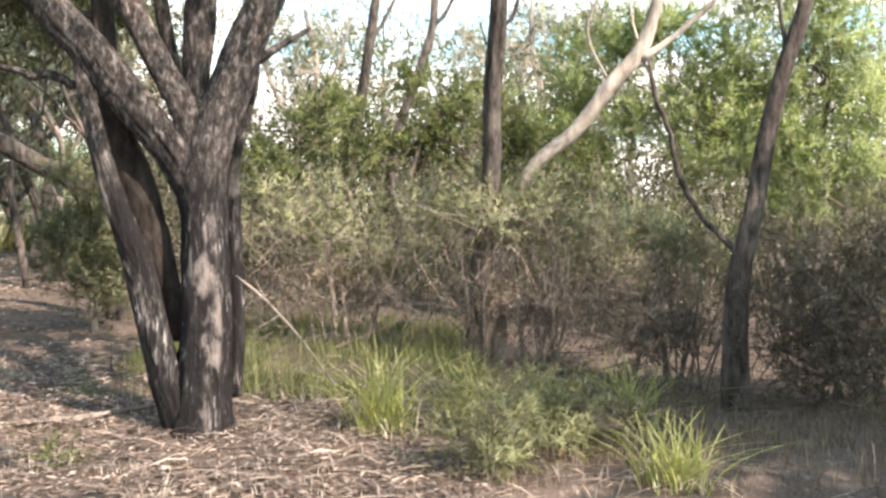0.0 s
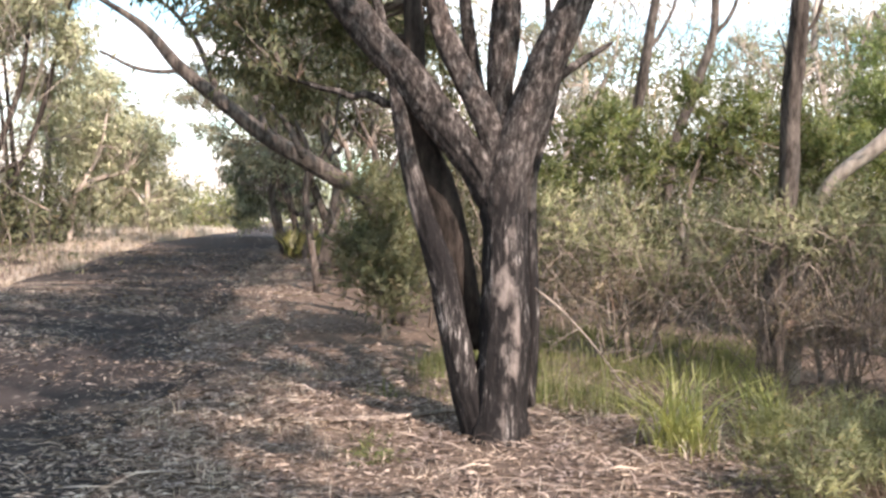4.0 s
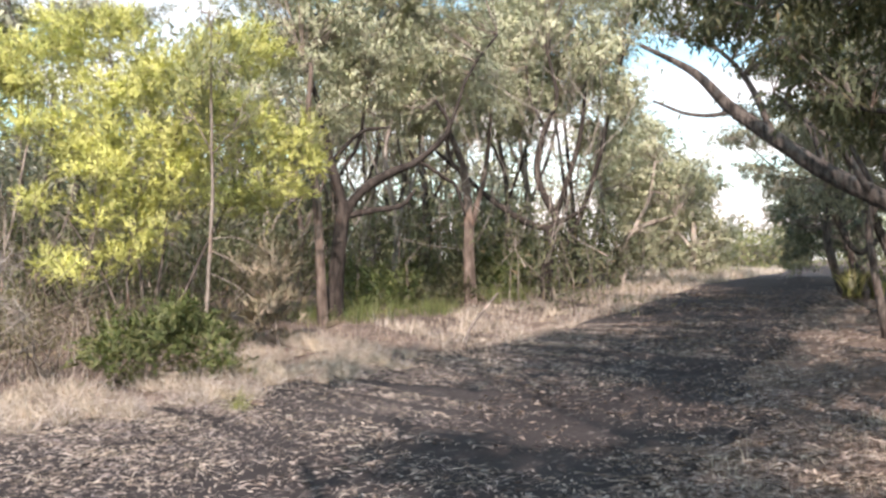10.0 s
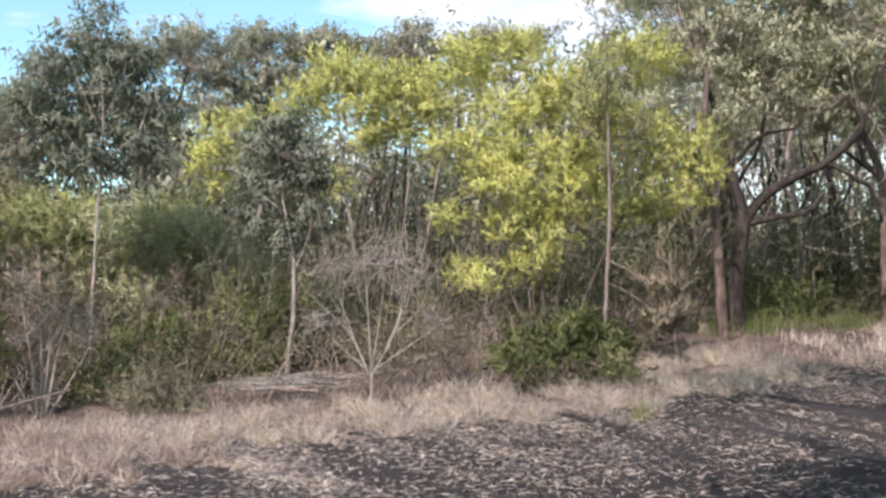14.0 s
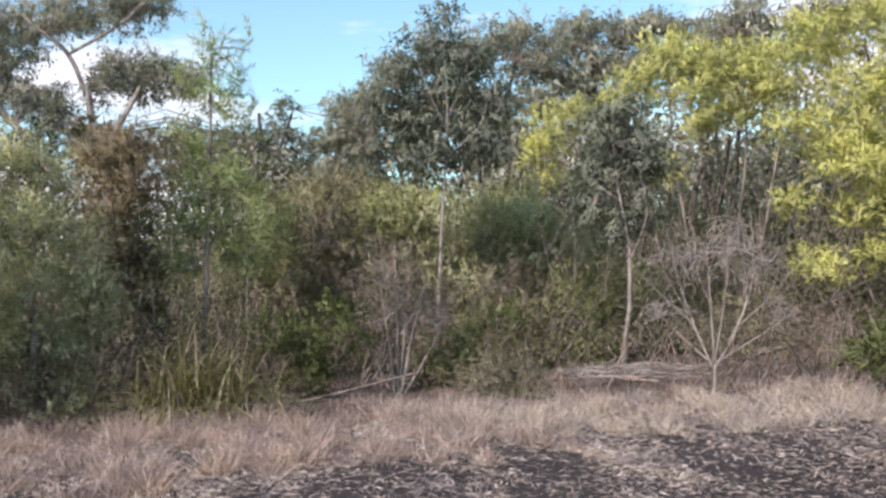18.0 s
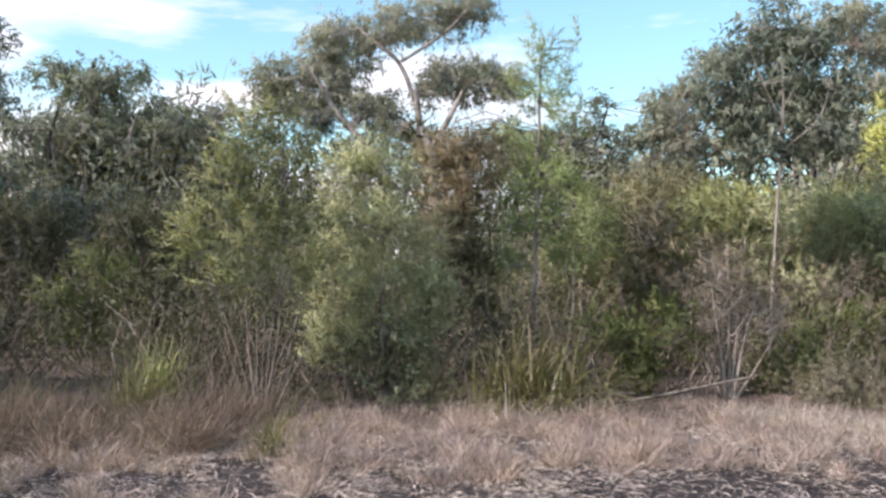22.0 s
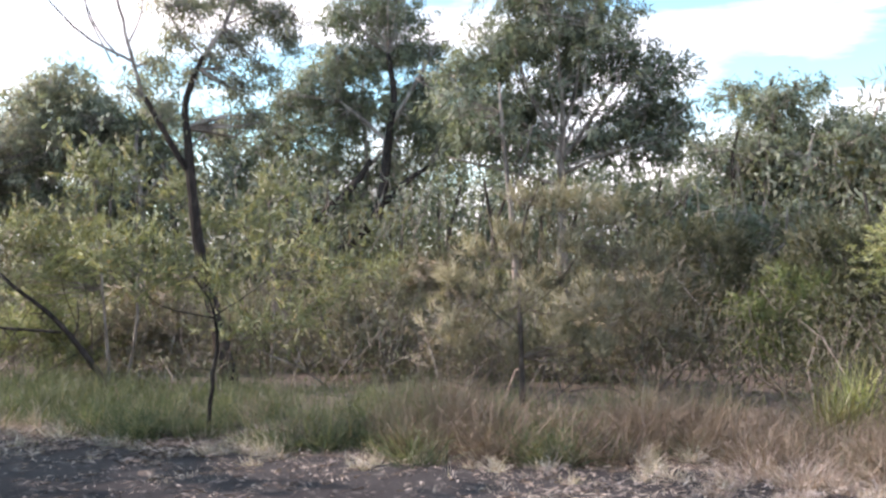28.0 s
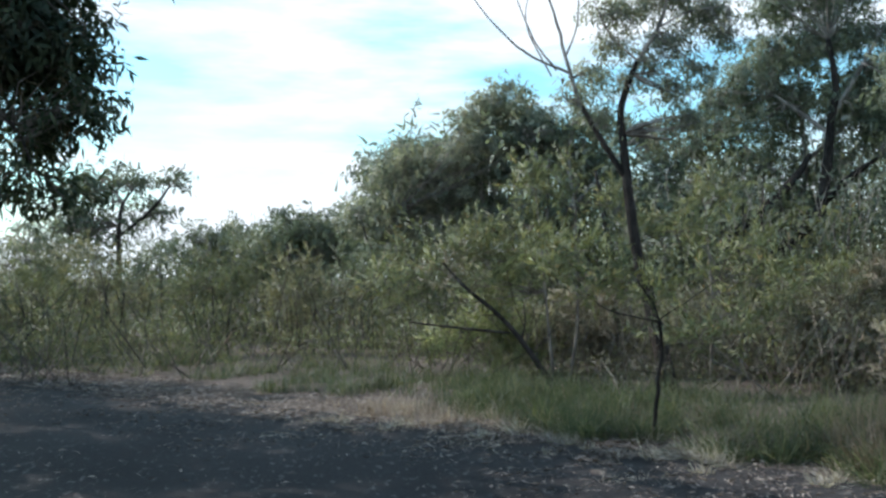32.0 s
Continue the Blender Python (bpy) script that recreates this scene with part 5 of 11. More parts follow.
p.foliage("leaf_wattle", "feather", 0.08, 0.015, 3.8, 0.35,
          (-0.42, 4.36, 0, 0.54, 0.35), (-1.09, 4.29, 0, 0.46, 0.31), (0.15, 3.77, 0, 0.51, 0.41), (-0.27, 3.53, 0, 0.58, 0.40), (-0.73, 3.07, 0, 0.45, 0.35), (-1.39, 3.01, 0, 0.45, 0.25), (0.18, 2.94, 0, 0.58, 0.39), (-0.28, 2.50, 0, 0.66, 0.39), (-0.86, 2.63, 0, 0.45, 0.28), (0.37, 2.32, 0, 0.51, 0.34), (0.93, 3.09, -0.3, 0.44, 0.56), (1.60, 2.96, 0, 0.51, 0.54), (2.13, 2.83, 0, 0.34, 0.41), (1.75, 2.14, 0, 0.42, 0.28), (-0.41, 1.92, 0, 0.51, 0.28), (-1.40, 1.94, 0, 0.30, 0.18), (0.04, 1.67, 0, 0.43, 0.28), (-0.95, 1.11, 0, 0.41, 0.28), (-0.13, 1.26, 0, 0.43, 0.21), (1.01, 4.12, 0, 0.66, 0.41), (1.50, 4.28, 0, 0.43, 0.30), (0.63, 3.55, 0, 0.49, 0.41), (1.02, 2.23, 0, 0.45, 0.33))

p = Plant("wattle_tree", "old wattle tree with yellow crown over bare grey stems", "shrub", -17.36, 4.83, 72.9, "bark_twig", 46)
p.limb((-0.1, -0.73, 0, 0.032), (-0.18, 1.1, 0, 0.028), (-0.46, 2.95, 0, 0.018), (-0.54, 4.49, 0, 0.009))
p.limb((0.1, -0.72, 0, 0.032), (0.53, 1.4, 0, 0.028), (0.76, 3.12, 0, 0.018), (0.68, 4.45, 0, 0.009))
p.limb((0.2, -0.72, 0, 0.032), (0.93, 1.29, 0, 0.023), (1.25, 2.91, 0, 0.018), (1.57, 4.32, 0, 0.009))
p.limb((-0.2, -0.73, 0, 0.028), (-0.68, 1.11, 0, 0.023), (-1.07, 2.76, 0, 0.014), (-2.1, 3.41, 0, 0.009))
p.limb((0.3, -0.72, 0, 0.028), (1.52, 1.09, 0, 0.023), (2.03, 2.39, 0, 0.014), (2.17, 4.8, 0, 0.009))
p.foliage("leaf_wattle", "feather", 0.085, 0.017, 3.8, 0.6,
          (-0.52, 4.70, 0, 0.77, 0.41), (0.30, 4.60, 0, 0.77, 0.41), (1.12, 4.56, 0, 0.64, 0.37), (-0.97, 4.36, 0, 0.46, 0.28), (-0.11, 4.14, 0, 0.66, 0.33), (0.49, 3.73, 0, 0.53, 0.33), (-0.02, 3.45, 0, 0.46, 0.22), (-2.41, 3.66, 0, 0.52, 0.40), (-2.81, 3.15, 0, 0.40, 0.36), (-2.71, 2.65, 0, 0.28, 0.22), (-0.53, 2.70, 0, 0.33, 0.22), (-1.32, 4.07, 0, 0.41, 0.25), (1.32, 4.10, 0, 0.52, 0.31), (0.80, 4.20, 0, 0.62, 0.31), (2.05, 4.52, 0, 0.62, 0.42))

p = Plant("sheoak_sapling", "thin young she-oak with wispy needles and bare lower twigs", "shrub", -11.45, 6.22, 59.9, "bark_twig", 47)
p.limb((-0.01, 0.21, 0, 0.029), (0.05, 1.24, 0, 0.026), (0.09, 2.2, 0, 0.023), (0.08, 3.3, 0, 0.015), (0.08, 4.33, 0, 0.008))
p.limb((0.08, 2.67, 0, 0.01), (0.37, 3.01, 0, 0.008), (0.71, 3.34, 0, 0.005))
p.limb((0.08, 2.71, 0, 0.01), (-0.14, 3.15, 0, 0.008), (-0.35, 3.44, 0, 0.005))
p.limb((0.07, 1.61, 0, 0.008), (0.43, 1.61, 0, 0.006), (0.8, 1.42, 0, 0.004))
p.limb((0.05, 1.17, 0, 0.008), (0.35, 1.02, 0, 0.006), (0.57, 0.83, 0, 0.004))
p.limb((0.06, 1.46, 0, 0.008), (0.35, 1.31, 0, 0.006), (0.5, 1.16, 0, 0.004))
p.foliage("leaf_olive", "needle", 0.16, 0.014, 1.26, 0.6,
          (0.1, 4.48, 0, 0.37, 0.44), (0.09, 3.74, 0, 0.55, 0.44), (0.37, 3.08, 0, 0.59, 0.37), (-0.21, 3.22, 0, 0.44, 0.3))
p = Plant("low_bush", "dense green bush on the dry verge", "shrub", -10.87, 5.13, 63.1, "bark_twig", 48)
p.limb((0, -0, 0, 0.026), (-0.03, 0.46, 0, 0.016), (-0.09, 0.86, 0, 0.007))
p.foliage("leaf_green", "feather", 0.088, 0.018, 3.8, 0.6,
          (-0.03, 0.46, 0, 0.51, 0.41), (0.3, 0.59, 0, 0.41, 0.41), (-0.35, 0.41, 0, 0.34, 0.34), (0.7, 0.31, 0, 0.34, 0.31))
p = Plant("low_bush", "grey-green wispy bush in front of the wood", "shrub", -11.45, 7.34, 55.7, "bark_twig", 49)
p.limb((-0, -0.02, 0, 0.024), (-0.07, 0.56, 0, 0.013), (-0.14, 1.11, 0, 0.008))
p.foliage("leaf_scrub", "needle", 0.14, 0.017, 2.16, 0.6,
          (-0.14, 0.95, 0, 0.54, 0.46), (0.08, 0.48, 0, 0.54, 0.39), (-0.45, 0.65, 0, 0.39, 0.46))
p = Plant("low_bush", "low green undergrowth bush at the foot of the wood", "shrub", -13.50, 10.91, 49.6, "bark_twig", 50, group="undergrowth bushes")
p.limb((-0, -0.23, 0, 0.025), (0.04, 0.11, 0, 0.011))
p.foliage("leaf_green", "feather", 0.11, 0.02, 1.9, 0.6,
          (0, 0.01, 0, 0.6, 0.35), (0.43, 0.23, 1, 0.53, 0.42), (-0.43, 0.27, 1.5, 0.54, 0.49))
p = Plant("low_bush", "low green undergrowth bush at the foot of the wood", "shrub", -13.55, 12.34, 46.2, "bark_twig", 51, group="undergrowth bushes")
p.limb((-0, -0.21, 0, 0.027), (0.05, 0.16, 0, 0.012))
p.foliage("leaf_deep_shade", "feather", 0.11, 0.02, 1.9, 0.6,
          (0, 0.05, 0, 0.63, 0.37), (0.45, 0.28, 1, 0.56, 0.45), (-0.45, 0.34, 1.5, 0.57, 0.51))
p = Plant("low_bush", "low green undergrowth bush at the foot of the wood", "shrub", -14.18, 14.53, 42.9, "bark_twig", 52, group="undergrowth bushes")
p.limb((-0, -0.25, 0, 0.031), (0.05, 0.16, 0, 0.013))
p.foliage("leaf_green", "feather", 0.11, 0.02, 1.9, 0.6,
          (0, 0.04, 0, 0.7, 0.41), (0.49, 0.31, 1, 0.62, 0.49), (-0.48, 0.37, 1.5, 0.63, 0.57))
p = Plant("low_bush", "low green undergrowth bush at the foot of the wood", "shrub", -14.98, 16.50, 41.0, "bark_twig", 53, group="undergrowth bushes")
p.limb((-0, -0.19, 0, 0.035), (0.06, 0.25, 0, 0.015))
p.foliage("leaf_deep_shade", "feather", 0.11, 0.02, 1.9, 0.6,
          (0, 0.13, 0, 0.77, 0.45), (0.53, 0.43, 1, 0.67, 0.54), (-0.52, 0.51, 1.5, 0.69, 0.62))
p = Plant("low_bush", "low green undergrowth bush at the foot of the wood", "shrub", -14.53, 11.23, 50.9, "bark_twig", 54, group="undergrowth bushes")
p.limb((-0, -0.39, 0, 0.027), (0.05, -0.02, 0, 0.012))
p.foliage("leaf_green", "feather", 0.11, 0.02, 1.9, 0.6,
          (0, -0.13, 0, 0.63, 0.37), (0.45, 0.09, 1, 0.56, 0.45), (-0.45, 0.14, 1.5, 0.57, 0.51))
p = Plant("low_bush", "low green undergrowth bush at the foot of the wood", "shrub", -15.04, 19.02, 37.1, "bark_twig", 55, group="undergrowth bushes")
p.limb((-0, 0.05, 0, 0.039), (0.06, 0.53, 0, 0.016))
p.foliage("leaf_deep_shade", "feather", 0.11, 0.02, 1.9, 0.6,
          (0, 0.39, 0, 0.84, 0.49), (0.56, 0.73, 1, 0.73, 0.59), (-0.55, 0.82, 1.5, 0.75, 0.67))
p = Plant("low_bush", "low green undergrowth bush at the foot of the wood", "shrub", -16.79, 14.73, 47.6, "bark_twig", 56, group="undergrowth bushes")
p.limb((-0, -0.6, 0, 0.035), (0.06, -0.15, 0, 0.015))
p.foliage("leaf_green", "feather", 0.11, 0.02, 1.9, 0.6,
          (0, -0.28, 0, 0.77, 0.45), (0.54, 0.01, 1, 0.67, 0.54), (-0.54, 0.09, 1.5, 0.69, 0.62))
p = Plant("dead_tree", "small leafless dead tree with spreading grey branches", "shrub", -11.58, 3.12, 73.4, "bark_bone", 60)
p.limb((-0, -0.05, 0, 0.019), (0.01, 0.17, 0, 0.017), (0.02, 0.37, 0, 0.015))
p.limb((0.01, 0.29, 0, 0.011), (-0.21, 0.83, 0, 0.009), (-0.4, 1.43, 0, 0.006), (-0.5, 1.89, 0, 0.004))
p.limb((0.02, 0.33, 0, 0.011), (-0.02, 1.03, 0, 0.009), (-0.06, 1.69, 0, 0.004))
p.limb((0.02, 0.33, 0, 0.011), (0.28, 0.82, 0, 0.009), (0.45, 1.42, 0, 0.006), (0.43, 2.09, 0, 0.004))
p.limb((0.03, 0.4, 0, 0.009), (0.48, 0.69, 0, 0.006), (0.94, 1.01, 0, 0.003))
p.limb((0.01, 0.37, 0, 0.009), (-0.37, 0.71, 0, 0.006), (-0.66, 1.04, 0, 0.003))
p.limb((0.01, 0.37, 0, 0.009), (0.12, 1.03, 0, 0.006), (0.22, 1.82, 0, 0.003))
p.limb((-0.21, 0.83, 0, 0.006), (-0.57, 1.17, 0, 0.004), (-0.82, 1.43, 0, 0.002))
p.limb((0.28, 0.82, 0, 0.006), (0.61, 1.15, 0, 0.004), (0.75, 1.62, 0, 0.002))
p.limb((-0.11, 0.63, 0, 0.006), (-0.31, 1.03, 0, 0.005), (-0.27, 1.76, 0, 0.003))
p.limb((0.15, 0.6, 0, 0.006), (0.38, 1.16, 0, 0.005), (0.28, 1.89, 0, 0.003))
p.limb((-0.31, 1.03, 0, 0.004), (-0.53, 1.43, 0, 0.003), (-0.66, 1.83, 0, 0.002))
p.limb((0.41, 1.29, 0, 0.004), (0.68, 1.55, 0, 0.003), (0.65, 2.02, 0, 0.002))
p.limb((-0.01, 1.03, 0, 0.005), (-0.16, 1.43, 0, 0.004), (-0.21, 1.96, 0, 0.002))
p.foliage("none", "none", 0.1, 0.02, 0, 2.4,
          (-0.37, 1.63, 0, 0.61, 0.54), (0.15, 1.69, 0, 0.54, 0.61), (0.55, 1.49, 0, 0.54, 0.54), (-0.5, 0.97, 0, 0.47, 0.34), (0.74, 0.95, 0, 0.4, 0.34))
p = Plant("gum_sapling", "young gum with drooping dark blue-green leaves on a thin stem", "shrub", -13.70, 2.56, 78.3, "bark_bone", 61)
p.limb((-0, -0.07, 0, 0.031), (0.08, 0.95, 0, 0.031), (0.11, 1.63, 0, 0.025), (0.08, 1.93, 0, 0.022), (-0.03, 2.54, 0, 0.016), (-0.12, 3.38, 0, 0.008))
p.limb((0.11, 1.55, 0, 0.013), (0.34, 2.16, 0, 0.013), (0.26, 2.78, 0, 0.008))
p.limb((-0.03, 2.39, 0, 0.013), (-0.47, 2.77, 0, 0.008), (-0.61, 3.22, 0, 0.006))
p.foliage("leaf_blue", "gum", 0.115, 0.032, 4.0, 0.4,
          (-0.02, 3.63, 0, 0.40, 0.26), (-0.33, 3.25, 0, 0.42, 0.33), (0.24, 3.20, 0, 0.42, 0.32), (-0.07, 2.78, 0, 0.59, 0.37), (-0.36, 2.30, 0, 0.40, 0.28), (0.17, 2.29, 0, 0.37, 0.29), (-0.07, 1.93, 0, 0.31, 0.20), (0.39, 2.81, 0, 0.31, 0.26))

p = Plant("gum_sapling", "tall slim gum sapling with large hanging grey-green leaves", "shrub", -14.03, 0.06, 88.4, "bark_bone", 62)
p.limb((-0.02, 0.31, 0, 0.021), (0.02, 1.43, 0, 0.02), (0.07, 2.37, 0, 0.018), (0.12, 2.99, 0, 0.015), (0.14, 3.78, 0, 0.012), (0.09, 5.03, 0, 0.007))
p.limb((0.11, 2.91, 0, 0.01), (-0.32, 3.46, 0, 0.01), (-0.55, 4.08, 0, 0.007))
p.limb((0.12, 3.07, 0, 0.01), (0.61, 3.55, 0, 0.01), (0.77, 4.26, 0, 0.007))
p.limb((0.14, 3.62, 0, 0.007), (0.38, 4.17, 0, 0.007), (0.46, 4.65, 0, 0.005))
p.limb((0.12, 3.46, 0, 0.007), (-0.17, 4.16, 0, 0.007), (-0.32, 4.63, 0, 0.005))
p.foliage("leaf_blue", "gum", 0.14, 0.034, 4.0, 0.4,
          (0.12, 5.08, 0, 0.21, 0.17), (-0.10, 4.69, 0, 0.47, 0.30), (0.53, 4.49, 0, 0.41, 0.30), (-0.57, 4.26, 0, 0.36, 0.33), (0.13, 4.05, 0, 0.67, 0.39), (0.78, 3.85, 0, 0.36, 0.39), (-0.46, 3.58, 0, 0.44, 0.39), (0.21, 3.34, 0, 0.52, 0.39), (0.69, 3.21, 0, 0.36, 0.33), (-0.66, 3.86, 0, 0.31, 0.31), (-0.19, 3.07, 0, 0.31, 0.27))

p = Plant("gum_tree", "rounded gum crown behind the saplings", "tree", -24.58, 1.28, 86.2, "bark_dark", 63)
p.limb((-0, 1.29, 0, 0.081), (-0.06, 2.97, 0, 0.071), (-0.12, 4.52, 0, 0.061), (-0.67, 5.79, 0, 0.039))
p.limb((-0.07, 3.68, 0, 0.061), (0.73, 4.81, 0, 0.051), (1.16, 6.23, 0, 0.027))
p.limb((-0.07, 3.39, 0, 0.061), (-1.51, 4.24, 0, 0.051), (-2.6, 5.35, 0, 0.027))
p.foliage("leaf_gum", "gum", 0.14, 0.04, 3.8, 0.3,
          (-2.71, 5.11, 0, 0.93, 0.62), (-3.11, 4.40, 0, 0.65, 0.51), (-1.86, 5.95, 0, 0.79, 0.57), (0.55, 6.63, 0, 1.19, 0.68), (1.81, 6.05, 0, 0.93, 0.62), (-0.44, 6.36, 0, 0.93, 0.62), (1.42, 6.90, 0, 0.79, 0.48), (-1.02, 5.09, 0, 1.07, 0.65), (0.39, 4.93, 0, 1.07, 0.65), (-2.58, 4.08, 0, 0.79, 0.45), (1.80, 5.06, 0, 0.79, 0.51), (-3.29, 3.69, 0, 0.71, 0.37), (-1.59, 3.96, 0, 0.85, 0.48), (0.95, 4.08, 0, 0.85, 0.51))

p = Plant("gum_tree", "broad gum crown above the wattles", "tree", -25.10, 4.82, 78.1, "bark_dark", 64)
p.limb((-0.01, 0.84, 0, 0.084), (-0.05, 3.19, 0, 0.074), (-0.25, 4.96, 0, 0.063), (-0.38, 6.74, 0, 0.041))
p.limb((-0.09, 3.78, 0, 0.063), (-0.99, 4.98, 0, 0.053), (-1.43, 5.73, 0, 0.029))
p.limb((-0.11, 4.22, 0, 0.063), (0.93, 5.53, 0, 0.053), (1.38, 6.71, 0, 0.029))
p.foliage("leaf_gum", "gum", 0.14, 0.04, 3.8, 0.3,
          (-0.31, 7.09, 0, 0.96, 0.49), (-1.04, 6.51, 0, 0.82, 0.50), (0.55, 6.76, 0, 0.81, 0.49), (-0.17, 6.04, 0, 1.10, 0.64), (-0.87, 5.48, 0, 0.82, 0.50), (1.42, 6.87, 0, 0.81, 0.49), (2.26, 6.97, 0, 0.80, 0.43), (0.68, 5.86, 0, 0.81, 0.49), (-0.47, 4.91, 0, 0.87, 0.58), (1.39, 6.00, 0, 0.86, 0.58))

p = Plant("gum_tree", "brown-tinged gum crown above the wattles", "tree", -23.07, 8.21, 69.2, "bark_grey", 65)
p.limb((-0.01, 0.67, 0, 0.081), (-0.04, 3.16, 0, 0.071), (-0.07, 5.53, 0, 0.051), (-0.32, 6.94, 0, 0.027))
p.limb((-0.06, 4.55, 0, 0.051), (0.61, 5.91, 0, 0.039), (1.17, 6.98, 0, 0.016))
p.foliage("leaf_gum", "gum", 0.15, 0.042, 3.4, 0.3,
          (-0.83, 6.37, 0, 0.76, 0.41), (-0.06, 6.15, 0, 0.75, 0.40), (-1.60, 6.00, 0, 0.77, 0.36), (0.60, 6.49, 0, 0.75, 0.45), (-0.44, 6.75, 0, 0.68, 0.41), (1.32, 6.59, 0, 0.79, 0.53), (-0.97, 5.57, 0, 0.82, 0.41), (2.29, 6.63, 0, 0.91, 0.52))

p = Plant("acacia_sapling", "tall yellow-green sapling with a pale straight stem", "shrub", -13.20, -2.97, 101.0, "bark_pale", 66)
p.limb((-0.03, 0.29, 0, 0.034), (0.00, 1.18, 0, 0.032), (0.02, 1.93, 0, 0.028), (0.05, 2.83, 0, 0.022), (0.07, 3.73, 0, 0.015), (0.08, 4.41, 0, 0.007))
p.limb((0.1, 2.3, 0, 0.01), (-0.15, 2.89, 0, 0.008), (-0.3, 3.33, 0, 0.005))
p.limb((0.11, 2.75, 0, 0.01), (0.44, 3.2, 0, 0.008), (0.62, 3.73, 0, 0.005))
p.limb((0.08, 1.93, 0, 0.01), (0.51, 2.38, 0, 0.008), (0.73, 2.75, 0, 0.005))
p.limb((0.51, 0.66, 0, 0.012), (0.53, 1.41, 0, 0.01), (0.56, 1.93, 0, 0.006))
p.foliage("leaf_acacia", "feather", 0.11, 0.014, 2.6, 0.5,
          (0.06, 4.11, 0, 0.19, 0.30), (0.03, 3.72, 0, 0.27, 0.19), (0.29, 3.66, 0, 0.27, 0.15), (-0.34, 3.06, 0, 0.17, 0.26), (0.42, 3.42, 0, 0.19, 0.19), (-0.15, 2.61, 0, 0.27, 0.30), (0.33, 2.61, 0, 0.27, 0.37), (-0.41, 2.08, 0, 0.20, 0.23), (0.11, 2.08, 0, 0.39, 0.25), (0.63, 2.23, 0, 0.19, 0.25), (-0.33, 1.56, 0, 0.25, 0.25), (0.41, 1.56, 0, 0.33, 0.31), (0.03, 3.12, 0, 0.27, 0.19), (0.10, 4.50, 0, 0.07, 0.14), (0.58, 4.46, 0, 0.06, 0.16), (0.49, 4.03, 0, 0.16, 0.12), (0.78, 1.79, 0, 0.22, 0.22))

p = Plant("rust_bush", "tall rust-brown bush with dying foliage", "shrub", -12.62, -3.71, 104.9, "bark_twig", 67)
p.limb((-0, -0.28, 0, 0.041), (-0.04, 1.06, 0, 0.028), (-0.08, 2.62, 0, 0.012))
p.foliage("leaf_rust", "feather", 0.1, 0.012, 4.2, 0.5,
          (-0.15, 2.92, 0, 0.38, 0.26), (-0.37, 2.70, 0, 0.33, 0.29), (0.08, 2.63, 0, 0.33, 0.32), (-0.15, 2.34, 0, 0.41, 0.28), (0.15, 2.99, 0, 0.19, 0.20), (-0.22, 2.06, 0, 0.36, 0.22))

p.foliage("leaf_deep_shade", "feather", 0.1, 0.014, 3.4, 0.4,
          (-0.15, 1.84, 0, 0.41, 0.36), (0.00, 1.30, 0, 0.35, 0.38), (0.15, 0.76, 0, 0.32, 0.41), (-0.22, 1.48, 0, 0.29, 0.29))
p = Plant("tea_tree", "large rounded grey-green tea-tree shrub, dense to the ground", "shrub", -10.89, -4.23, 109.9, "bark_twig", 68)
p.limb((0, -0.08, 0, 0.04), (-0.06, 1.13, 0, 0.029), (-0.02, 2.47, 0, 0.01))
p.limb((0.06, -0.08, 0, 0.035), (0.46, 1.06, 0, 0.024), (0.64, 2.05, 0, 0.01))
p.limb((-0.06, -0.08, 0, 0.035), (-0.52, 1.08, 0, 0.024), (-0.69, 1.86, 0, 0.01))
p.foliage("leaf_silver", "feather", 0.085, 0.0115, 2.6, 0.4,
          (-0.23, 2.69, 0, 0.35, 0.22), (-0.55, 2.42, 0, 0.35, 0.27), (0.02, 2.43, 0, 0.35, 0.27), (-0.29, 2.05, 0, 0.52, 0.29), (0.23, 1.92, 0, 0.35, 0.28), (-0.54, 1.72, 0, 0.35, 0.28), (-0.03, 1.47, 0, 0.52, 0.32), (-0.41, 1.10, 0, 0.46, 0.32), (0.30, 1.35, 0, 0.35, 0.33), (-0.03, 0.78, 0, 0.64, 0.33), (-0.40, 0.47, 0, 0.46, 0.29), (0.37, 0.59, 0, 0.35, 0.38), (0.56, 1.10, 0, 0.28, 0.32), (0.11, 0.18, 0, 0.59, 0.23), (-0.59, 0.72, 0, 0.33, 0.33))

p = Plant("olive_shrub", "tall olive-green shrub on bare grey stems", "shrub", -9.55, -5.13, 116.1, "bark_twig", 69)
p.limb((0, -0.03, 0, 0.011), (-0.11, 0.66, 0, 0.011), (-0.15, 1.48, 0, 0.008), (-0.22, 2.36, 0, 0.004))
p.limb((0.02, -0.03, 0, 0.011), (0.18, 0.78, 0, 0.009), (0.2, 1.6, 0, 0.008), (0.25, 2.36, 0, 0.004))
p.limb((0.05, -0.03, 0, 0.008), (0.16, 0.49, 0, 0.006), (0.38, 1.02, 0, 0.004))
p.limb((-0.02, -0.03, 0, 0.008), (-0.19, 0.55, 0, 0.006), (-0.37, 1.07, 0, 0.004))
p.limb((0.11, -0.03, 0, 0.008), (0.33, 0.43, 0, 0.006), (0.56, 0.84, 0, 0.003))
p.limb((-0.07, -0.03, 0, 0.006), (-0.28, 0.55, 0, 0.004), (-0.43, 0.9, 0, 0.002))
p.limb((0.01, -0.03, 0, 0.006), (0.04, 0.78, 0, 0.005), (0.08, 1.66, 0, 0.003))
p.limb((-0.01, -0.03, 0, 0.006), (-0.03, 0.66, 0, 0.005), (-0.02, 1.77, 0, 0.003))
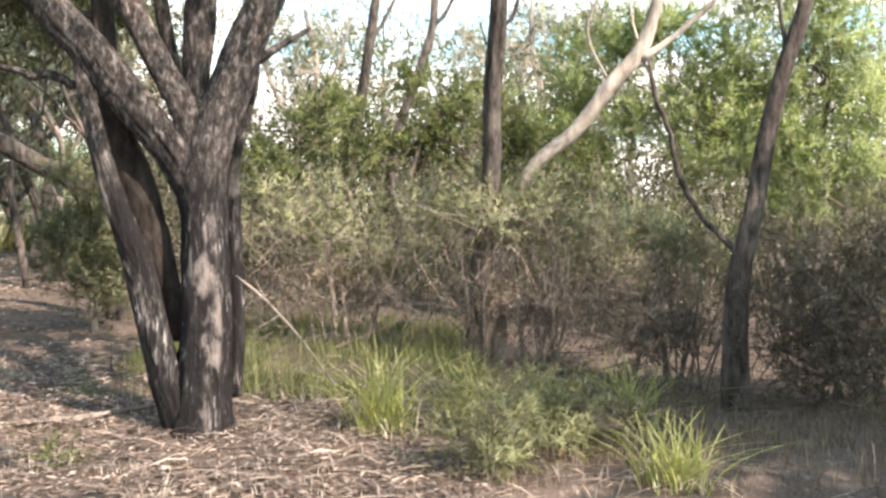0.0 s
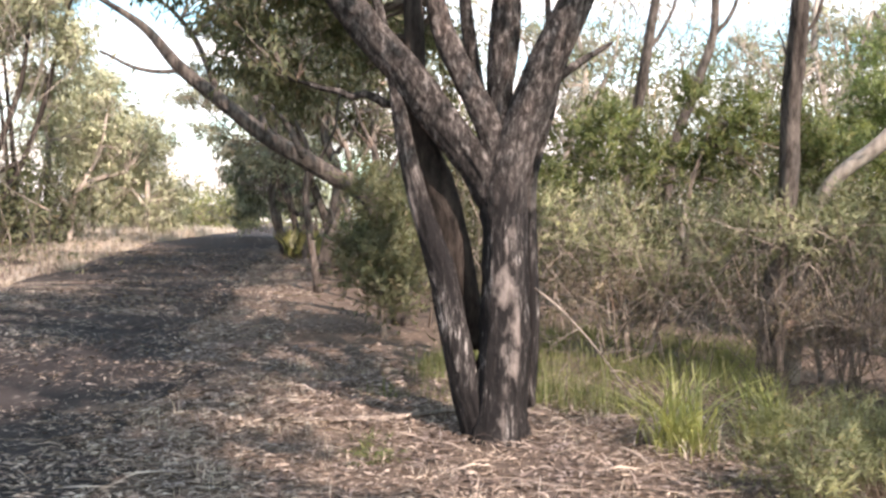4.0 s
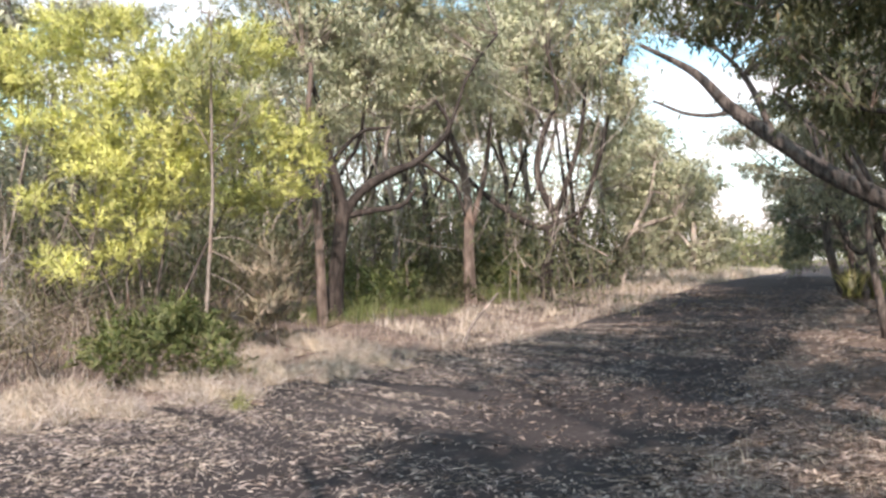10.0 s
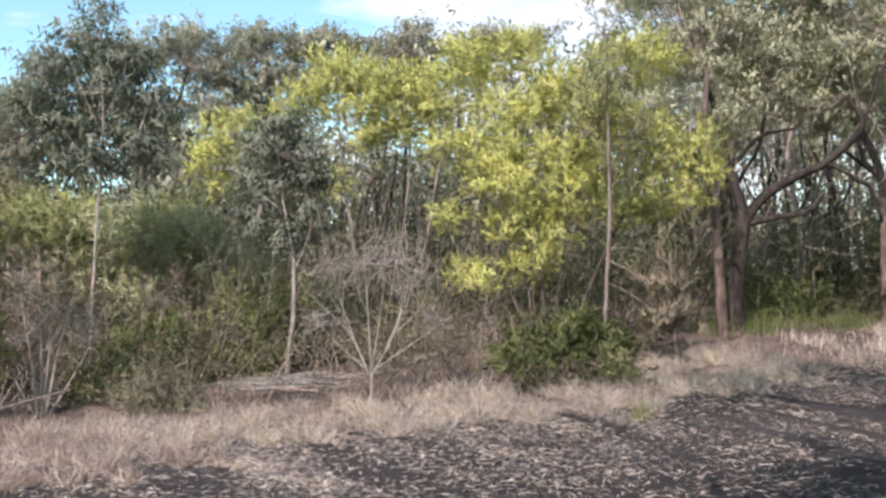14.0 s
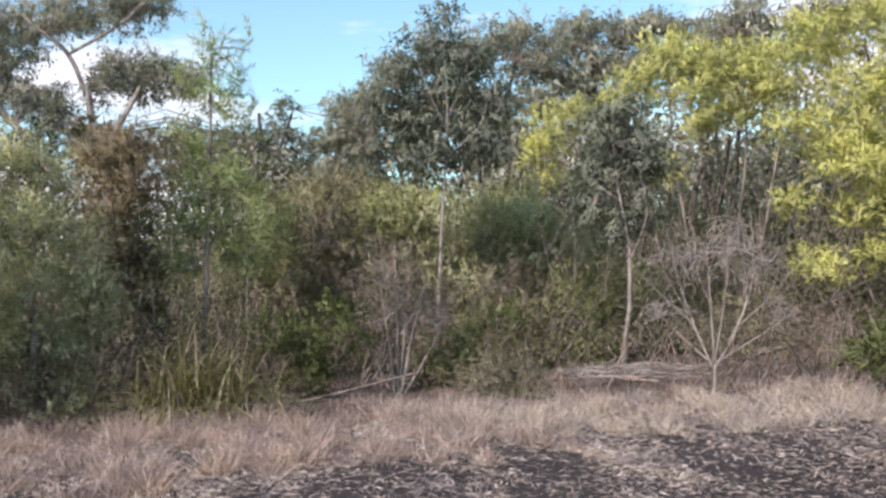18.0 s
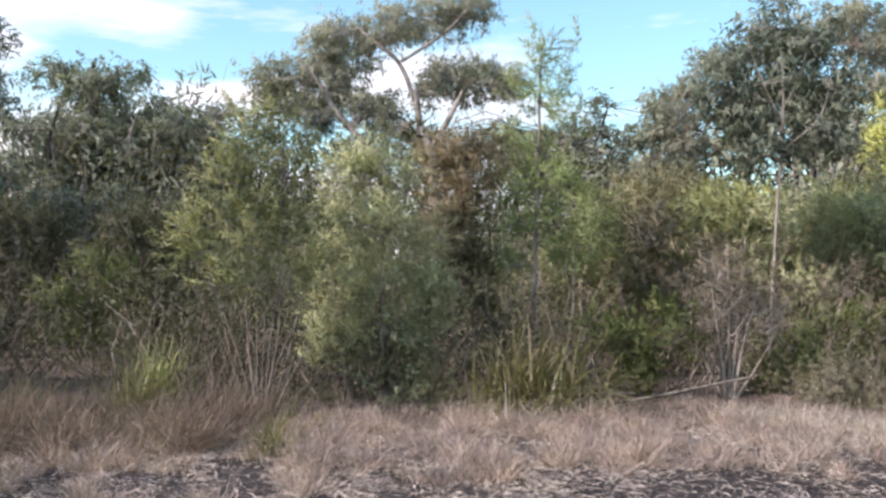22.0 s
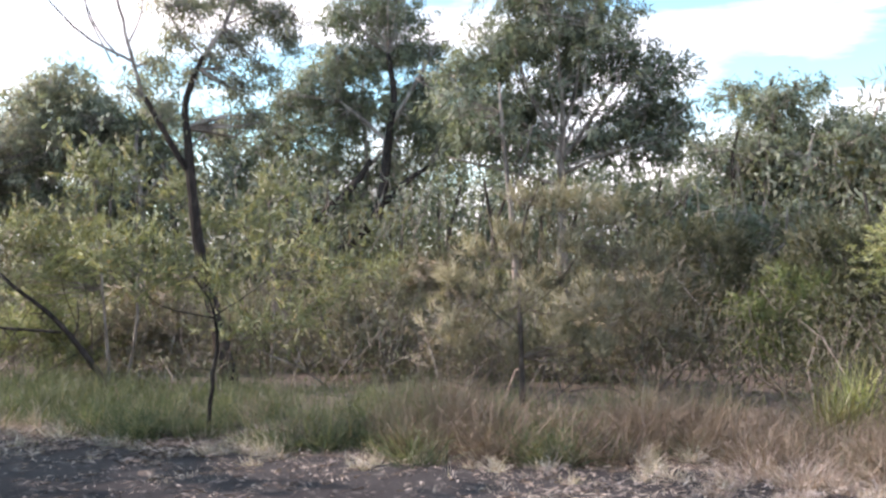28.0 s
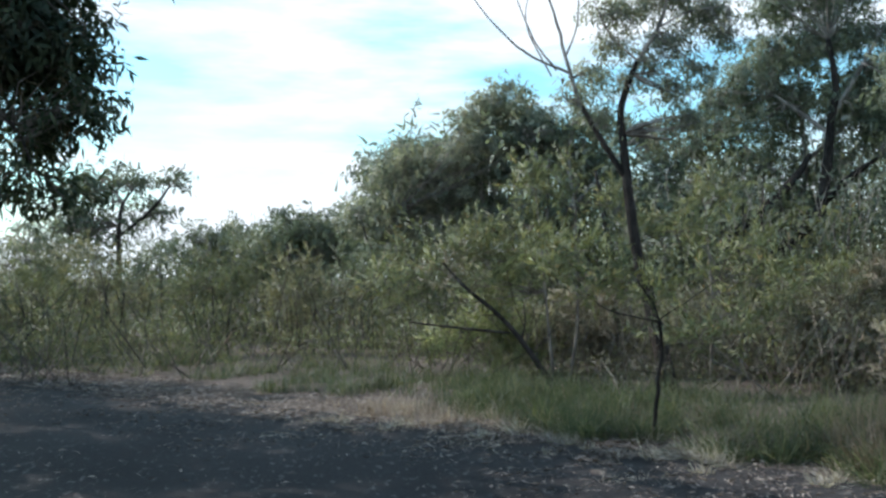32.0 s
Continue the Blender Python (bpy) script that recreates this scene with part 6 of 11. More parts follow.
p.limb((0.07, -0.03, 0, 0.006), (0.28, 0.61, 0, 0.005), (0.41, 1.25, 0, 0.003))
p.limb((-0.05, -0.03, 0, 0.006), (-0.24, 0.43, 0, 0.005), (-0.43, 1.24, 0, 0.003))
p.limb((0.09, -0.04, 0, 0.006), (0.42, 0.26, 0, 0.004), (0.68, 0.55, 0, 0.002))
p.limb((0.04, -0.03, 0, 0.006), (0.14, 1.02, 0, 0.004), (0.35, 1.54, 0, 0.003))
p.limb((-0.06, -0.04, 0, 0.005), (-0.36, 0.26, 0, 0.004), (-0.57, 0.55, 0, 0.002))
p.foliage("leaf_olive", "feather", 0.09, 0.0115, 2.4, 0.9,
          (0.03, 3.01, 0, 0.40, 0.18), (-0.19, 2.74, 0, 0.30, 0.23), (0.22, 2.63, 0, 0.27, 0.28), (-0.24, 2.34, 0, 0.30, 0.24), (0.16, 2.12, 0, 0.36, 0.25), (-0.45, 1.94, 0, 0.25, 0.29), (-0.07, 1.71, 0, 0.36, 0.25), (0.45, 1.77, 0, 0.24, 0.29), (-0.61, 1.59, 0, 0.19, 0.19), (-0.33, 1.37, 0, 0.30, 0.19), (0.34, 1.37, 0, 0.25, 0.20), (-0.68, 1.82, 0, 0.17, 0.20))

p = Plant("green_shrub", "low bright green shrub beside the sword-grass clump", "shrub", -12.18, -1.68, 95.7, "bark_twig", 70)
p.limb((0, 0.03, 0, 0.021), (-0.07, 0.47, 0, 0.011), (-0.14, 0.81, 0, 0.007))
p.foliage("leaf_green", "feather", 0.088, 0.016, 3.23, 0.6,
          (0.07, 0.54, 0, 0.41, 0.37), (-0.27, 0.74, 0, 0.34, 0.27), (0.27, 0.27, 0, 0.34, 0.27), (0.41, 0.74, 0, 0.34, 0.34))
p = Plant("dead_shrub", "leafless grey shrub with many upright stems", "shrub", -12.63, -0.49, 89.8, "bark_bone", 71)
p.limb((-0.04, -0.02, 0, 0.021), (-0.13, 0.71, 0, 0.016), (-0.25, 1.55, 0, 0.007))
p.limb((-0, -0.02, 0, 0.021), (-0.01, 0.85, 0, 0.016), (-0.04, 1.83, 0, 0.007))
p.limb((0.04, -0.02, 0, 0.021), (0.17, 0.71, 0, 0.016), (0.35, 1.41, 0, 0.007))
p.limb((-0.07, -0.02, 0, 0.016), (-0.29, 0.43, 0, 0.012), (-0.46, 0.92, 0, 0.005))
p.limb((0.07, -0.02, 0, 0.016), (0.34, 0.43, 0, 0.012), (0.59, 0.92, 0, 0.005))
p.limb((0.01, -0.02, 0, 0.016), (0.1, 0.99, 0, 0.012), (0.17, 1.9, 0, 0.005))
p.foliage("leaf_scrub", "feather", 0.077, 0.01, 0.66, 3.5,
          (-0.11, 1.41, 0, 0.56, 0.56), (0.1, 0.99, 0, 0.56, 0.56), (-0.39, 0.85, 0, 0.35, 0.42), (0.45, 0.99, 0, 0.35, 0.42))
p = Plant("dead_shrub", "rounded mound of dead grey brush in the dry grass", "shrub", -12.16, 0.77, 83.6, "bark_twig", 73)
p.limb((-0.03, -0.18, 0, 0.011), (-0.17, 0.07, 0, 0.007), (-0.36, 0.33, 0, 0.004))
p.limb((0.03, -0.18, 0, 0.011), (0.13, 0.14, 0, 0.007), (0.23, 0.41, 0, 0.004))
p.limb((0.07, -0.18, 0, 0.011), (0.36, 0.01, 0, 0.007), (0.56, 0.15, 0, 0.004))
p.foliage("leaf_wisp", "feather", 0.07, 0.008, 2.2, 2.6,
          (-0.03, 0.16, 0, 0.56, 0.27), (-0.36, 0.02, 0, 0.37, 0.21), (0.30, 0.02, 0, 0.34, 0.20), (-0.10, 0.35, 0, 0.33, 0.17))

p = Plant("dead_shrub", "leafless grey shrub with crooked pale stems", "shrub", -15.07, 0.88, 84.5, "bark_bone", 72)
p.limb((-0, 0.13, 0, 0.021), (0.1, 0.76, 0, 0.021), (0.27, 1.35, 0, 0.009))
p.limb((0.02, 0.13, 0, 0.014), (0.35, 0.59, 0, 0.014), (0.56, 1.26, 0, 0.007))
p.limb((1.25, 0.6, 0, 0.021), (0.85, 0.76, 0, 0.014), (0.35, 0.97, 0, 0.009))
p.foliage("leaf_scrub", "feather", 0.088, 0.012, 0.76, 1.2,
          (0.19, 1.26, 0, 0.51, 0.51), (0.52, 0.85, 0, 0.51, 0.43))
p = Plant("heath_shrub", "dull green heath shrub of fine leaves", "shrub", -15.09, -1.64, 94.4, "bark_twig", 80, group="heath shrubs")
p.limb((-0.08, -0.23, 0, 0.021), (-0.13, 1.18, 0, 0.014), (-0.09, 1.64, 0, 0.009))
p.limb((0.08, -0.23, 0, 0.021), (0.17, 1.18, 0, 0.014), (0.17, 1.64, 0, 0.009))
p.foliage("leaf_scrub", "feather", 0.11, 0.017, 1.99, 0.5,
          (-0, 1.64, 0, 0.68, 0.77), (-0.34, 1.1, 0, 0.54, 0.46), (0.34, 1.02, 0, 0.54, 0.46))
p = Plant("heath_shrub", "dull green heath shrub of fine leaves", "shrub", -15.64, -0.71, 90.7, "bark_twig", 81, group="heath shrubs")
p.limb((-0.09, -0.3, 0, 0.022), (-0.13, 1.56, 0, 0.015), (-0.08, 1.98, 0, 0.009))
p.limb((0.09, -0.3, 0, 0.022), (0.18, 1.56, 0, 0.015), (0.18, 1.98, 0, 0.009))
p.foliage("leaf_olive", "feather", 0.11, 0.017, 1.99, 0.5,
          (0, 1.98, 0, 0.7, 0.7), (-0.35, 1.49, 0, 0.56, 0.42), (0.35, 1.42, 0, 0.56, 0.42))
p = Plant("heath_shrub", "dull green heath shrub of fine leaves", "shrub", -15.61, 0.42, 86.4, "bark_twig", 82, group="heath shrubs")
p.limb((-0.09, -0.31, 0, 0.022), (-0.13, 1.34, 0, 0.015), (-0.08, 1.87, 0, 0.009))
p.limb((0.09, -0.31, 0, 0.022), (0.18, 1.34, 0, 0.015), (0.18, 1.87, 0, 0.009))
# silver leaves here and on the next two shrubs lighten the sapling's shadow by colour
p.foliage("leaf_silver", "feather", 0.11, 0.017, 1.99, 0.5,
          (0.01, 1.87, 0, 0.79, 0.88), (-0.39, 1.26, 0, 0.63, 0.53), (0.39, 1.17, 0, 0.63, 0.53))
p = Plant("heath_shrub", "dull green heath shrub of fine leaves", "shrub", -16.00, 1.52, 82.4, "bark_twig", 83, group="heath shrubs")
p.limb((-0.09, -0.4, 0, 0.022), (-0.13, 1.12, 0, 0.016), (-0.08, 1.66, 0, 0.01))
p.limb((0.09, -0.4, 0, 0.022), (0.18, 1.12, 0, 0.016), (0.19, 1.66, 0, 0.01))
p.foliage("leaf_silver", "feather", 0.11, 0.017, 1.99, 0.5,
          (0.01, 1.66, 0, 0.82, 0.91), (-0.39, 1.03, 0, 0.65, 0.55), (0.4, 0.94, 0, 0.65, 0.55))
p = Plant("heath_shrub", "dull green heath shrub of fine leaves", "shrub", -16.35, 2.47, 79.2, "bark_twig", 84, group="heath shrubs")
p.limb((-0.09, -0.52, 0, 0.023), (-0.13, 0.75, 0, 0.016), (-0.08, 1.3, 0, 0.01))
p.limb((0.09, -0.52, 0, 0.023), (0.18, 0.76, 0, 0.016), (0.19, 1.3, 0, 0.01))
p.foliage("leaf_silver", "feather", 0.11, 0.017, 1.99, 0.5,
          (0.01, 1.3, 0, 0.75, 0.94), (-0.35, 0.66, 0, 0.6, 0.56), (0.36, 0.58, 0, 0.6, 0.56))
p = Plant("heath_shrub", "dull green heath shrub of fine leaves", "shrub", -14.09, 0.64, 85.1, "bark_twig", 85, group="heath shrubs")
p.limb((-0.08, -0.11, 0, 0.019), (-0.12, 0.23, 0, 0.013), (-0.08, 0.51, 0, 0.008))
p.limb((0.08, -0.11, 0, 0.019), (0.16, 0.23, 0, 0.013), (0.16, 0.51, 0, 0.008))
p.foliage("leaf_green", "feather", 0.11, 0.017, 1.99, 0.5,
          (0, 0.51, 0, 0.71, 0.48), (-0.35, 0.18, 0, 0.57, 0.29), (0.35, 0.14, 0, 0.57, 0.29))
p = Plant("heath_shrub", "dull green heath shrub of fine leaves", "shrub", -14.94, 1.87, 80.5, "bark_twig", 86, group="heath shrubs")
p.limb((-0.08, -0.26, 0, 0.021), (-0.12, 0.26, 0, 0.014), (-0.08, 0.66, 0, 0.009))
p.limb((0.08, -0.25, 0, 0.021), (0.17, 0.26, 0, 0.014), (0.17, 0.66, 0, 0.009))
p.foliage("leaf_olive", "feather", 0.11, 0.017, 1.99, 0.5,
          (0, 0.66, 0, 0.85, 0.68), (-0.41, 0.18, 0, 0.68, 0.41), (0.41, 0.13, 0, 0.68, 0.41))
p = Plant("heath_shrub", "dull green heath shrub of fine leaves", "shrub", -16.63, -0.16, 88.7, "bark_twig", 87, group="heath shrubs")
p.limb((-0.09, -0.44, 0, 0.023), (-0.13, 2.14, 0, 0.016), (-0.09, 2.36, 0, 0.01))
p.limb((0.09, -0.44, 0, 0.023), (0.19, 2.14, 0, 0.016), (0.19, 2.36, 0, 0.01))
p.foliage("leaf_wattle", "feather", 0.11, 0.017, 1.99, 0.5,
          (0.01, 2.36, 0, 0.56, 0.38), (-0.28, 2.1, 0, 0.45, 0.23), (0.29, 2.06, 0, 0.45, 0.23))
p = Plant("heath_shrub", "dull green heath shrub of fine leaves", "shrub", -15.29, 2.69, 77.6, "bark_twig", 88, group="heath shrubs")
p.limb((-0.08, -0.36, 0, 0.022), (-0.12, 0.21, 0, 0.015), (-0.08, 0.57, 0, 0.009))
p.limb((0.08, -0.36, 0, 0.022), (0.17, 0.22, 0, 0.015), (0.17, 0.58, 0, 0.009))
p.foliage("leaf_green", "feather", 0.11, 0.017, 1.99, 0.5,
          (0.01, 0.57, 0, 0.53, 0.62), (-0.24, 0.15, 0, 0.42, 0.37), (0.25, 0.1, 0, 0.42, 0.37))
p = Plant("heath_shrub", "dull green heath shrub of fine leaves", "shrub", -15.52, -2.37, 97.1, "bark_twig", 89, group="heath shrubs")
p.limb((-0.09, -0.28, 0, 0.022), (-0.13, 1.08, 0, 0.015), (-0.09, 1.55, 0, 0.009))
p.limb((0.09, -0.28, 0, 0.022), (0.17, 1.08, 0, 0.015), (0.17, 1.55, 0, 0.009))
p.foliage("leaf_olive", "feather", 0.11, 0.017, 1.99, 0.5,
          (-0, 1.55, 0, 0.53, 0.79), (-0.26, 1, 0, 0.42, 0.48), (0.26, 0.92, 0, 0.42, 0.48))
p = Plant("heath_shrub", "dull green heath shrub of fine leaves", "shrub", -16.06, 3.74, 74.5, "bark_twig", 90, group="heath shrubs")
p.limb((-0.09, -0.59, 0, 0.023), (-0.12, 0.08, 0, 0.016), (-0.08, 0.57, 0, 0.01))
p.limb((0.08, -0.59, 0, 0.023), (0.17, 0.09, 0, 0.016), (0.18, 0.57, 0, 0.01))
p.foliage("leaf_olive", "feather", 0.11, 0.017, 1.99, 0.5,
          (0.01, 0.57, 0, 0.84, 0.84), (-0.38, -0, 0, 0.68, 0.51), (0.38, -0.06, 0, 0.68, 0.51))
p = Plant("heath_shrub", "dull green heath shrub of fine leaves", "shrub", -14.74, 4.58, 70.1, "bark_twig", 91, group="heath shrubs")
p.limb((-0.08, -0.44, 0, 0.022), (-0.11, -0.01, 0, 0.015), (-0.07, 0.29, 0, 0.009))
p.limb((0.08, -0.44, 0, 0.022), (0.15, 0, 0, 0.015), (0.16, 0.29, 0, 0.009))
p.foliage("leaf_tea", "feather", 0.11, 0.017, 1.99, 0.5,
          (0.01, 0.29, 0, 0.79, 0.53), (-0.34, -0.06, 0, 0.63, 0.32), (0.34, -0.09, 0, 0.63, 0.32))
p = Plant("heath_shrub", "dull green heath shrub of fine leaves", "shrub", -17.53, 1.43, 83.4, "bark_twig", 92, group="heath shrubs")
p.limb((-0.1, -0.63, 0, 0.025), (-0.14, 2.02, 0, 0.018), (-0.09, 2.32, 0, 0.011))
p.limb((0.1, -0.63, 0, 0.025), (0.21, 2.02, 0, 0.018), (0.21, 2.32, 0, 0.011))
p.foliage("leaf_olive", "feather", 0.11, 0.017, 1.99, 0.5,
          (0.01, 2.32, 0, 0.8, 0.5), (-0.38, 1.98, 0, 0.64, 0.3), (0.4, 1.92, 0, 0.64, 0.3))
p = Plant("heath_shrub", "dull green heath shrub of fine leaves", "shrub", -17.61, -1.43, 93.1, "bark_twig", 93, group="heath shrubs")
p.limb((-0.1, -0.55, 0, 0.025), (-0.15, 2.33, 0, 0.018), (-0.1, 2.63, 0, 0.011))
p.limb((0.1, -0.55, 0, 0.025), (0.2, 2.33, 0, 0.018), (0.2, 2.63, 0, 0.011))
p.foliage("leaf_tea", "feather", 0.11, 0.017, 1.99, 0.5,
          (0, 2.63, 0, 0.8, 0.5), (-0.4, 2.28, 0, 0.64, 0.3), (0.4, 2.23, 0, 0.64, 0.3))
p = Plant("gum_tree", "tall open gum with clustered crowns against the sky", "tree", -26.56, -8.11, 106.0, "bark_pale", 95)
p.limb((0.16, 2.34, 0, 0.135), (-0.16, 4.4, 0, 0.12), (-0.48, 5.35, 0, 0.105), (-0.64, 6.46, 0, 0.075))
p.limb((-0.24, 4.72, 0, 0.09), (0.31, 5.67, 0, 0.075), (0.78, 6.63, 0, 0.045))
p.limb((-0.64, 6.14, 0, 0.06), (-1.12, 7.24, 0, 0.06), (-1.91, 7.87, 0, 0.045), (-2.22, 8.18, 0, 0.03))
p.limb((-1.26, 3.6, 0, 0.12), (-1.89, 4.7, 0, 0.105), (-2.84, 5.8, 0, 0.075), (-3.62, 7.05, 0, 0.045))
p.limb((-1.04, 7.25, 0, 0.045), (0.14, 8.06, 0, 0.045), (0.78, 8.71, 0, 0.03))
p.foliage("leaf_gum", "gum", 0.14, 0.04, 3.6, 0.4,
          (-2.96, 8.02, 0, 1.00, 0.70), (-2.08, 7.68, 0, 1.10, 0.61), (-1.14, 8.33, 0, 1.32, 0.82), (0.37, 8.69, 0, 1.18, 0.72), (1.20, 8.86, 0, 0.64, 0.51), (-3.43, 7.22, 0, 0.93, 0.70), (-4.85, 6.73, 0, 0.92, 0.70), (-4.02, 6.39, 0, 0.92, 0.70), (-2.95, 6.56, 0, 0.82, 0.82), (-1.83, 5.93, 0, 0.93, 0.70), (-1.35, 5.46, 0, 0.82, 0.51), (0.22, 6.94, 0, 0.93, 0.70), (1.18, 6.75, 0, 0.93, 0.91), (2.01, 6.44, 0, 0.64, 0.82), (-0.22, 6.42, 0, 0.64, 0.61), (-3.42, 5.79, 0, 0.92, 0.82))

p = Plant("gum_tree", "far gum tree with small flat-topped clusters", "tree", -32.32, -4.90, 97.6, "bark_grey", 96)
p.limb((0, 2.27, 0, 0.095), (-0.09, 4.52, 0, 0.081), (-0.19, 6.4, 0, 0.054))
p.limb((-0.09, 4.15, 0, 0.068), (0.56, 5.45, 0, 0.054), (0.93, 6.58, 0, 0.023))
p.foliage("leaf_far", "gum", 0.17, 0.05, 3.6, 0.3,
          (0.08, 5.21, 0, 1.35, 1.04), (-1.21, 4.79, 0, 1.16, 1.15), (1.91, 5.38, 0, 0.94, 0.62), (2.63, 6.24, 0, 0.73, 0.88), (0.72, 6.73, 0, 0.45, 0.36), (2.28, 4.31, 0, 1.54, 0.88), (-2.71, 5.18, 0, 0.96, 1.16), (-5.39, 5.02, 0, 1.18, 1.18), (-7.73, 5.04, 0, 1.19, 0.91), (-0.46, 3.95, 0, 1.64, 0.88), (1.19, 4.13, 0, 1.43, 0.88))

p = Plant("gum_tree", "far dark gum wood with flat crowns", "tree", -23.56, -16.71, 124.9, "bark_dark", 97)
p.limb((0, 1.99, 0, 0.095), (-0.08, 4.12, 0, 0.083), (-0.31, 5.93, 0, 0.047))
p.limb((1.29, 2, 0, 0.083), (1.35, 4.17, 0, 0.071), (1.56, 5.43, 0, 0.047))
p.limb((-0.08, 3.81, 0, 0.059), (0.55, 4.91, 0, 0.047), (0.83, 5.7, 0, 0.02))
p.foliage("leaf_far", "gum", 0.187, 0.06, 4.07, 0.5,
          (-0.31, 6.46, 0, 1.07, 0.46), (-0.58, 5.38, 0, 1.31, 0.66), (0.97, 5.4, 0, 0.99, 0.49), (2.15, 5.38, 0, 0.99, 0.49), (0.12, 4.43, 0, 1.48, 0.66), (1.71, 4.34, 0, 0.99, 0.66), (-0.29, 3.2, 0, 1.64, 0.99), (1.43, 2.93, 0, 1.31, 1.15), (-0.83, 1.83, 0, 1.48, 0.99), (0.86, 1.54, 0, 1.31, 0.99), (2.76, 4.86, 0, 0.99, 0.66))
p = Plant("gum_tree", "large gum with a broad rounded crown and pale inner limbs", "tree", -14.83, -16.25, 137.2, "bark_twig", 100)
p.limb((0.01, 0.62, 0, 0.103), (-0.03, 2.32, 0, 0.096), (-0.04, 3.72, 0, 0.089), (-0.12, 4.27, 0, 0.081))
p.limb((-0.09, 4.09, 0, 0.067), (-0.32, 4.75, 0, 0.059), (-0.7, 5.46, 0, 0.044), (-1.08, 6.54, 0, 0.03))
p.limb((-0.05, 4.09, 0, 0.067), (-0.02, 5.13, 0, 0.059), (-0.15, 6.59, 0, 0.037))
p.limb((-0.02, 4.09, 0, 0.059), (0.46, 4.78, 0, 0.044), (1.23, 5.93, 0, 0.03))
p.limb((-0, 3.79, 0, 0.044), (0.9, 4.19, 0, 0.037), (2.12, 4.61, 0, 0.022))
p.limb((-0.12, 4.27, 0, 0.052), (-1.17, 5.08, 0, 0.037), (-2.35, 5.38, 0, 0.026), (-3.29, 5.94, 0, 0.015))
p.limb((-0.06, 3.54, 0, 0.044), (-1.26, 3.86, 0, 0.033), (-2.56, 4.17, 0, 0.018))
p.limb((-0.08, 4.52, 0, 0.044), (0.21, 5.39, 0, 0.037), (0.36, 6.5, 0, 0.022))
p.bark = "bark_pale"
p.limb((-0.04, 3.63, 0, 0.050), (-0.16, 4.72, 0, 0.035), (-0.91, 5.76, 0, 0.020), (-1.27, 6.46, 0, 0.010))
p.limb((-0.03, 4.24, 0, 0.045), (0.77, 4.88, 0, 0.030), (1.48, 5.90, 0, 0.014))
p.limb((-0.05, 4.24, 0, 0.040), (0.40, 5.35, 0, 0.026), (0.49, 6.70, 0, 0.012))
p.limb((-0.24, 4.45, 0, 0.036), (-1.23, 4.78, 0, 0.024), (-2.02, 5.22, 0, 0.012))
p.limb((0.07, 3.97, 0, 0.034), (1.02, 4.28, 0, 0.022), (2.12, 4.50, 0, 0.010))
p.limb((-0.13, 4.96, 0, 0.030), (-0.32, 5.80, 0, 0.020), (-0.10, 6.78, 0, 0.010))
p.limb((0.40, 5.23, 0, 0.022), (1.11, 6.00, 0, 0.014), (1.34, 6.63, 0, 0.008))
p.foliage("leaf_far", "gum", 0.15, 0.046, 4.4, 0.4,
          (-0.11, 6.90, 0, 1.57, 0.73), (-1.39, 6.57, 0, 1.19, 0.72), (0.98, 6.49, 0, 1.22, 0.73), (1.97, 5.81, 0, 0.81, 0.69), (2.48, 4.97, 0, 0.57, 0.62), (1.49, 5.04, 0, 0.98, 0.66), (-2.18, 5.92, 0, 0.90, 0.64), (-2.44, 5.20, 0, 0.71, 0.54), (-1.59, 5.24, 0, 0.95, 0.64), (-0.08, 5.69, 0, 1.21, 0.65), (0.47, 7.80, 0, 1.34, 0.68), (-0.83, 7.70, 0, 1.20, 0.67), (-0.65, 4.69, 0, 0.79, 0.48), (2.00, 4.33, 0, 0.74, 0.44), (0.78, 4.44, 0, 0.85, 0.49), (-1.80, 4.52, 0, 0.78, 0.48))

p = Plant("pale_gum", "white-stemmed gum behind wispy scrub", "tree", -12.76, -15.41, 140.0, "bark_twig", 101)
p.limb((0.04, 0.7, 0, 0.06), (-0.03, 2.22, 0, 0.054), (-0.14, 3.31, 0, 0.047), (-0.26, 4.4, 0, 0.04), (-0.33, 5.38, 0, 0.02))
p.limb((-0.11, 3.09, 0, 0.027), (0.18, 3.87, 0, 0.027), (0.33, 4.54, 0, 0.013))
p.foliage("leaf_far", "gum", 0.156, 0.051, 2.22, 0.5,
          (-0.42, 4.39, 0, 0.67, 0.56), (-1.06, 4.79, 0, 0.78, 0.56), (0.13, 3.98, 0, 0.56, 0.45))
p = Plant("gum_tree", "dark gum tree in the shaded wood", "tree", -19.20, -14.31, 125.8, "bark_pale", 110, group="dark gums")
p.limb((0, 0.6, 0, 0.078), (0.05, 1.95, 0, 0.068), (-0.1, 2.49, 0, 0.049), (0.02, 3.3, 0, 0.026))
p.limb((-0.02, 1.95, 0, 0.037), (0.44, 2.36, 0, 0.037), (0.5, 3.17, 0, 0.015))
p.foliage("leaf_far", "gum", 0.172, 0.055, 2.59, 0.5,
          (-0.03, 2.49, 0, 1.08, 0.74), (0.63, 2.97, 0, 0.67, 0.4), (-0.71, 2.88, 0, 0.67, 0.47), (-0.01, 1.55, 0, 1.08, 0.67))
p = Plant("gum_tree", "dark gum tree in the shaded wood", "tree", -20.95, -13.50, 121.8, "bark_dark", 111, group="dark gums")
p.limb((0, 0.6, 0, 0.081), (0.05, 2, 0, 0.071), (-0.09, 2.28, 0, 0.051), (0.03, 3.12, 0, 0.027))
p.limb((-0.02, 2, 0, 0.039), (0.46, 2.15, 0, 0.039), (0.52, 2.98, 0, 0.016))
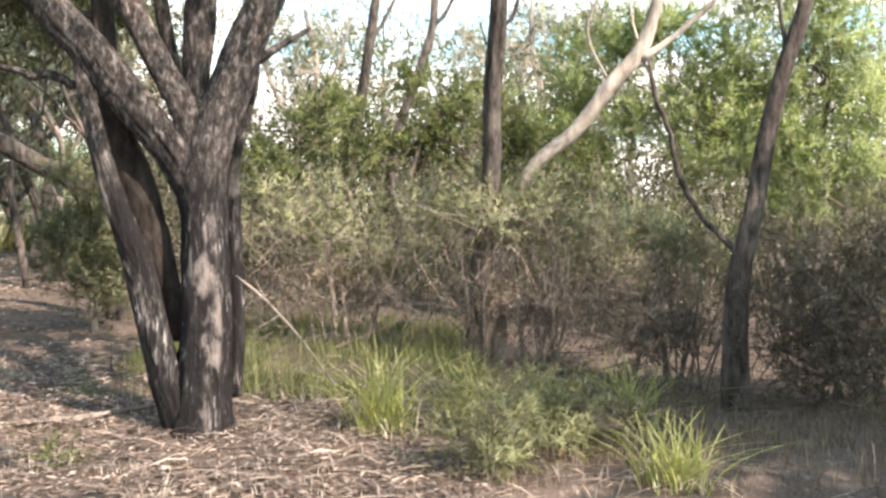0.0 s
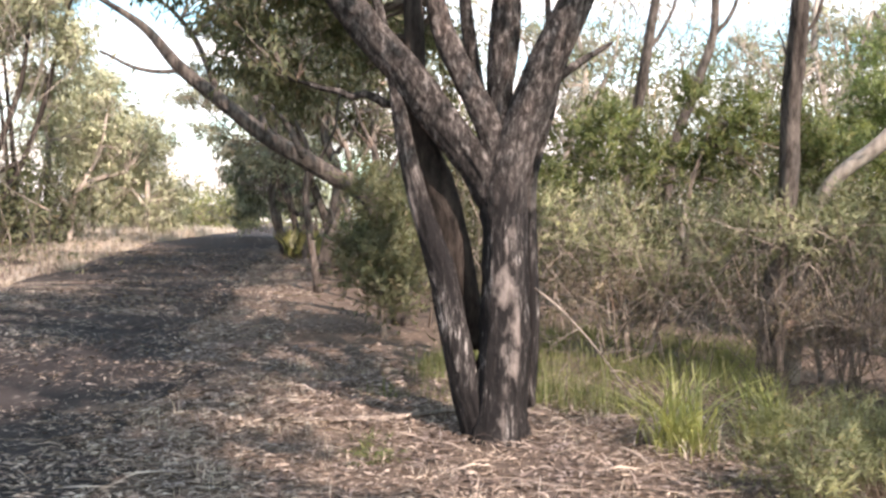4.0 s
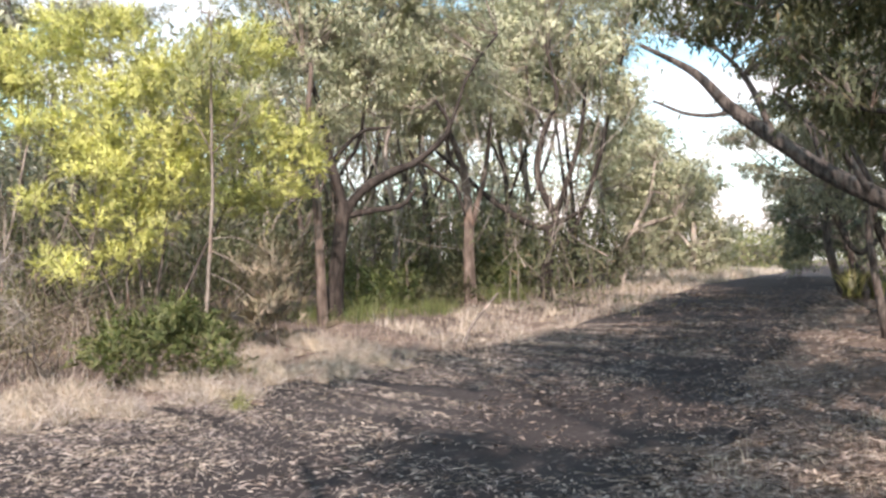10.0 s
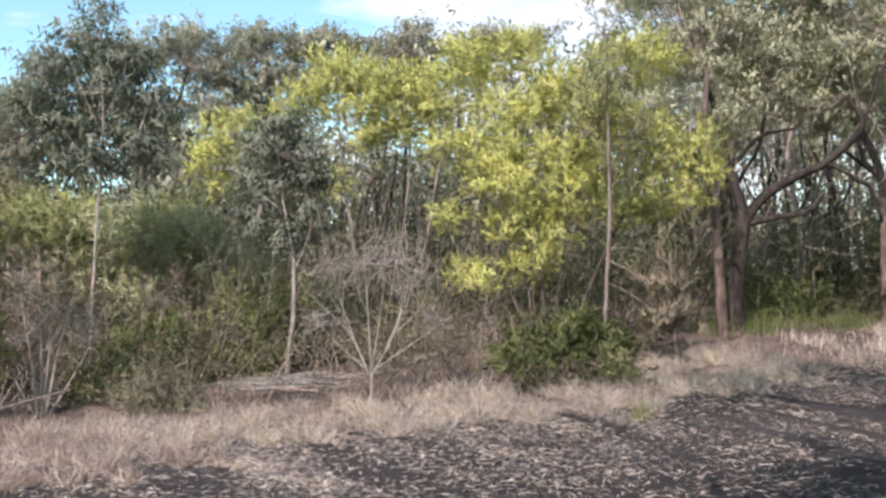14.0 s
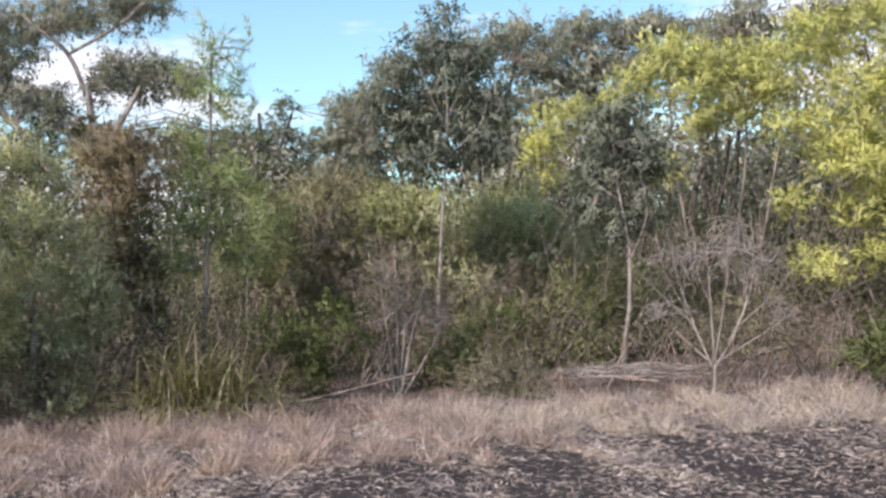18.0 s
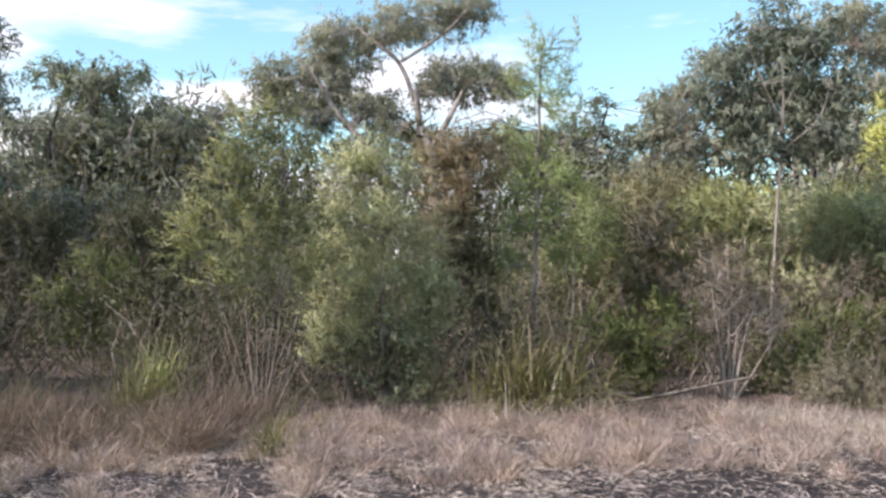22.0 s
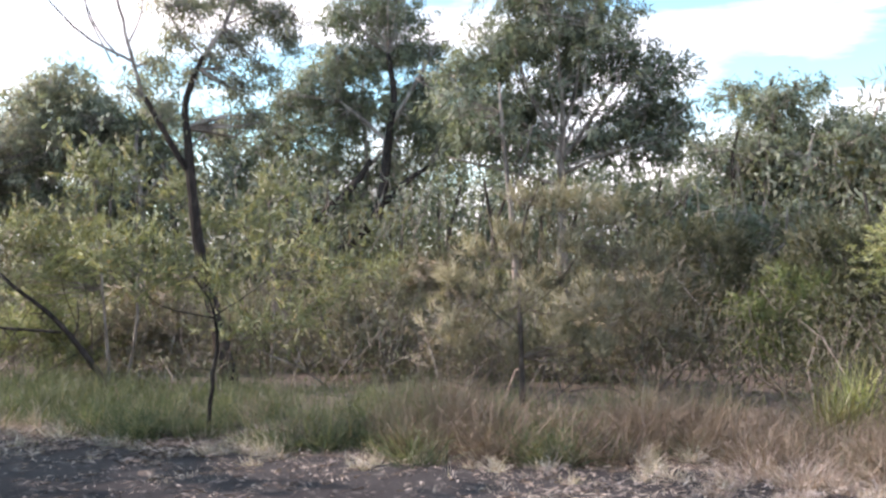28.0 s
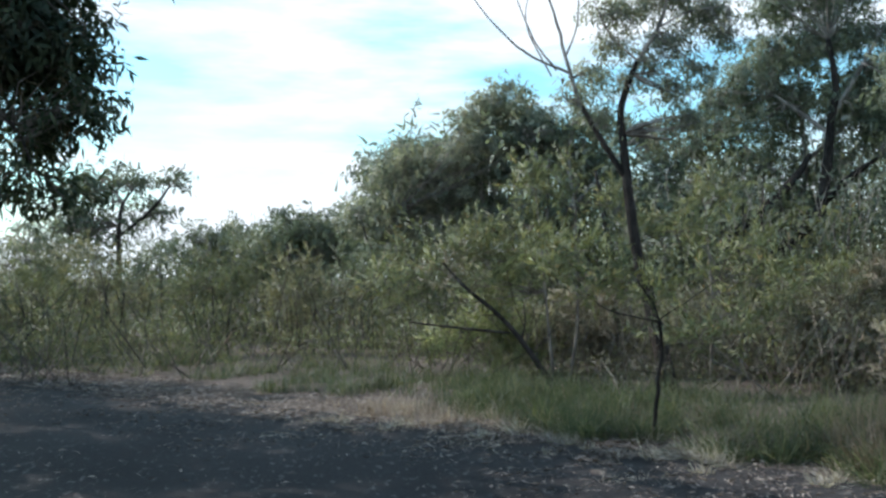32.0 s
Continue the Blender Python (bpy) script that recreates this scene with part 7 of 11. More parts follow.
p.foliage("leaf_far", "gum", 0.172, 0.055, 2.59, 0.5,
          (-0.02, 2.28, 0, 1.13, 0.77), (0.66, 2.78, 0, 0.7, 0.42), (-0.73, 2.69, 0, 0.7, 0.49), (-0.01, 1.3, 0, 1.13, 0.7))
p = Plant("gum_tree", "dark gum tree in the shaded wood", "tree", -17.61, -14.75, 129.2, "bark_pale", 112, group="dark gums")
p.limb((0.01, 0.62, 0, 0.074), (0.04, 1.91, 0, 0.065), (-0.09, 2.17, 0, 0.046), (0.02, 2.94, 0, 0.024))
p.limb((-0.02, 1.91, 0, 0.035), (0.43, 2.05, 0, 0.035), (0.48, 2.82, 0, 0.015))
p.foliage("leaf_far", "gum", 0.172, 0.055, 2.59, 0.5,
          (-0.03, 2.17, 0, 1.03, 0.71), (0.61, 2.63, 0, 0.65, 0.39), (-0.68, 2.54, 0, 0.65, 0.45), (-0.01, 1.26, 0, 1.03, 0.65))
p = Plant("gum_tree", "dark gum tree in the shaded wood", "tree", -18.52, -16.76, 131.5, "bark_dark", 113, group="dark gums")
p.limb((0.01, 0.52, 0, 0.081), (0.05, 1.92, 0, 0.071), (-0.12, 3.05, 0, 0.051), (0.01, 3.89, 0, 0.027))
p.limb((-0.02, 1.92, 0, 0.039), (0.45, 2.92, 0, 0.039), (0.5, 3.76, 0, 0.016))
p.foliage("leaf_far", "gum", 0.172, 0.055, 2.59, 0.5,
          (-0.05, 3.05, 0, 1.13, 0.77), (0.65, 3.56, 0, 0.7, 0.42), (-0.76, 3.45, 0, 0.7, 0.49), (-0.03, 2.06, 0, 1.13, 0.7))
p = Plant("gum_tree", "dark gum tree in the shaded wood", "tree", -24.13, -14.01, 119.2, "bark_pale", 114, group="dark gums")
p.limb((0.01, 0.51, 0, 0.091), (0.06, 2.07, 0, 0.08), (-0.13, 3.8, 0, 0.057), (0.01, 4.74, 0, 0.032))
p.limb((-0.02, 2.07, 0, 0.045), (0.49, 3.64, 0, 0.045), (0.55, 4.58, 0, 0.019))
p.foliage("leaf_far", "gum", 0.172, 0.055, 2.59, 0.5,
          (-0.05, 3.8, 0, 1.27, 0.87), (0.71, 4.35, 0, 0.79, 0.48), (-0.83, 4.26, 0, 0.79, 0.55), (-0.03, 2.7, 0, 1.27, 0.79))
p = Plant("gum_tree", "dark gum tree in the shaded wood", "tree", -22.07, -17.16, 127.2, "bark_dark", 115, group="dark gums")
p.limb((0.01, 0.42, 0, 0.091), (0.06, 2.01, 0, 0.08), (-0.15, 4.54, 0, 0.057), (-0.01, 5.5, 0, 0.032))
p.limb((-0.02, 2.01, 0, 0.045), (0.49, 4.4, 0, 0.045), (0.55, 5.35, 0, 0.019))
p.foliage("leaf_far", "gum", 0.172, 0.055, 2.59, 0.5,
          (-0.07, 4.54, 0, 1.27, 0.87), (0.71, 5.11, 0, 0.79, 0.48), (-0.87, 5.01, 0, 0.79, 0.55), (-0.05, 3.43, 0, 1.27, 0.79))
p = Plant("gum_tree", "dark gum tree in the shaded wood", "tree", -23.16, -15.61, 123.2, "bark_pale", 116, group="dark gums")
p.limb((0.01, 0.47, 0, 0.091), (0.06, 2.04, 0, 0.08), (-0.14, 4.41, 0, 0.057), (-0, 5.36, 0, 0.032))
p.limb((-0.02, 2.04, 0, 0.045), (0.49, 4.26, 0, 0.045), (0.55, 5.21, 0, 0.019))
p.foliage("leaf_far", "gum", 0.172, 0.055, 2.59, 0.5,
          (-0.06, 4.41, 0, 1.27, 0.87), (0.71, 4.97, 0, 0.79, 0.48), (-0.86, 4.88, 0, 0.79, 0.55), (-0.04, 3.3, 0, 1.27, 0.79))
p = Plant("gum_tree", "dark gum tree in the shaded wood", "tree", -24.26, -17.55, 125.2, "bark_dark", 117, group="dark gums")
p.limb((0.01, 0.36, 0, 0.098), (0.06, 2.06, 0, 0.086), (-0.19, 6.32, 0, 0.061), (-0.04, 7.34, 0, 0.035))
p.limb((-0.02, 2.06, 0, 0.049), (0.49, 6.15, 0, 0.049), (0.56, 7.18, 0, 0.021))
p.foliage("leaf_far", "gum", 0.172, 0.055, 2.59, 0.5,
          (-0.1, 6.32, 0, 1.36, 0.94), (0.73, 6.92, 0, 0.85, 0.51), (-0.96, 6.82, 0, 0.85, 0.6), (-0.08, 5.12, 0, 1.36, 0.85))
p = Plant("gum_tree", "dark gum tree in the shaded wood", "tree", -26.58, -15.78, 119.8, "bark_pale", 118, group="dark gums")
p.limb((0.01, 0.39, 0, 0.101), (0.06, 2.13, 0, 0.089), (-0.17, 5.44, 0, 0.063), (-0.01, 6.49, 0, 0.036))
p.limb((-0.02, 2.12, 0, 0.051), (0.53, 5.26, 0, 0.051), (0.59, 6.31, 0, 0.022))
p.foliage("leaf_far", "gum", 0.172, 0.055, 2.59, 0.5,
          (-0.08, 5.44, 0, 1.41, 0.97), (0.77, 6.05, 0, 0.88, 0.53), (-0.95, 5.97, 0, 0.88, 0.62), (-0.06, 4.22, 0, 1.41, 0.88))
p = Plant("crooked_gum", "gum tree with black curving lower limbs and pale upper limbs", "tree", -12.68, -22.74, 150.6, "bark_dark", 121)
p.limb((-0.07, 0.49, 0, 0.153), (0.07, 1.8, 0, 0.139), (0.57, 2.39, 0, 0.139), (1.22, 3.12, 0, 0.139), (1.4, 3.99, 0, 0.125), (1.54, 5.3, 0, 0.098), (1.65, 6.18, 0, 0.084), (1.49, 7.35, 0, 0.056))
p.limb((1.29, 3.33, 0, 0.098), (2, 4.02, 0, 0.084), (2.57, 4.42, 0, 0.042))
p.limb((-1.03, 2.38, 0, 0.098), (-0.01, 3.26, 0, 0.111), (0.71, 3.99, 0, 0.098), (1.07, 4.57, 0, 0.056))
p.bark = "bark_pale"
p.limb((1.57, 5.45, 0, 0.056), (2.14, 6.46, 0, 0.056), (2.7, 7.48, 0, 0.028))
p.limb((1.54, 5.01, 0, 0.056), (0.84, 5.6, 0, 0.056), (0.26, 6.05, 0, 0.028))
p.foliage("leaf_far", "gum", 0.14, 0.042, 3.4, 0.4,
          (0.54, 8.25, 0, 1.13, 0.68), (1.70, 8.37, 0, 0.98, 0.68), (2.42, 7.48, 0, 0.80, 0.68), (0.26, 7.07, 0, 0.80, 0.68), (1.27, 7.21, 0, 0.95, 0.68), (-0.32, 6.49, 0, 0.82, 0.63), (2.57, 6.46, 0, 0.80, 0.63), (-0.90, 6.06, 0, 0.82, 0.58), (0.56, 5.89, 0, 0.98, 0.63), (2.00, 5.74, 0, 0.97, 0.63), (-0.02, 5.28, 0, 0.98, 0.58), (2.86, 5.26, 0, 0.80, 0.58), (1.41, 8.97, 0, 1.06, 0.68))

p = Plant("twin_gum", "tall thin gum with bare upper branches and a dark trunk", "tree", -5.82, -13.00, 155.8, "bark_dark", 122)
p.limb((-0.02, 0.07, 0, 0.110), (-0.24, 0.97, 0, 0.095), (-0.47, 1.91, 0, 0.075), (-0.58, 2.71, 0, 0.068), (-0.64, 3.33, 0, 0.056), (-0.68, 3.79, 0, 0.046), (-0.58, 4.17, 0, 0.040), (-0.46, 4.47, 0, 0.034))
p.limb((-0.58, 2.87, 0, 0.050), (-0.79, 3.18, 0, 0.042), (-1.20, 3.89, 0, 0.034))
p.bark = "bark_pale"
p.limb((-0.47, 4.44, 0, 0.034), (-0.29, 4.73, 0, 0.030), (-0.16, 4.95, 0, 0.026), (0.01, 5.44, 0, 0.018), (0.38, 5.94, 0, 0.010))
p.limb((-1.20, 3.85, 0, 0.032), (-1.39, 4.44, 0, 0.026), (-1.54, 5.07, 0, 0.018), (-1.74, 5.71, 0, 0.010))
p.limb((-1.37, 4.36, 0, 0.020), (-1.90, 4.62, 0, 0.017), (-2.29, 4.96, 0, 0.013), (-2.69, 5.46, 0, 0.008), (-2.94, 5.96, 0, 0.006))
p.limb((-1.55, 4.41, 0, 0.014), (-1.86, 4.85, 0, 0.012), (-2.09, 5.42, 0, 0.007), (-2.21, 5.83, 0, 0.005))
p.limb((-1.43, 4.56, 0, 0.014), (-1.26, 5.05, 0, 0.011), (-1.23, 5.76, 0, 0.006))
p.limb((-1.62, 4.33, 0, 0.012), (-1.97, 5.10, 0, 0.008), (-1.82, 5.88, 0, 0.005))
p.limb((-0.44, 4.48, 0, 0.016), (-0.82, 4.87, 0, 0.012), (-1.04, 5.35, 0, 0.007))
p.limb((-0.18, 4.93, 0, 0.016), (0.26, 5.12, 0, 0.012), (0.74, 5.16, 0, 0.007))
p.foliage("leaf_gum", "gum", 0.105, 0.026, 2.8, 0.5,
          (-0.66, 5.17, 0, 0.54, 0.29), (-0.06, 5.37, 0, 0.61, 0.34), (0.45, 5.10, 0, 0.45, 0.34), (0.70, 4.82, 0, 0.27, 0.28), (0.01, 4.75, 0, 0.38, 0.23), (-0.78, 4.68, 0, 0.32, 0.21), (0.30, 4.43, 0, 0.34, 0.24), (-1.08, 4.27, 0, 0.37, 0.23), (-0.59, 4.17, 0, 0.31, 0.21), (0.07, 4.06, 0, 0.36, 0.26), (-0.08, 3.57, 0, 0.36, 0.24), (-0.97, 3.68, 0, 0.28, 0.20), (-0.29, 4.46, 0, 0.26, 0.20), (0.29, 3.64, 0, 0.27, 0.23), (-1.35, 4.01, 0, 0.25, 0.17), (-0.06, 5.98, 0, 0.84, 0.42), (-0.96, 5.81, 0, 0.46, 0.27))

p = Plant("gum_tree", "grey-green gum tree behind the black-limbed one", "tree", -14.97, -24.87, 148.8, "bark_pale", 129)
p.limb((0, 0.7, 0, 0.095), (-0.1, 2.66, 0, 0.083), (0.13, 4.63, 0, 0.071), (-0.05, 6.61, 0, 0.047), (0.1, 8.1, 0, 0.02))
p.limb((-0.03, 3.81, 0, 0.059), (-1.34, 5.1, 0, 0.047), (-2, 5.91, 0, 0.02))
p.limb((0.05, 4.63, 0, 0.059), (1.27, 5.81, 0, 0.047), (1.93, 6.65, 0, 0.02))
p.foliage("leaf_far", "gum", 0.156, 0.051, 2.78, 0.5,
          (-0.72, 7.58, 0, 1.15, 0.74), (0.76, 7.95, 0, 1.15, 0.74), (-1.35, 6.25, 0, 0.99, 0.74), (0.11, 6.28, 0, 1.15, 0.82), (1.59, 6.65, 0, 1.15, 0.82), (-2.32, 5.74, 0, 0.99, 0.74), (-0.85, 4.78, 0, 1.15, 0.74), (0.95, 4.65, 0, 1.31, 0.74), (-3.28, 5.07, 0, 1.15, 0.74), (2.6, 5.34, 0, 1.31, 0.82), (-2.62, 3.94, 0, 1.31, 0.82), (-0.35, 3.31, 0, 1.48, 0.82))
p = Plant("gum_tree", "hazy grey-green gum tree behind the tall thin one", "tree", -8.77, -25.55, 161.4, "bark_pale", 139)
p.limb((0, 0.75, 0, 0.088), (0.04, 2.79, 0, 0.077), (-0.19, 4.54, 0, 0.055), (-0.07, 5.71, 0, 0.03))
p.limb((-0.01, 3.52, 0, 0.055), (1.07, 4.74, 0, 0.043), (1.79, 5.52, 0, 0.018))
p.limb((-0.07, 3.81, 0, 0.055), (-1.02, 4.79, 0, 0.043), (-1.44, 5.35, 0, 0.018))
p.foliage("leaf_far", "gum", 0.156, 0.051, 2.78, 0.5,
          (-1.03, 5.37, 0, 0.99, 0.61), (0.35, 5.74, 0, 0.99, 0.61), (1.79, 5.22, 0, 0.92, 0.61), (0.65, 4.43, 0, 1.07, 0.69), (-1.42, 4.2, 0, 1.07, 0.69), (2.39, 4.35, 0, 0.92, 0.69), (-0.31, 3.37, 0, 1.22, 0.76), (1.53, 3.27, 0, 1.22, 0.76), (-2.07, 3.17, 0, 1.22, 0.76))
p = Plant("gum_tree", "gum trees fading along the far side of the road", "tree", -6.67, -27.23, 166.6, "bark_pale", 123)
p.limb((0, 0.66, 0, 0.105), (0.06, 2.53, 0, 0.09), (-0.2, 4.41, 0, 0.075), (-0.67, 5.64, 0, 0.045))
p.limb((-0.03, 3.16, 0, 0.075), (-0.96, 4.07, 0, 0.06), (-2.02, 4.67, 0, 0.03))
p.limb((2.18, 0.98, 0, 0.105), (2.62, 4, 0, 0.09), (2.77, 5.45, 0, 0.06))
p.limb((0.03, 3.47, 0, 0.06), (0.88, 5.07, 0, 0.06), (1.33, 6.19, 0, 0.03))
p.foliage("leaf_far", "gum", 0.164, 0.051, 3.33, 0.5,
          (0.24, 6.23, 0, 0.87, 0.63), (-2.33, 4.97, 0, 0.95, 0.55), (-0.97, 5.16, 0, 1.11, 0.63), (-2.9, 3.56, 0, 1.11, 0.48), (-1.26, 3.91, 0, 1.43, 0.71), (1.18, 5.71, 0, 0.95, 0.79), (1.98, 5.1, 0, 1.11, 0.79), (0.26, 4.73, 0, 1.27, 0.79), (2.77, 4.97, 0, 0.95, 0.79), (-0.03, 3.16, 0, 1.43, 0.79))
p = Plant("acacia_shrub", "yellow-green acacia with a thin dark stem at the verge", "shrub", -4.05, -9.54, 157.0, "bark_dark", 124)
p.limb((-0.01, -0.04, 0, 0.022), (0.02, 0.49, 0, 0.02), (0.06, 0.93, 0, 0.018), (0.01, 1.26, 0, 0.012), (-0.16, 1.53, 0, 0.009))
p.limb((0.02, 1.15, 0, 0.009), (-0.43, 1.25, 0, 0.007), (-0.7, 1.47, 0, 0.006))
p.limb((0.06, 0.9, 0, 0.006), (0.18, 0.93, 0, 0.004), (0.26, 0.94, 0, 0.003))
p.limb((0.02, 1.15, 0, 0.007), (0.34, 1.37, 0, 0.006), (0.56, 1.53, 0, 0.004))
p.limb((0.02, 0.66, 0, 0.006), (-0.15, 0.68, 0, 0.004), (-0.26, 0.71, 0, 0.003))
p.foliage("leaf_moss", "feather", 0.1, 0.017, 2.6, 0.5,
          (-0.71, 1.79, 0, 0.28, 0.16), (-0.37, 1.57, 0, 0.28, 0.16), (-0.05, 1.45, 0, 0.28, 0.15), (0.29, 0.99, 0, 0.33, 0.12), (-0.64, 1.47, 0, 0.23, 0.16), (0.72, 1.14, 0, 0.33, 0.14), (1.05, 1.47, 0, 0.38, 0.14), (0.51, 1.58, 0, 0.23, 0.12), (-0.82, 1.63, 0, 0.22, 0.13), (-1.04, 1.79, 0, 0.22, 0.12), (0.88, 1.81, 0, 0.27, 0.12))

p = Plant("acacia_shrub", "olive acacia scrub touched with orange new growth", "shrub", -4.78, -14.89, 162.6, "bark_twig", 125)
p.limb((0, -0.28, 0, 0.028), (-0.1, 0.91, 0, 0.021), (-0.29, 2.86, 0, 0.009))
p.limb((0.17, -0.28, 0, 0.028), (0.33, 0.91, 0, 0.021), (0.31, 2.7, 0, 0.009))
p.limb((2.23, -0.29, 0, 0.028), (2.31, 0.92, 0, 0.021), (2.21, 2.65, 0, 0.009))
p.foliage("leaf_moss", "feather", 0.12, 0.018, 2.6, 0.6,
          (-0.04, 2.87, 0, 0.39, 0.20), (-0.46, 3.01, 0, 0.31, 0.17), (2.31, 2.80, 0, 0.40, 0.21), (-1.19, 2.15, 0, 0.39, 0.20), (-0.52, 2.25, 0, 0.31, 0.20), (-1.45, 1.91, 0, 0.44, 0.24), (-0.87, 1.83, 0, 0.42, 0.24), (-1.86, 1.66, 0, 0.34, 0.24), (0.82, 2.62, 0, 0.38, 0.21), (1.86, 2.29, 0, 0.43, 0.24), (-0.36, 1.58, 0, 0.51, 0.25), (-1.11, 1.41, 0, 0.42, 0.22), (1.34, 2.12, 0, 0.43, 0.22), (3.45, 1.09, 0, 0.61, 0.26), (3.99, 1.45, 0, 0.53, 0.25), (0.30, 3.13, 0, 0.29, 0.17), (-2.51, 1.40, 0, 0.42, 0.22))

p = Plant("leaning_dead_limb", "dark dead limb leaning out of the scrub", "shrub", -4.48, -13.94, 162.6, "bark_dark", 126)
p.limb((0.04, 0.12, 0, 0.046), (-0.44, 0.63, 0, 0.039), (-0.79, 1.03, 0, 0.032), (-1.26, 1.42, 0, 0.025), (-1.58, 1.77, 0, 0.013))
p.limb((-0.63, 0.78, 0, 0.019), (-1.25, 0.83, 0, 0.019), (-2.06, 0.93, 0, 0.011))
p.limb((-0.48, 0.63, 0, 0.013), (-0.42, 0.95, 0, 0.008), (-0.44, 1.19, 0, 0.006))
p.limb((-0.79, 1.03, 0, 0.013), (-1.02, 1.03, 0, 0.008))
p.foliage("leaf_scrub", "feather", 0.11, 0.016, 0.76, 0.6,
          (-1.42, 1.57, 0, 0.48, 0.32))
p = Plant("sheoak_shrub", "wispy olive-brown she-oak shrub with a thin stem and dead lower branches", "shrub", -7.04, -8.54, 138.8, "bark_grey", 127)
p.limb((0, -0.04, 0, 0.045), (0.01, 0.4, 0, 0.036), (-0.02, 1.27, 0, 0.024), (0.01, 2.06, 0, 0.014), (0.17, 2.51, 0, 0.008))
p.limb((-0.02, 0.43, 0, 0.008), (-0.42, 0.39, 0, 0.006), (-0.92, 0.5, 0, 0.004))
p.limb((0.01, 0.13, 0, 0.011), (0.38, 0.34, 0, 0.009), (0.74, 0.68, 0, 0.006))
p.limb((0.48, 0.37, 0, 0.008), (0.89, 0.42, 0, 0.006), (1.19, 0.27, 0, 0.004))
p.limb((-0.01, 1.16, 0, 0.008), (0.38, 1.5, 0, 0.006), (0.64, 1.89, 0, 0.005))
p.limb((-0.01, 0.94, 0, 0.008), (-0.42, 1.32, 0, 0.006), (-0.59, 1.78, 0, 0.005))
p.foliage("leaf_wisp", "needle", 0.12, 0.008, 1.7, 0.9,
          (0.47, 2.23, 0, 0.47, 0.23), (-0.03, 2.30, 0, 0.30, 0.19), (1.00, 2.09, 0, 0.36, 0.20), (-0.24, 1.78, 0, 0.41, 0.24), (0.32, 1.73, 0, 0.53, 0.29), (1.00, 1.68, 0, 0.36, 0.25), (-0.51, 1.38, 0, 0.35, 0.24), (0.05, 1.26, 0, 0.53, 0.29), (0.72, 1.21, 0, 0.48, 0.24), (1.25, 1.35, 0, 0.31, 0.20), (-0.33, 0.86, 0, 0.41, 0.24), (0.34, 0.82, 0, 0.47, 0.24), (0.80, 0.76, 0, 0.30, 0.20), (-0.77, 0.99, 0, 0.29, 0.24), (1.36, 1.75, 0, 0.25, 0.19))

p = Plant("small_shrub", "small pale green shrub in the long grass", "shrub", -11.21, -8.24, 125.3, "bark_twig", 128)
p.limb((-0.02, -0.05, 0, 0.018), (-0.04, 0.54, 0, 0.013), (-0.09, 0.99, 0, 0.008))
p.limb((0.01, -0.05, 0, 0.013), (0.1, 0.54, 0, 0.008), (0.17, 0.84, 0, 0.006))
p.foliage("leaf_green", "feather", 0.08, 0.014, 2.6, 0.6,
          (-0.09, 0.93, 0, 0.40, 0.32), (-0.32, 1.16, 0, 0.27, 0.20), (0.22, 1.32, 0, 0.27, 0.23), (-0.10, 1.47, 0, 0.20, 0.17), (-0.47, 1.00, 0, 0.17, 0.17), (-0.01, 0.55, 0, 0.30, 0.23))

p = Plant("heath_shrub", "fine dull heath scrub under the gum trees", "shrub", -10.53, -9.92, 131.9, "bark_twig", 130, group="heath shrubs")
p.limb((-0.06, -0.05, 0, 0.013), (-0.11, 0.96, 0, 0.011), (-0.08, 1.64, 0, 0.006))
p.limb((0.06, -0.05, 0, 0.013), (0.13, 0.97, 0, 0.011), (0.1, 1.64, 0, 0.006))
p.foliage("leaf_scrub", "feather", 0.121, 0.019, 2.28, 0.8,
          (-0, 1.22, 0, 0.63, 0.52), (-0.3, 0.7, 0, 0.55, 0.49), (0.34, 0.63, 0, 0.55, 0.49))
p = Plant("heath_shrub", "fine dull heath scrub under the gum trees", "shrub", -10.71, -11.18, 135.1, "bark_twig", 131, group="heath shrubs")
p.limb((-0.07, -0.2, 0, 0.014), (-0.12, 0.75, 0, 0.012), (-0.09, 1.39, 0, 0.007))
p.limb((0.07, -0.19, 0, 0.014), (0.15, 0.76, 0, 0.012), (0.11, 1.39, 0, 0.007))
p.foliage("leaf_wisp", "feather", 0.121, 0.019, 2.28, 0.8,
          (-0, 0.99, 0, 0.68, 0.48), (-0.33, 0.51, 0, 0.6, 0.45), (0.37, 0.45, 0, 0.6, 0.45))
p = Plant("heath_shrub", "fine dull heath scrub under the gum trees", "shrub", -10.50, -12.07, 138.1, "bark_twig", 132, group="heath shrubs")
p.limb((-0.07, -0.28, 0, 0.015), (-0.13, 0.72, 0, 0.012), (-0.09, 1.38, 0, 0.007))
p.limb((0.07, -0.27, 0, 0.015), (0.15, 0.72, 0, 0.012), (0.11, 1.38, 0, 0.007))
p.foliage("leaf_wisp", "feather", 0.121, 0.019, 2.28, 0.8,
          (-0.01, 0.97, 0, 0.7, 0.5), (-0.35, 0.46, 0, 0.62, 0.47), (0.39, 0.39, 0, 0.62, 0.47))
p = Plant("heath_shrub", "fine dull heath scrub under the gum trees", "shrub", -8.71, -11.61, 142.4, "bark_twig", 133, group="heath shrubs")
p.limb((-0.06, -0.11, 0, 0.013), (-0.11, 0.6, 0, 0.011), (-0.09, 1.07, 0, 0.006))
p.limb((0.06, -0.11, 0, 0.013), (0.14, 0.6, 0, 0.011), (0.1, 1.08, 0, 0.006))
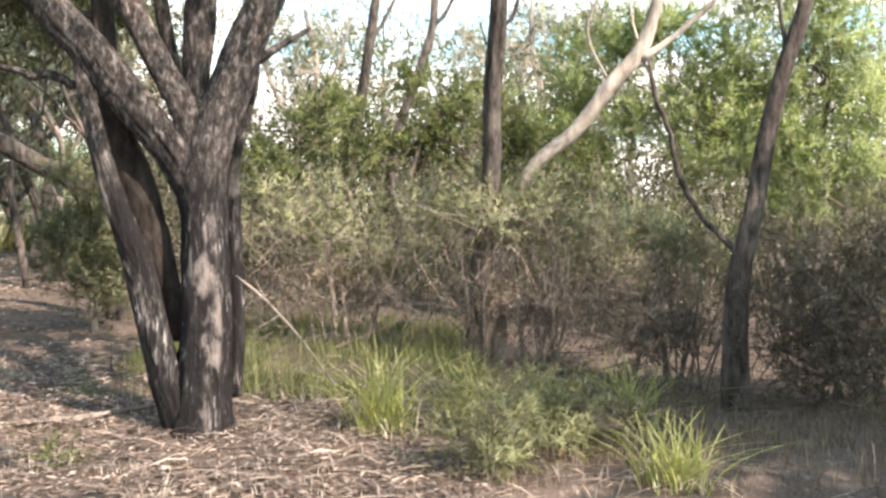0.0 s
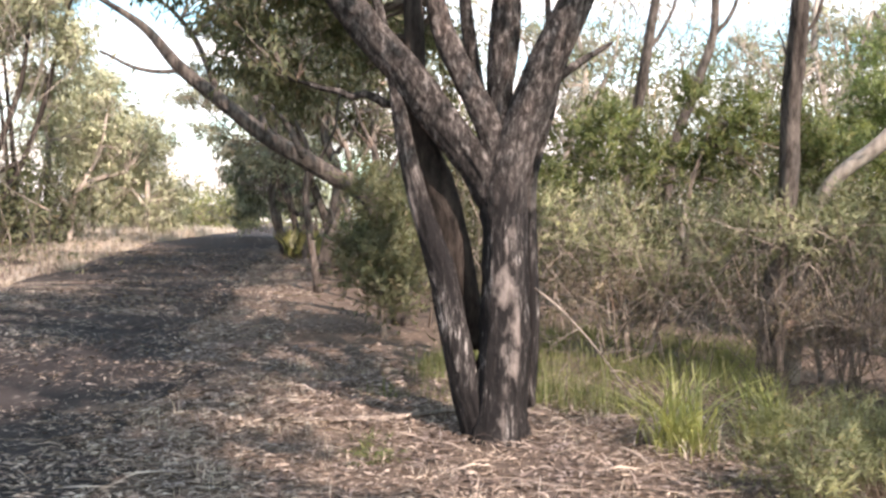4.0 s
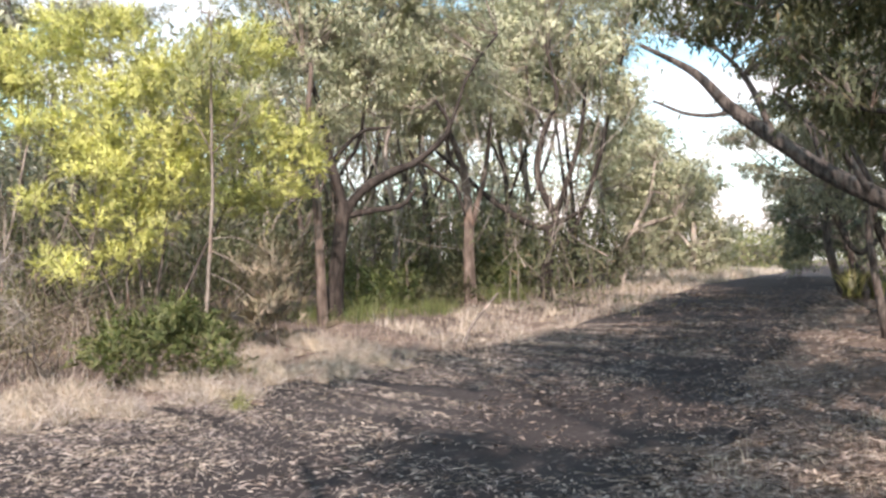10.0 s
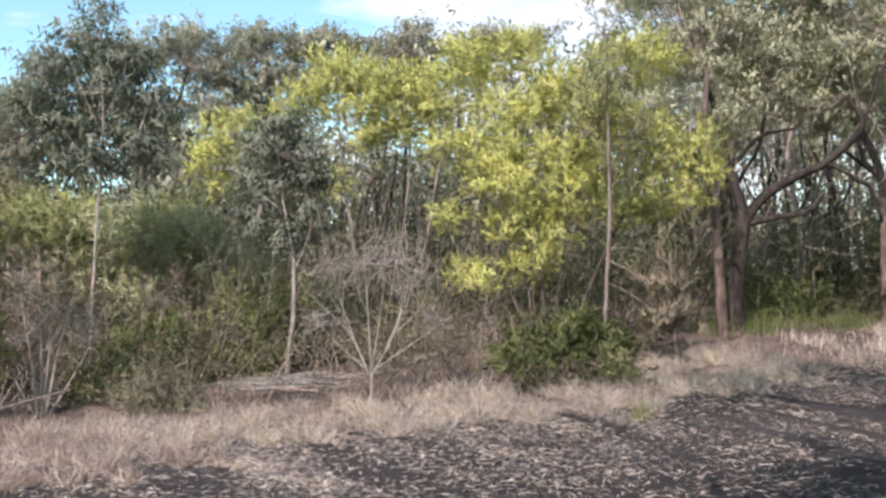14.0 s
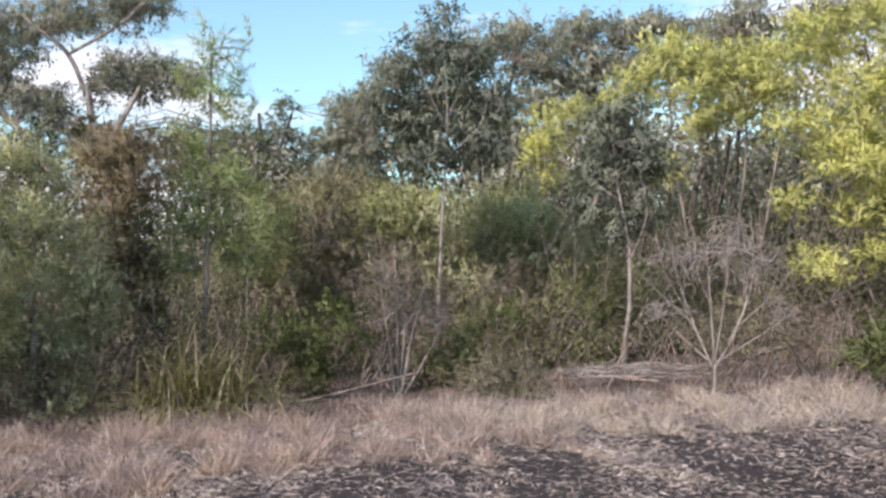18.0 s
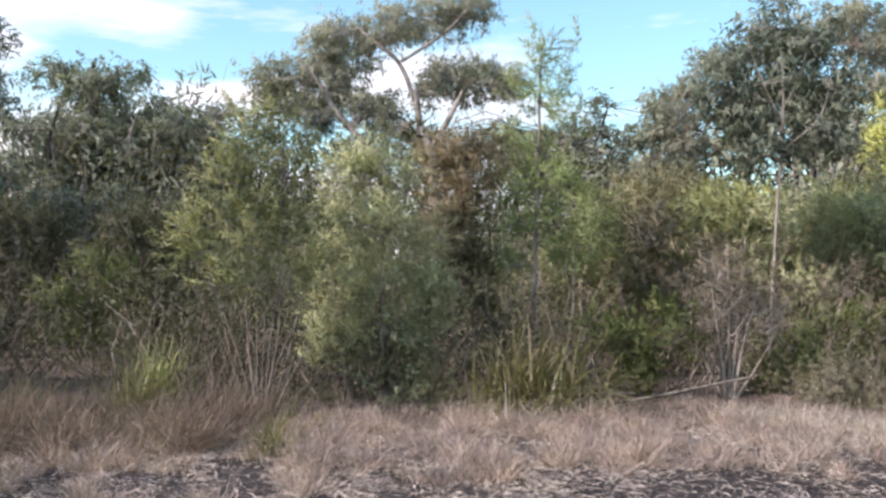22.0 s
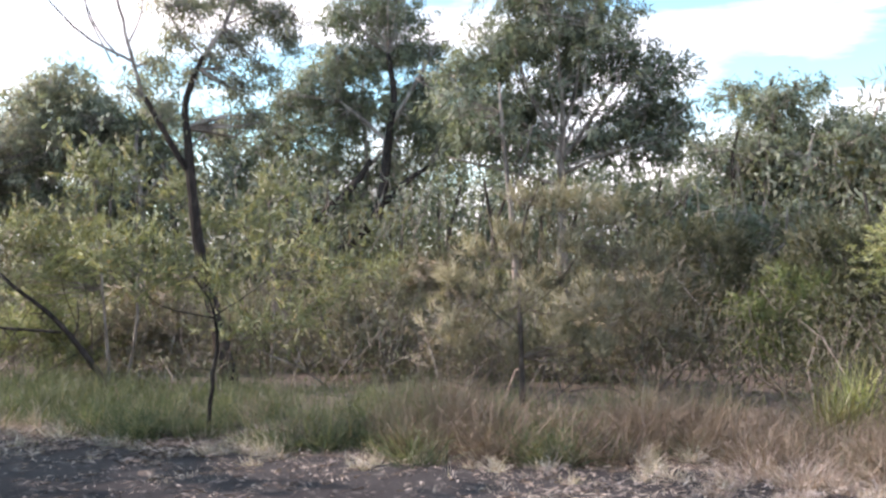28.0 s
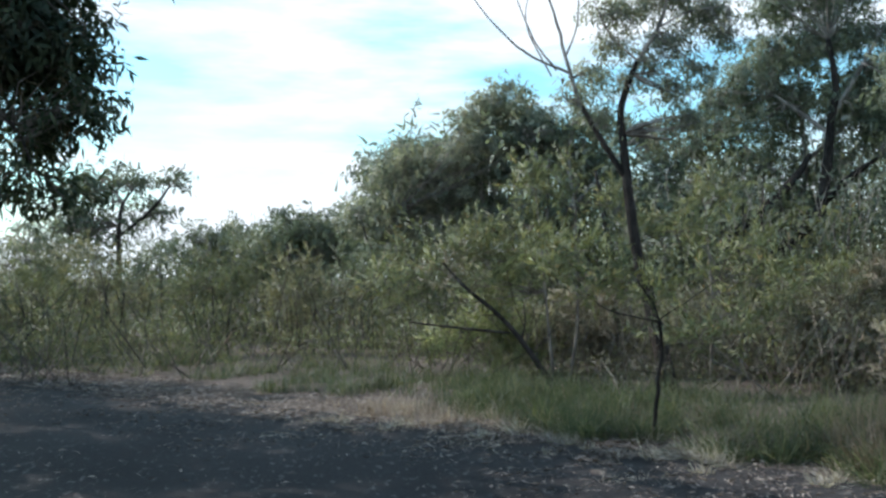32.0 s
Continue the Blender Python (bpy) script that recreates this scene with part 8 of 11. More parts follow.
p.foliage("leaf_scrub", "feather", 0.121, 0.019, 2.28, 0.8,
          (-0.01, 0.78, 0, 0.63, 0.36), (-0.32, 0.42, 0, 0.55, 0.33), (0.35, 0.37, 0, 0.55, 0.33))
p = Plant("heath_shrub", "fine dull heath scrub under the gum trees", "shrub", -8.42, -13.04, 146.8, "bark_twig", 134, group="heath shrubs")
p.limb((-0.07, -0.24, 0, 0.014), (-0.13, 0.62, 0, 0.012), (-0.1, 1.2, 0, 0.007))
p.limb((0.07, -0.24, 0, 0.014), (0.15, 0.63, 0, 0.012), (0.11, 1.2, 0, 0.007))
p.foliage("leaf_wisp", "feather", 0.121, 0.019, 2.28, 0.8,
          (-0.01, 0.84, 0, 0.68, 0.43), (-0.34, 0.41, 0, 0.6, 0.4), (0.38, 0.34, 0, 0.6, 0.4))
p = Plant("heath_shrub", "fine dull heath scrub under the gum trees", "shrub", -8.45, -14.78, 150.1, "bark_twig", 135, group="heath shrubs")
p.limb((-0.07, -0.42, 0, 0.016), (-0.14, 0.69, 0, 0.013), (-0.11, 1.44, 0, 0.007))
p.limb((0.07, -0.42, 0, 0.016), (0.16, 0.69, 0, 0.013), (0.11, 1.44, 0, 0.007))
p.foliage("leaf_wisp", "feather", 0.121, 0.019, 2.28, 0.8,
          (-0.01, 0.97, 0, 0.75, 0.56), (-0.38, 0.41, 0, 0.66, 0.53), (0.41, 0.32, 0, 0.66, 0.53))
p = Plant("heath_shrub", "fine dull heath scrub under the gum trees", "shrub", -5.84, -15.45, 159.8, "bark_twig", 136, group="heath shrubs")
p.limb((-0.07, -0.31, 0, 0.016), (-0.13, 0.63, 0, 0.013), (-0.11, 1.25, 0, 0.007))
p.limb((0.07, -0.32, 0, 0.016), (0.14, 0.62, 0, 0.013), (0.1, 1.25, 0, 0.007))
p.foliage("leaf_scrub", "feather", 0.121, 0.019, 2.28, 0.8,
          (-0.02, 0.86, 0, 0.73, 0.49), (-0.34, 0.39, 0, 0.64, 0.46), (0.37, 0.31, 0, 0.64, 0.46))
p = Plant("heath_shrub", "fine dull heath scrub under the gum trees", "shrub", -5.21, -16.19, 162.8, "bark_twig", 137, group="heath shrubs")
p.limb((-0.07, -0.35, 0, 0.016), (-0.13, 0.5, 0, 0.013), (-0.11, 1.07, 0, 0.007))
p.limb((0.07, -0.35, 0, 0.016), (0.14, 0.5, 0, 0.013), (0.1, 1.06, 0, 0.007))
p.foliage("leaf_wisp", "feather", 0.121, 0.019, 2.28, 0.8,
          (-0.02, 0.71, 0, 0.75, 0.45), (-0.34, 0.29, 0, 0.66, 0.42), (0.37, 0.21, 0, 0.66, 0.42))
p = Plant("heath_shrub", "fine dull heath scrub under the gum trees", "shrub", -4.14, -15.97, 166.3, "bark_twig", 138, group="heath shrubs")
p.limb((-0.06, -0.25, 0, 0.016), (-0.12, 0.7, 0, 0.013), (-0.1, 1.34, 0, 0.007))
p.limb((0.06, -0.26, 0, 0.016), (0.12, 0.7, 0, 0.013), (0.08, 1.34, 0, 0.007))
p.foliage("leaf_olive", "feather", 0.121, 0.019, 2.28, 0.8,
          (-0.02, 0.94, 0, 0.73, 0.52), (-0.32, 0.47, 0, 0.64, 0.48), (0.34, 0.37, 0, 0.64, 0.48))
p = Plant("heath_shrub", "fine dull heath scrub under the gum trees", "shrub", -7.24, -15.41, 155.0, "bark_twig", 139, group="heath shrubs")
p.limb((-0.07, -0.4, 0, 0.016), (-0.14, 0.48, 0, 0.013), (-0.11, 1.06, 0, 0.007))
p.limb((0.07, -0.41, 0, 0.016), (0.15, 0.47, 0, 0.013), (0.11, 1.06, 0, 0.007))
p.foliage("leaf_wisp", "feather", 0.121, 0.019, 2.28, 0.8,
          (-0.01, 0.7, 0, 0.75, 0.45), (-0.37, 0.26, 0, 0.66, 0.42), (0.4, 0.18, 0, 0.66, 0.42))
p = Plant("heath_shrub", "tall thin-stemmed scrub beyond the road", "shrub", 3.76, -20.59, -168.1, "bark_dark", 150, group="roadside scrub")
p.limb((-0.1, -0.31, 0, 0.031), (-0.13, 0.49, 0, 0.022), (-0.21, 1.03, 0, 0.013))
p.limb((0.14, -0.32, 0, 0.031), (0.17, 0.49, 0, 0.022), (0.14, 1.14, 0, 0.013))
p.limb((0.45, -0.33, 0, 0.022), (0.41, 0.48, 0, 0.022), (0.49, 0.92, 0, 0.013))
p.foliage("leaf_mid", "feather", 0.11, 0.02, 1.2, 0.8,
          (-0.02, 1.25, 0, 0.82, 0.7), (0.49, 0.7, 0, 0.7, 0.59), (-0.41, 0.71, 0, 0.7, 0.59), (-0, 0.06, 0, 0.94, 0.47))
p = Plant("heath_shrub", "tall thin-stemmed scrub beyond the road", "shrub", 2.96, -22.76, -171.3, "bark_dark", 151, group="roadside scrub")
p.limb((-0.11, -0.54, 0, 0.035), (-0.15, 0.36, 0, 0.024), (-0.25, 1.33, 0, 0.015))
p.limb((0.16, -0.55, 0, 0.035), (0.2, 0.36, 0, 0.024), (0.16, 1.45, 0, 0.015))
p.limb((0.52, -0.56, 0, 0.024), (0.47, 0.35, 0, 0.024), (0.56, 1.2, 0, 0.015))
p.foliage("leaf_tea", "feather", 0.11, 0.02, 1.2, 0.8,
          (-0.02, 1.57, 0, 0.9, 0.77), (0.56, 0.96, 0, 0.77, 0.65), (-0.47, 0.97, 0, 0.77, 0.65), (-0.01, 0.24, 0, 1.03, 0.52))
p = Plant("heath_shrub", "tall thin-stemmed scrub beyond the road", "shrub", 2.01, -24.90, -174.4, "bark_dark", 152, group="roadside scrub")
p.limb((-0.13, -0.77, 0, 0.039), (-0.16, 0.23, 0, 0.027), (-0.28, 1.44, 0, 0.016))
p.limb((0.18, -0.78, 0, 0.039), (0.22, 0.23, 0, 0.027), (0.19, 1.57, 0, 0.016))
p.limb((0.58, -0.79, 0, 0.027), (0.54, 0.22, 0, 0.027), (0.63, 1.3, 0, 0.016))
p.foliage("leaf_far", "feather", 0.11, 0.02, 1.2, 0.8,
          (-0.02, 1.71, 0, 0.99, 0.84), (0.63, 1.03, 0, 0.84, 0.7), (-0.53, 1.04, 0, 0.84, 0.7), (-0.01, 0.23, 0, 1.13, 0.56))
p = Plant("heath_shrub", "tall thin-stemmed scrub beyond the road", "shrub", 0.64, -20.99, -177.2, "bark_dark", 153, group="roadside scrub")
p.limb((-0.11, -0.41, 0, 0.031), (-0.14, 0.44, 0, 0.022), (-0.23, 1.23, 0, 0.013))
p.limb((0.15, -0.42, 0, 0.031), (0.19, 0.43, 0, 0.022), (0.16, 1.34, 0, 0.013))
p.limb((0.5, -0.42, 0, 0.022), (0.46, 0.43, 0, 0.022), (0.54, 1.11, 0, 0.013))
p.foliage("leaf_mid", "feather", 0.11, 0.02, 1.2, 0.8,
          (-0.01, 1.46, 0, 0.82, 0.7), (0.55, 0.89, 0, 0.7, 0.59), (-0.45, 0.89, 0, 0.7, 0.59), (-0, 0.21, 0, 0.94, 0.47))
p = Plant("heath_shrub", "tall thin-stemmed scrub beyond the road", "shrub", -0.36, -25.01, 180.0, "bark_dark", 154, group="roadside scrub")
p.limb((-0.13, -0.83, 0, 0.039), (-0.17, 0.2, 0, 0.027), (-0.28, 1.44, 0, 0.016))
p.limb((0.19, -0.84, 0, 0.039), (0.24, 0.2, 0, 0.027), (0.2, 1.58, 0, 0.016))
p.limb((0.61, -0.84, 0, 0.027), (0.56, 0.19, 0, 0.027), (0.67, 1.3, 0, 0.016))
p.foliage("leaf_mid", "feather", 0.11, 0.02, 1.2, 0.8,
          (-0.02, 1.71, 0, 0.99, 0.84), (0.67, 1.02, 0, 0.84, 0.7), (-0.55, 1.03, 0, 0.84, 0.7), (-0.01, 0.2, 0, 1.13, 0.56))
p = Plant("heath_shrub", "tall thin-stemmed scrub beyond the road", "shrub", -1.38, -20.99, 177.0, "bark_dark", 155, group="roadside scrub")
p.limb((-0.11, -0.45, 0, 0.031), (-0.14, 0.42, 0, 0.022), (-0.24, 1.23, 0, 0.013))
p.limb((0.16, -0.45, 0, 0.031), (0.2, 0.41, 0, 0.022), (0.18, 1.34, 0, 0.013))
p.limb((0.52, -0.46, 0, 0.022), (0.48, 0.41, 0, 0.022), (0.57, 1.11, 0, 0.013))
p.foliage("leaf_tea", "feather", 0.11, 0.02, 1.2, 0.8,
          (-0.01, 1.46, 0, 0.82, 0.7), (0.57, 0.88, 0, 0.7, 0.59), (-0.46, 0.88, 0, 0.7, 0.59), (-0, 0.18, 0, 0.94, 0.47))
p = Plant("heath_shrub", "tall thin-stemmed scrub beyond the road", "shrub", -2.75, -22.88, 173.7, "bark_dark", 156, group="roadside scrub")
p.limb((-0.13, -0.66, 0, 0.035), (-0.16, 0.29, 0, 0.024), (-0.26, 1.32, 0, 0.015))
p.limb((0.18, -0.67, 0, 0.035), (0.23, 0.29, 0, 0.024), (0.2, 1.45, 0, 0.015))
p.limb((0.58, -0.67, 0, 0.024), (0.54, 0.29, 0, 0.024), (0.64, 1.19, 0, 0.015))
p.foliage("leaf_far", "feather", 0.11, 0.02, 1.2, 0.8,
          (-0.01, 1.58, 0, 0.9, 0.77), (0.64, 0.93, 0, 0.77, 0.65), (-0.52, 0.94, 0, 0.77, 0.65), (-0, 0.17, 0, 1.03, 0.52))
p = Plant("heath_shrub", "tall thin-stemmed scrub beyond the road", "shrub", -3.69, -20.73, 170.4, "bark_dark", 157, group="roadside scrub")
p.limb((-0.12, -0.47, 0, 0.031), (-0.14, 0.41, 0, 0.022), (-0.24, 1.22, 0, 0.013))
p.limb((0.16, -0.47, 0, 0.031), (0.21, 0.41, 0, 0.022), (0.18, 1.34, 0, 0.013))
p.limb((0.53, -0.47, 0, 0.022), (0.49, 0.41, 0, 0.022), (0.58, 1.11, 0, 0.013))
p.foliage("leaf_mid", "feather", 0.11, 0.02, 1.2, 0.8,
          (-0, 1.46, 0, 0.82, 0.7), (0.58, 0.87, 0, 0.7, 0.59), (-0.47, 0.87, 0, 0.7, 0.59), (-0, 0.17, 0, 0.94, 0.47))
p = Plant("heath_shrub", "tall thin-stemmed scrub beyond the road", "shrub", 4.89, -20.32, -164.8, "bark_dark", 158, group="roadside scrub")
p.limb((-0.09, -0.26, 0, 0.031), (-0.12, 0.52, 0, 0.022), (-0.2, 1.05, 0, 0.013))
p.limb((0.13, -0.27, 0, 0.031), (0.16, 0.51, 0, 0.022), (0.13, 1.15, 0, 0.013))
p.limb((0.43, -0.29, 0, 0.022), (0.39, 0.51, 0, 0.022), (0.46, 0.93, 0, 0.013))
p.foliage("leaf_mid", "feather", 0.11, 0.02, 1.2, 0.8,
          (-0.02, 1.25, 0, 0.82, 0.7), (0.46, 0.72, 0, 0.7, 0.59), (-0.39, 0.74, 0, 0.7, 0.59), (-0, 0.1, 0, 0.94, 0.47))
p = Plant("heath_shrub", "tall thin-stemmed scrub beyond the road", "shrub", 6.29, -21.99, -162.4, "bark_dark", 159, group="roadside scrub")
p.limb((-0.1, -0.4, 0, 0.035), (-0.13, 0.44, 0, 0.024), (-0.22, 1.12, 0, 0.015))
p.limb((0.14, -0.41, 0, 0.035), (0.17, 0.43, 0, 0.024), (0.14, 1.23, 0, 0.015))
p.limb((0.45, -0.43, 0, 0.024), (0.41, 0.43, 0, 0.024), (0.48, 1, 0, 0.015))
p.foliage("leaf_tea", "feather", 0.11, 0.02, 1.2, 0.8,
          (-0.03, 1.34, 0, 0.9, 0.77), (0.49, 0.77, 0, 0.77, 0.65), (-0.41, 0.78, 0, 0.77, 0.65), (-0.01, 0.1, 0, 1.03, 0.52))
p = Plant("gum_tree", "distant gum with small round crowns on the skyline", "tree", 3.91, -34.75, -172.8, "bark_dark", 165)
p.limb((-0.09, 0.07, 0, 0.101), (-0.2, 2.33, 0, 0.086), (-0.13, 3.85, 0, 0.057), (0.32, 4.62, 0, 0.025))
p.limb((-0.21, 2.9, 0, 0.057), (0.87, 3.87, 0, 0.057), (1.42, 4.66, 0, 0.025))
p.foliage("leaf_far", "gum", 0.218, 0.074, 2.59, 0.5,
          (-0.04, 4.71, 0, 1.2, 0.6), (1.6, 4.86, 0, 0.8, 0.4), (-1.29, 4.58, 0, 1.2, 0.9), (-0.75, 3.27, 0, 1.2, 0.8), (-1.97, 3.25, 0, 1.2, 1), (0.69, 3.68, 0, 1, 0.6))
p = Plant("gum_tree", "distant gum on the skyline beyond the road", "tree", 1.34, -38.98, -177.5, "bark_pale", 170, group="skyline gums")
p.limb((0, -0.25, 0, 0.08), (0.05, 1.8, 0, 0.064), (-0.02, 2.88, 0, 0.048))
p.foliage("leaf_far", "gum", 0.234, 0.078, 2.41, 0.5,
          (-0.03, 3.1, 0, 1.11, 0.78), (0.62, 2.35, 0, 1, 0.78), (-0.75, 2.34, 0, 1, 0.78), (-0.01, 1.37, 0, 1.34, 0.89))
p = Plant("gum_tree", "distant gum on the skyline beyond the road", "tree", 0.09, -41.01, -179.4, "bark_pale", 171, group="skyline gums")
p.limb((0, -0.36, 0, 0.084), (0.05, 1.82, 0, 0.068), (-0.02, 3.08, 0, 0.051))
p.foliage("leaf_gum", "gum", 0.234, 0.078, 2.41, 0.5,
          (-0.02, 3.31, 0, 1.17, 0.82), (0.66, 2.51, 0, 1.06, 0.82), (-0.8, 2.5, 0, 1.06, 0.82), (-0.01, 1.47, 0, 1.41, 0.94))
p = Plant("gum_tree", "distant gum on the skyline beyond the road", "tree", -1.38, -37.00, 178.4, "bark_pale", 172, group="skyline gums")
p.limb((0, -0.18, 0, 0.076), (0.05, 1.79, 0, 0.061), (-0.02, 3.04, 0, 0.045))
p.foliage("leaf_far", "gum", 0.234, 0.078, 2.41, 0.5,
          (-0.02, 3.25, 0, 1.06, 0.74), (0.6, 2.53, 0, 0.95, 0.74), (-0.73, 2.52, 0, 0.95, 0.74), (-0.01, 1.59, 0, 1.27, 0.84))
p = Plant("gum_tree", "distant gum on the skyline beyond the road", "tree", -2.75, -35.93, 176.1, "bark_pale", 173, group="skyline gums")
p.limb((0, -0.14, 0, 0.074), (0.05, 1.79, 0, 0.059), (-0.01, 3.01, 0, 0.044))
p.foliage("leaf_gum", "gum", 0.234, 0.078, 2.41, 0.5,
          (-0.01, 3.22, 0, 1.03, 0.72), (0.6, 2.51, 0, 0.92, 0.72), (-0.72, 2.5, 0, 0.92, 0.72), (-0.01, 1.59, 0, 1.23, 0.82))
p = Plant("gum_tree", "distant gum on the skyline beyond the road", "tree", -3.84, -32.82, 173.7, "bark_pale", 174, group="skyline gums")
p.limb((0, -0, 0, 0.068), (0.05, 1.77, 0, 0.054), (-0.01, 2.89, 0, 0.039))
p.foliage("leaf_far", "gum", 0.234, 0.078, 2.41, 0.5,
          (-0.01, 3.08, 0, 0.94, 0.66), (0.55, 2.43, 0, 0.84, 0.66), (-0.66, 2.42, 0, 0.84, 0.66), (-0, 1.58, 0, 1.13, 0.75))
p = Plant("gum_tree", "distant gum on the skyline beyond the road", "tree", 7.07, -36.24, -168.1, "bark_pale", 175, group="skyline gums")
p.limb((0, -0.07, 0, 0.076), (0.03, 1.77, 0, 0.061), (-0.03, 2.55, 0, 0.045))
p.foliage("leaf_gum", "gum", 0.234, 0.078, 2.41, 0.5,
          (-0.03, 2.74, 0, 1.06, 0.74), (0.52, 2.07, 0, 0.95, 0.74), (-0.65, 2.06, 0, 0.95, 0.74), (-0.01, 1.19, 0, 1.27, 0.84))
p = Plant("gum_tree", "distant gum on the skyline beyond the road", "tree", -5.09, -33.67, 171.7, "bark_pale", 176, group="skyline gums")
p.limb((0, -0.05, 0, 0.07), (0.05, 1.78, 0, 0.056), (-0.01, 5.27, 0, 0.041))
p.foliage("leaf_far", "gum", 0.234, 0.078, 2.41, 0.5,
          (-0.01, 5.46, 0, 0.97, 0.68), (0.57, 4.79, 0, 0.87, 0.68), (-0.69, 4.78, 0, 0.87, 0.68), (-0.01, 3.91, 0, 1.16, 0.77))
p = Plant("gum_tree", "distant gum on the skyline beyond the road", "tree", -6.42, -34.47, 169.7, "bark_pale", 177, group="skyline gums")
p.limb((0, -0.1, 0, 0.072), (0.06, 1.79, 0, 0.057), (-0.01, 5.59, 0, 0.042))
p.foliage("leaf_gum", "gum", 0.234, 0.078, 2.41, 0.5,
          (-0.01, 5.79, 0, 1, 0.7), (0.59, 5.09, 0, 0.9, 0.7), (-0.71, 5.08, 0, 0.9, 0.7), (-0, 4.18, 0, 1.2, 0.8))
p = Plant("gum_tree", "distant gum on the skyline beyond the road", "tree", -7.98, -34.15, 167.0, "bark_pale", 178, group="skyline gums")
p.limb((-0, -0.1, 0, 0.072), (0.06, 1.79, 0, 0.057), (0, 6.59, 0, 0.042))
p.foliage("leaf_far", "gum", 0.234, 0.078, 2.41, 0.5,
          (0, 6.79, 0, 1, 0.7), (0.6, 6.09, 0, 0.9, 0.7), (-0.7, 6.09, 0, 0.9, 0.7), (0, 5.19, 0, 1.2, 0.8))
p = Plant("overhanging_gum", "gum tree by the road with dark foliage hanging low", "tree", 1.97, -8.25, -162.2, "bark_grey", 180)
p.limb((-0.06, 0.13, 0, 0.144), (-0.14, 1.14, 0, 0.135), (-0.23, 2.1, 0, 0.122), (-0.17, 3.07, 0, 0.103), (-0.09, 4.27, 0, 0.071), (-0.04, 5.16, 0, 0.029))
p.limb((-0.18, 2.49, 0, 0.058), (0.17, 3.27, 0, 0.044), (0.64, 3.83, 0, 0.025), (0.94, 4.05, 0, 0.01))
p.limb((-0.17, 2.88, 0, 0.044), (0.25, 2.8, 0, 0.025), (0.61, 2.67, 0, 0.015), (0.77, 2.35, 0, 0.007))
p.limb((-0.18, 3.35, 0, 0.048), (0.3, 4.02, 0, 0.033), (0.82, 4.45, 0, 0.015))
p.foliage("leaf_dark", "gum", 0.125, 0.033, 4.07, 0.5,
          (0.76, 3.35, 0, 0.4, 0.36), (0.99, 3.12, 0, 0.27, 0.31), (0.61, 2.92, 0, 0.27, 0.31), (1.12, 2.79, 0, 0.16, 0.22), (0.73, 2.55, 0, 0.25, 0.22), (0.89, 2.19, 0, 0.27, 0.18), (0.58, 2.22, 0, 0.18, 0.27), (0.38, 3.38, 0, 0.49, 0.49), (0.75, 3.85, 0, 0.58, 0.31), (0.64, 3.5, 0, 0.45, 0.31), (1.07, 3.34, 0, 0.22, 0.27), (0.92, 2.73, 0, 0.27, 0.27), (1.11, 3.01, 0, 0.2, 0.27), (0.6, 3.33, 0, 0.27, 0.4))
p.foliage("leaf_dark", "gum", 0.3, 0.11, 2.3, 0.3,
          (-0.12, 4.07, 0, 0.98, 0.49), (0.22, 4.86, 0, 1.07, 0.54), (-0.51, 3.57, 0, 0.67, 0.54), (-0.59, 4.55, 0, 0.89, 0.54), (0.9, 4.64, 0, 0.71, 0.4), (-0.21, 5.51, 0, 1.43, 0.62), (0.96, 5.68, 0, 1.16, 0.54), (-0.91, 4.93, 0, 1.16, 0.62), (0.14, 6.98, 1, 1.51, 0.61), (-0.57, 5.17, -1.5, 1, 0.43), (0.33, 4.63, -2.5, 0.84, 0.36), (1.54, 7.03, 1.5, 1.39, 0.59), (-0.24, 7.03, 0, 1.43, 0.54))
p = Plant("roadside_gum", "tall gum tree standing behind the overhanging one", "tree", 4.70, -13.54, -158.1, "bark_grey", 181)
p.limb((0, -0.48, 0, 0.137), (-0.08, 1.5, 0, 0.12), (-0.01, 3.5, 0, 0.097), (-0.1, 5.5, 0, 0.068), (-0.01, 7.08, 0, 0.032))
p.limb((-0.07, 3.83, 0, 0.051), (0.66, 4.95, 0, 0.039), (1.14, 6.17, 0, 0.019))
p.limb((-0.08, 3.16, 0, 0.051), (-0.78, 4.33, 0, 0.039), (-1.11, 5.43, 0, 0.019))

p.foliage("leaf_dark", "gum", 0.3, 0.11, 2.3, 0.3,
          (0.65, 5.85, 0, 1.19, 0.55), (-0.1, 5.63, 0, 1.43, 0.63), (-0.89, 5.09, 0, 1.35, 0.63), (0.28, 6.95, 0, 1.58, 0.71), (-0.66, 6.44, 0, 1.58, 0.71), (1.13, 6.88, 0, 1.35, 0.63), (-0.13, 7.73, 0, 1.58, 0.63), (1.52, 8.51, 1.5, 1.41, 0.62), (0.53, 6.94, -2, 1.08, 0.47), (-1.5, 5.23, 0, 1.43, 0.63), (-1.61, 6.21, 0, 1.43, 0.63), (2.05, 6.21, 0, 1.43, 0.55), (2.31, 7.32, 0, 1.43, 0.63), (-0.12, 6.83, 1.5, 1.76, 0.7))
p = Plant("roadside_gum", "leafy gum tree further along the shaded roadside", "tree", 6.24, -18.83, -159.7, "bark_grey", 182)
p.limb((0, -0.61, 0, 0.136), (-0.07, 1.47, 0, 0.12), (0.01, 3.86, 0, 0.088), (-0.06, 5.87, 0, 0.048))
p.limb((-0.02, 3.38, 0, 0.056), (0.75, 4.9, 0, 0.039), (1.17, 6.04, 0, 0.02))
p.limb((-0.06, 3.57, 0, 0.056), (-0.8, 4.83, 0, 0.039), (-1.13, 5.91, 0, 0.02))
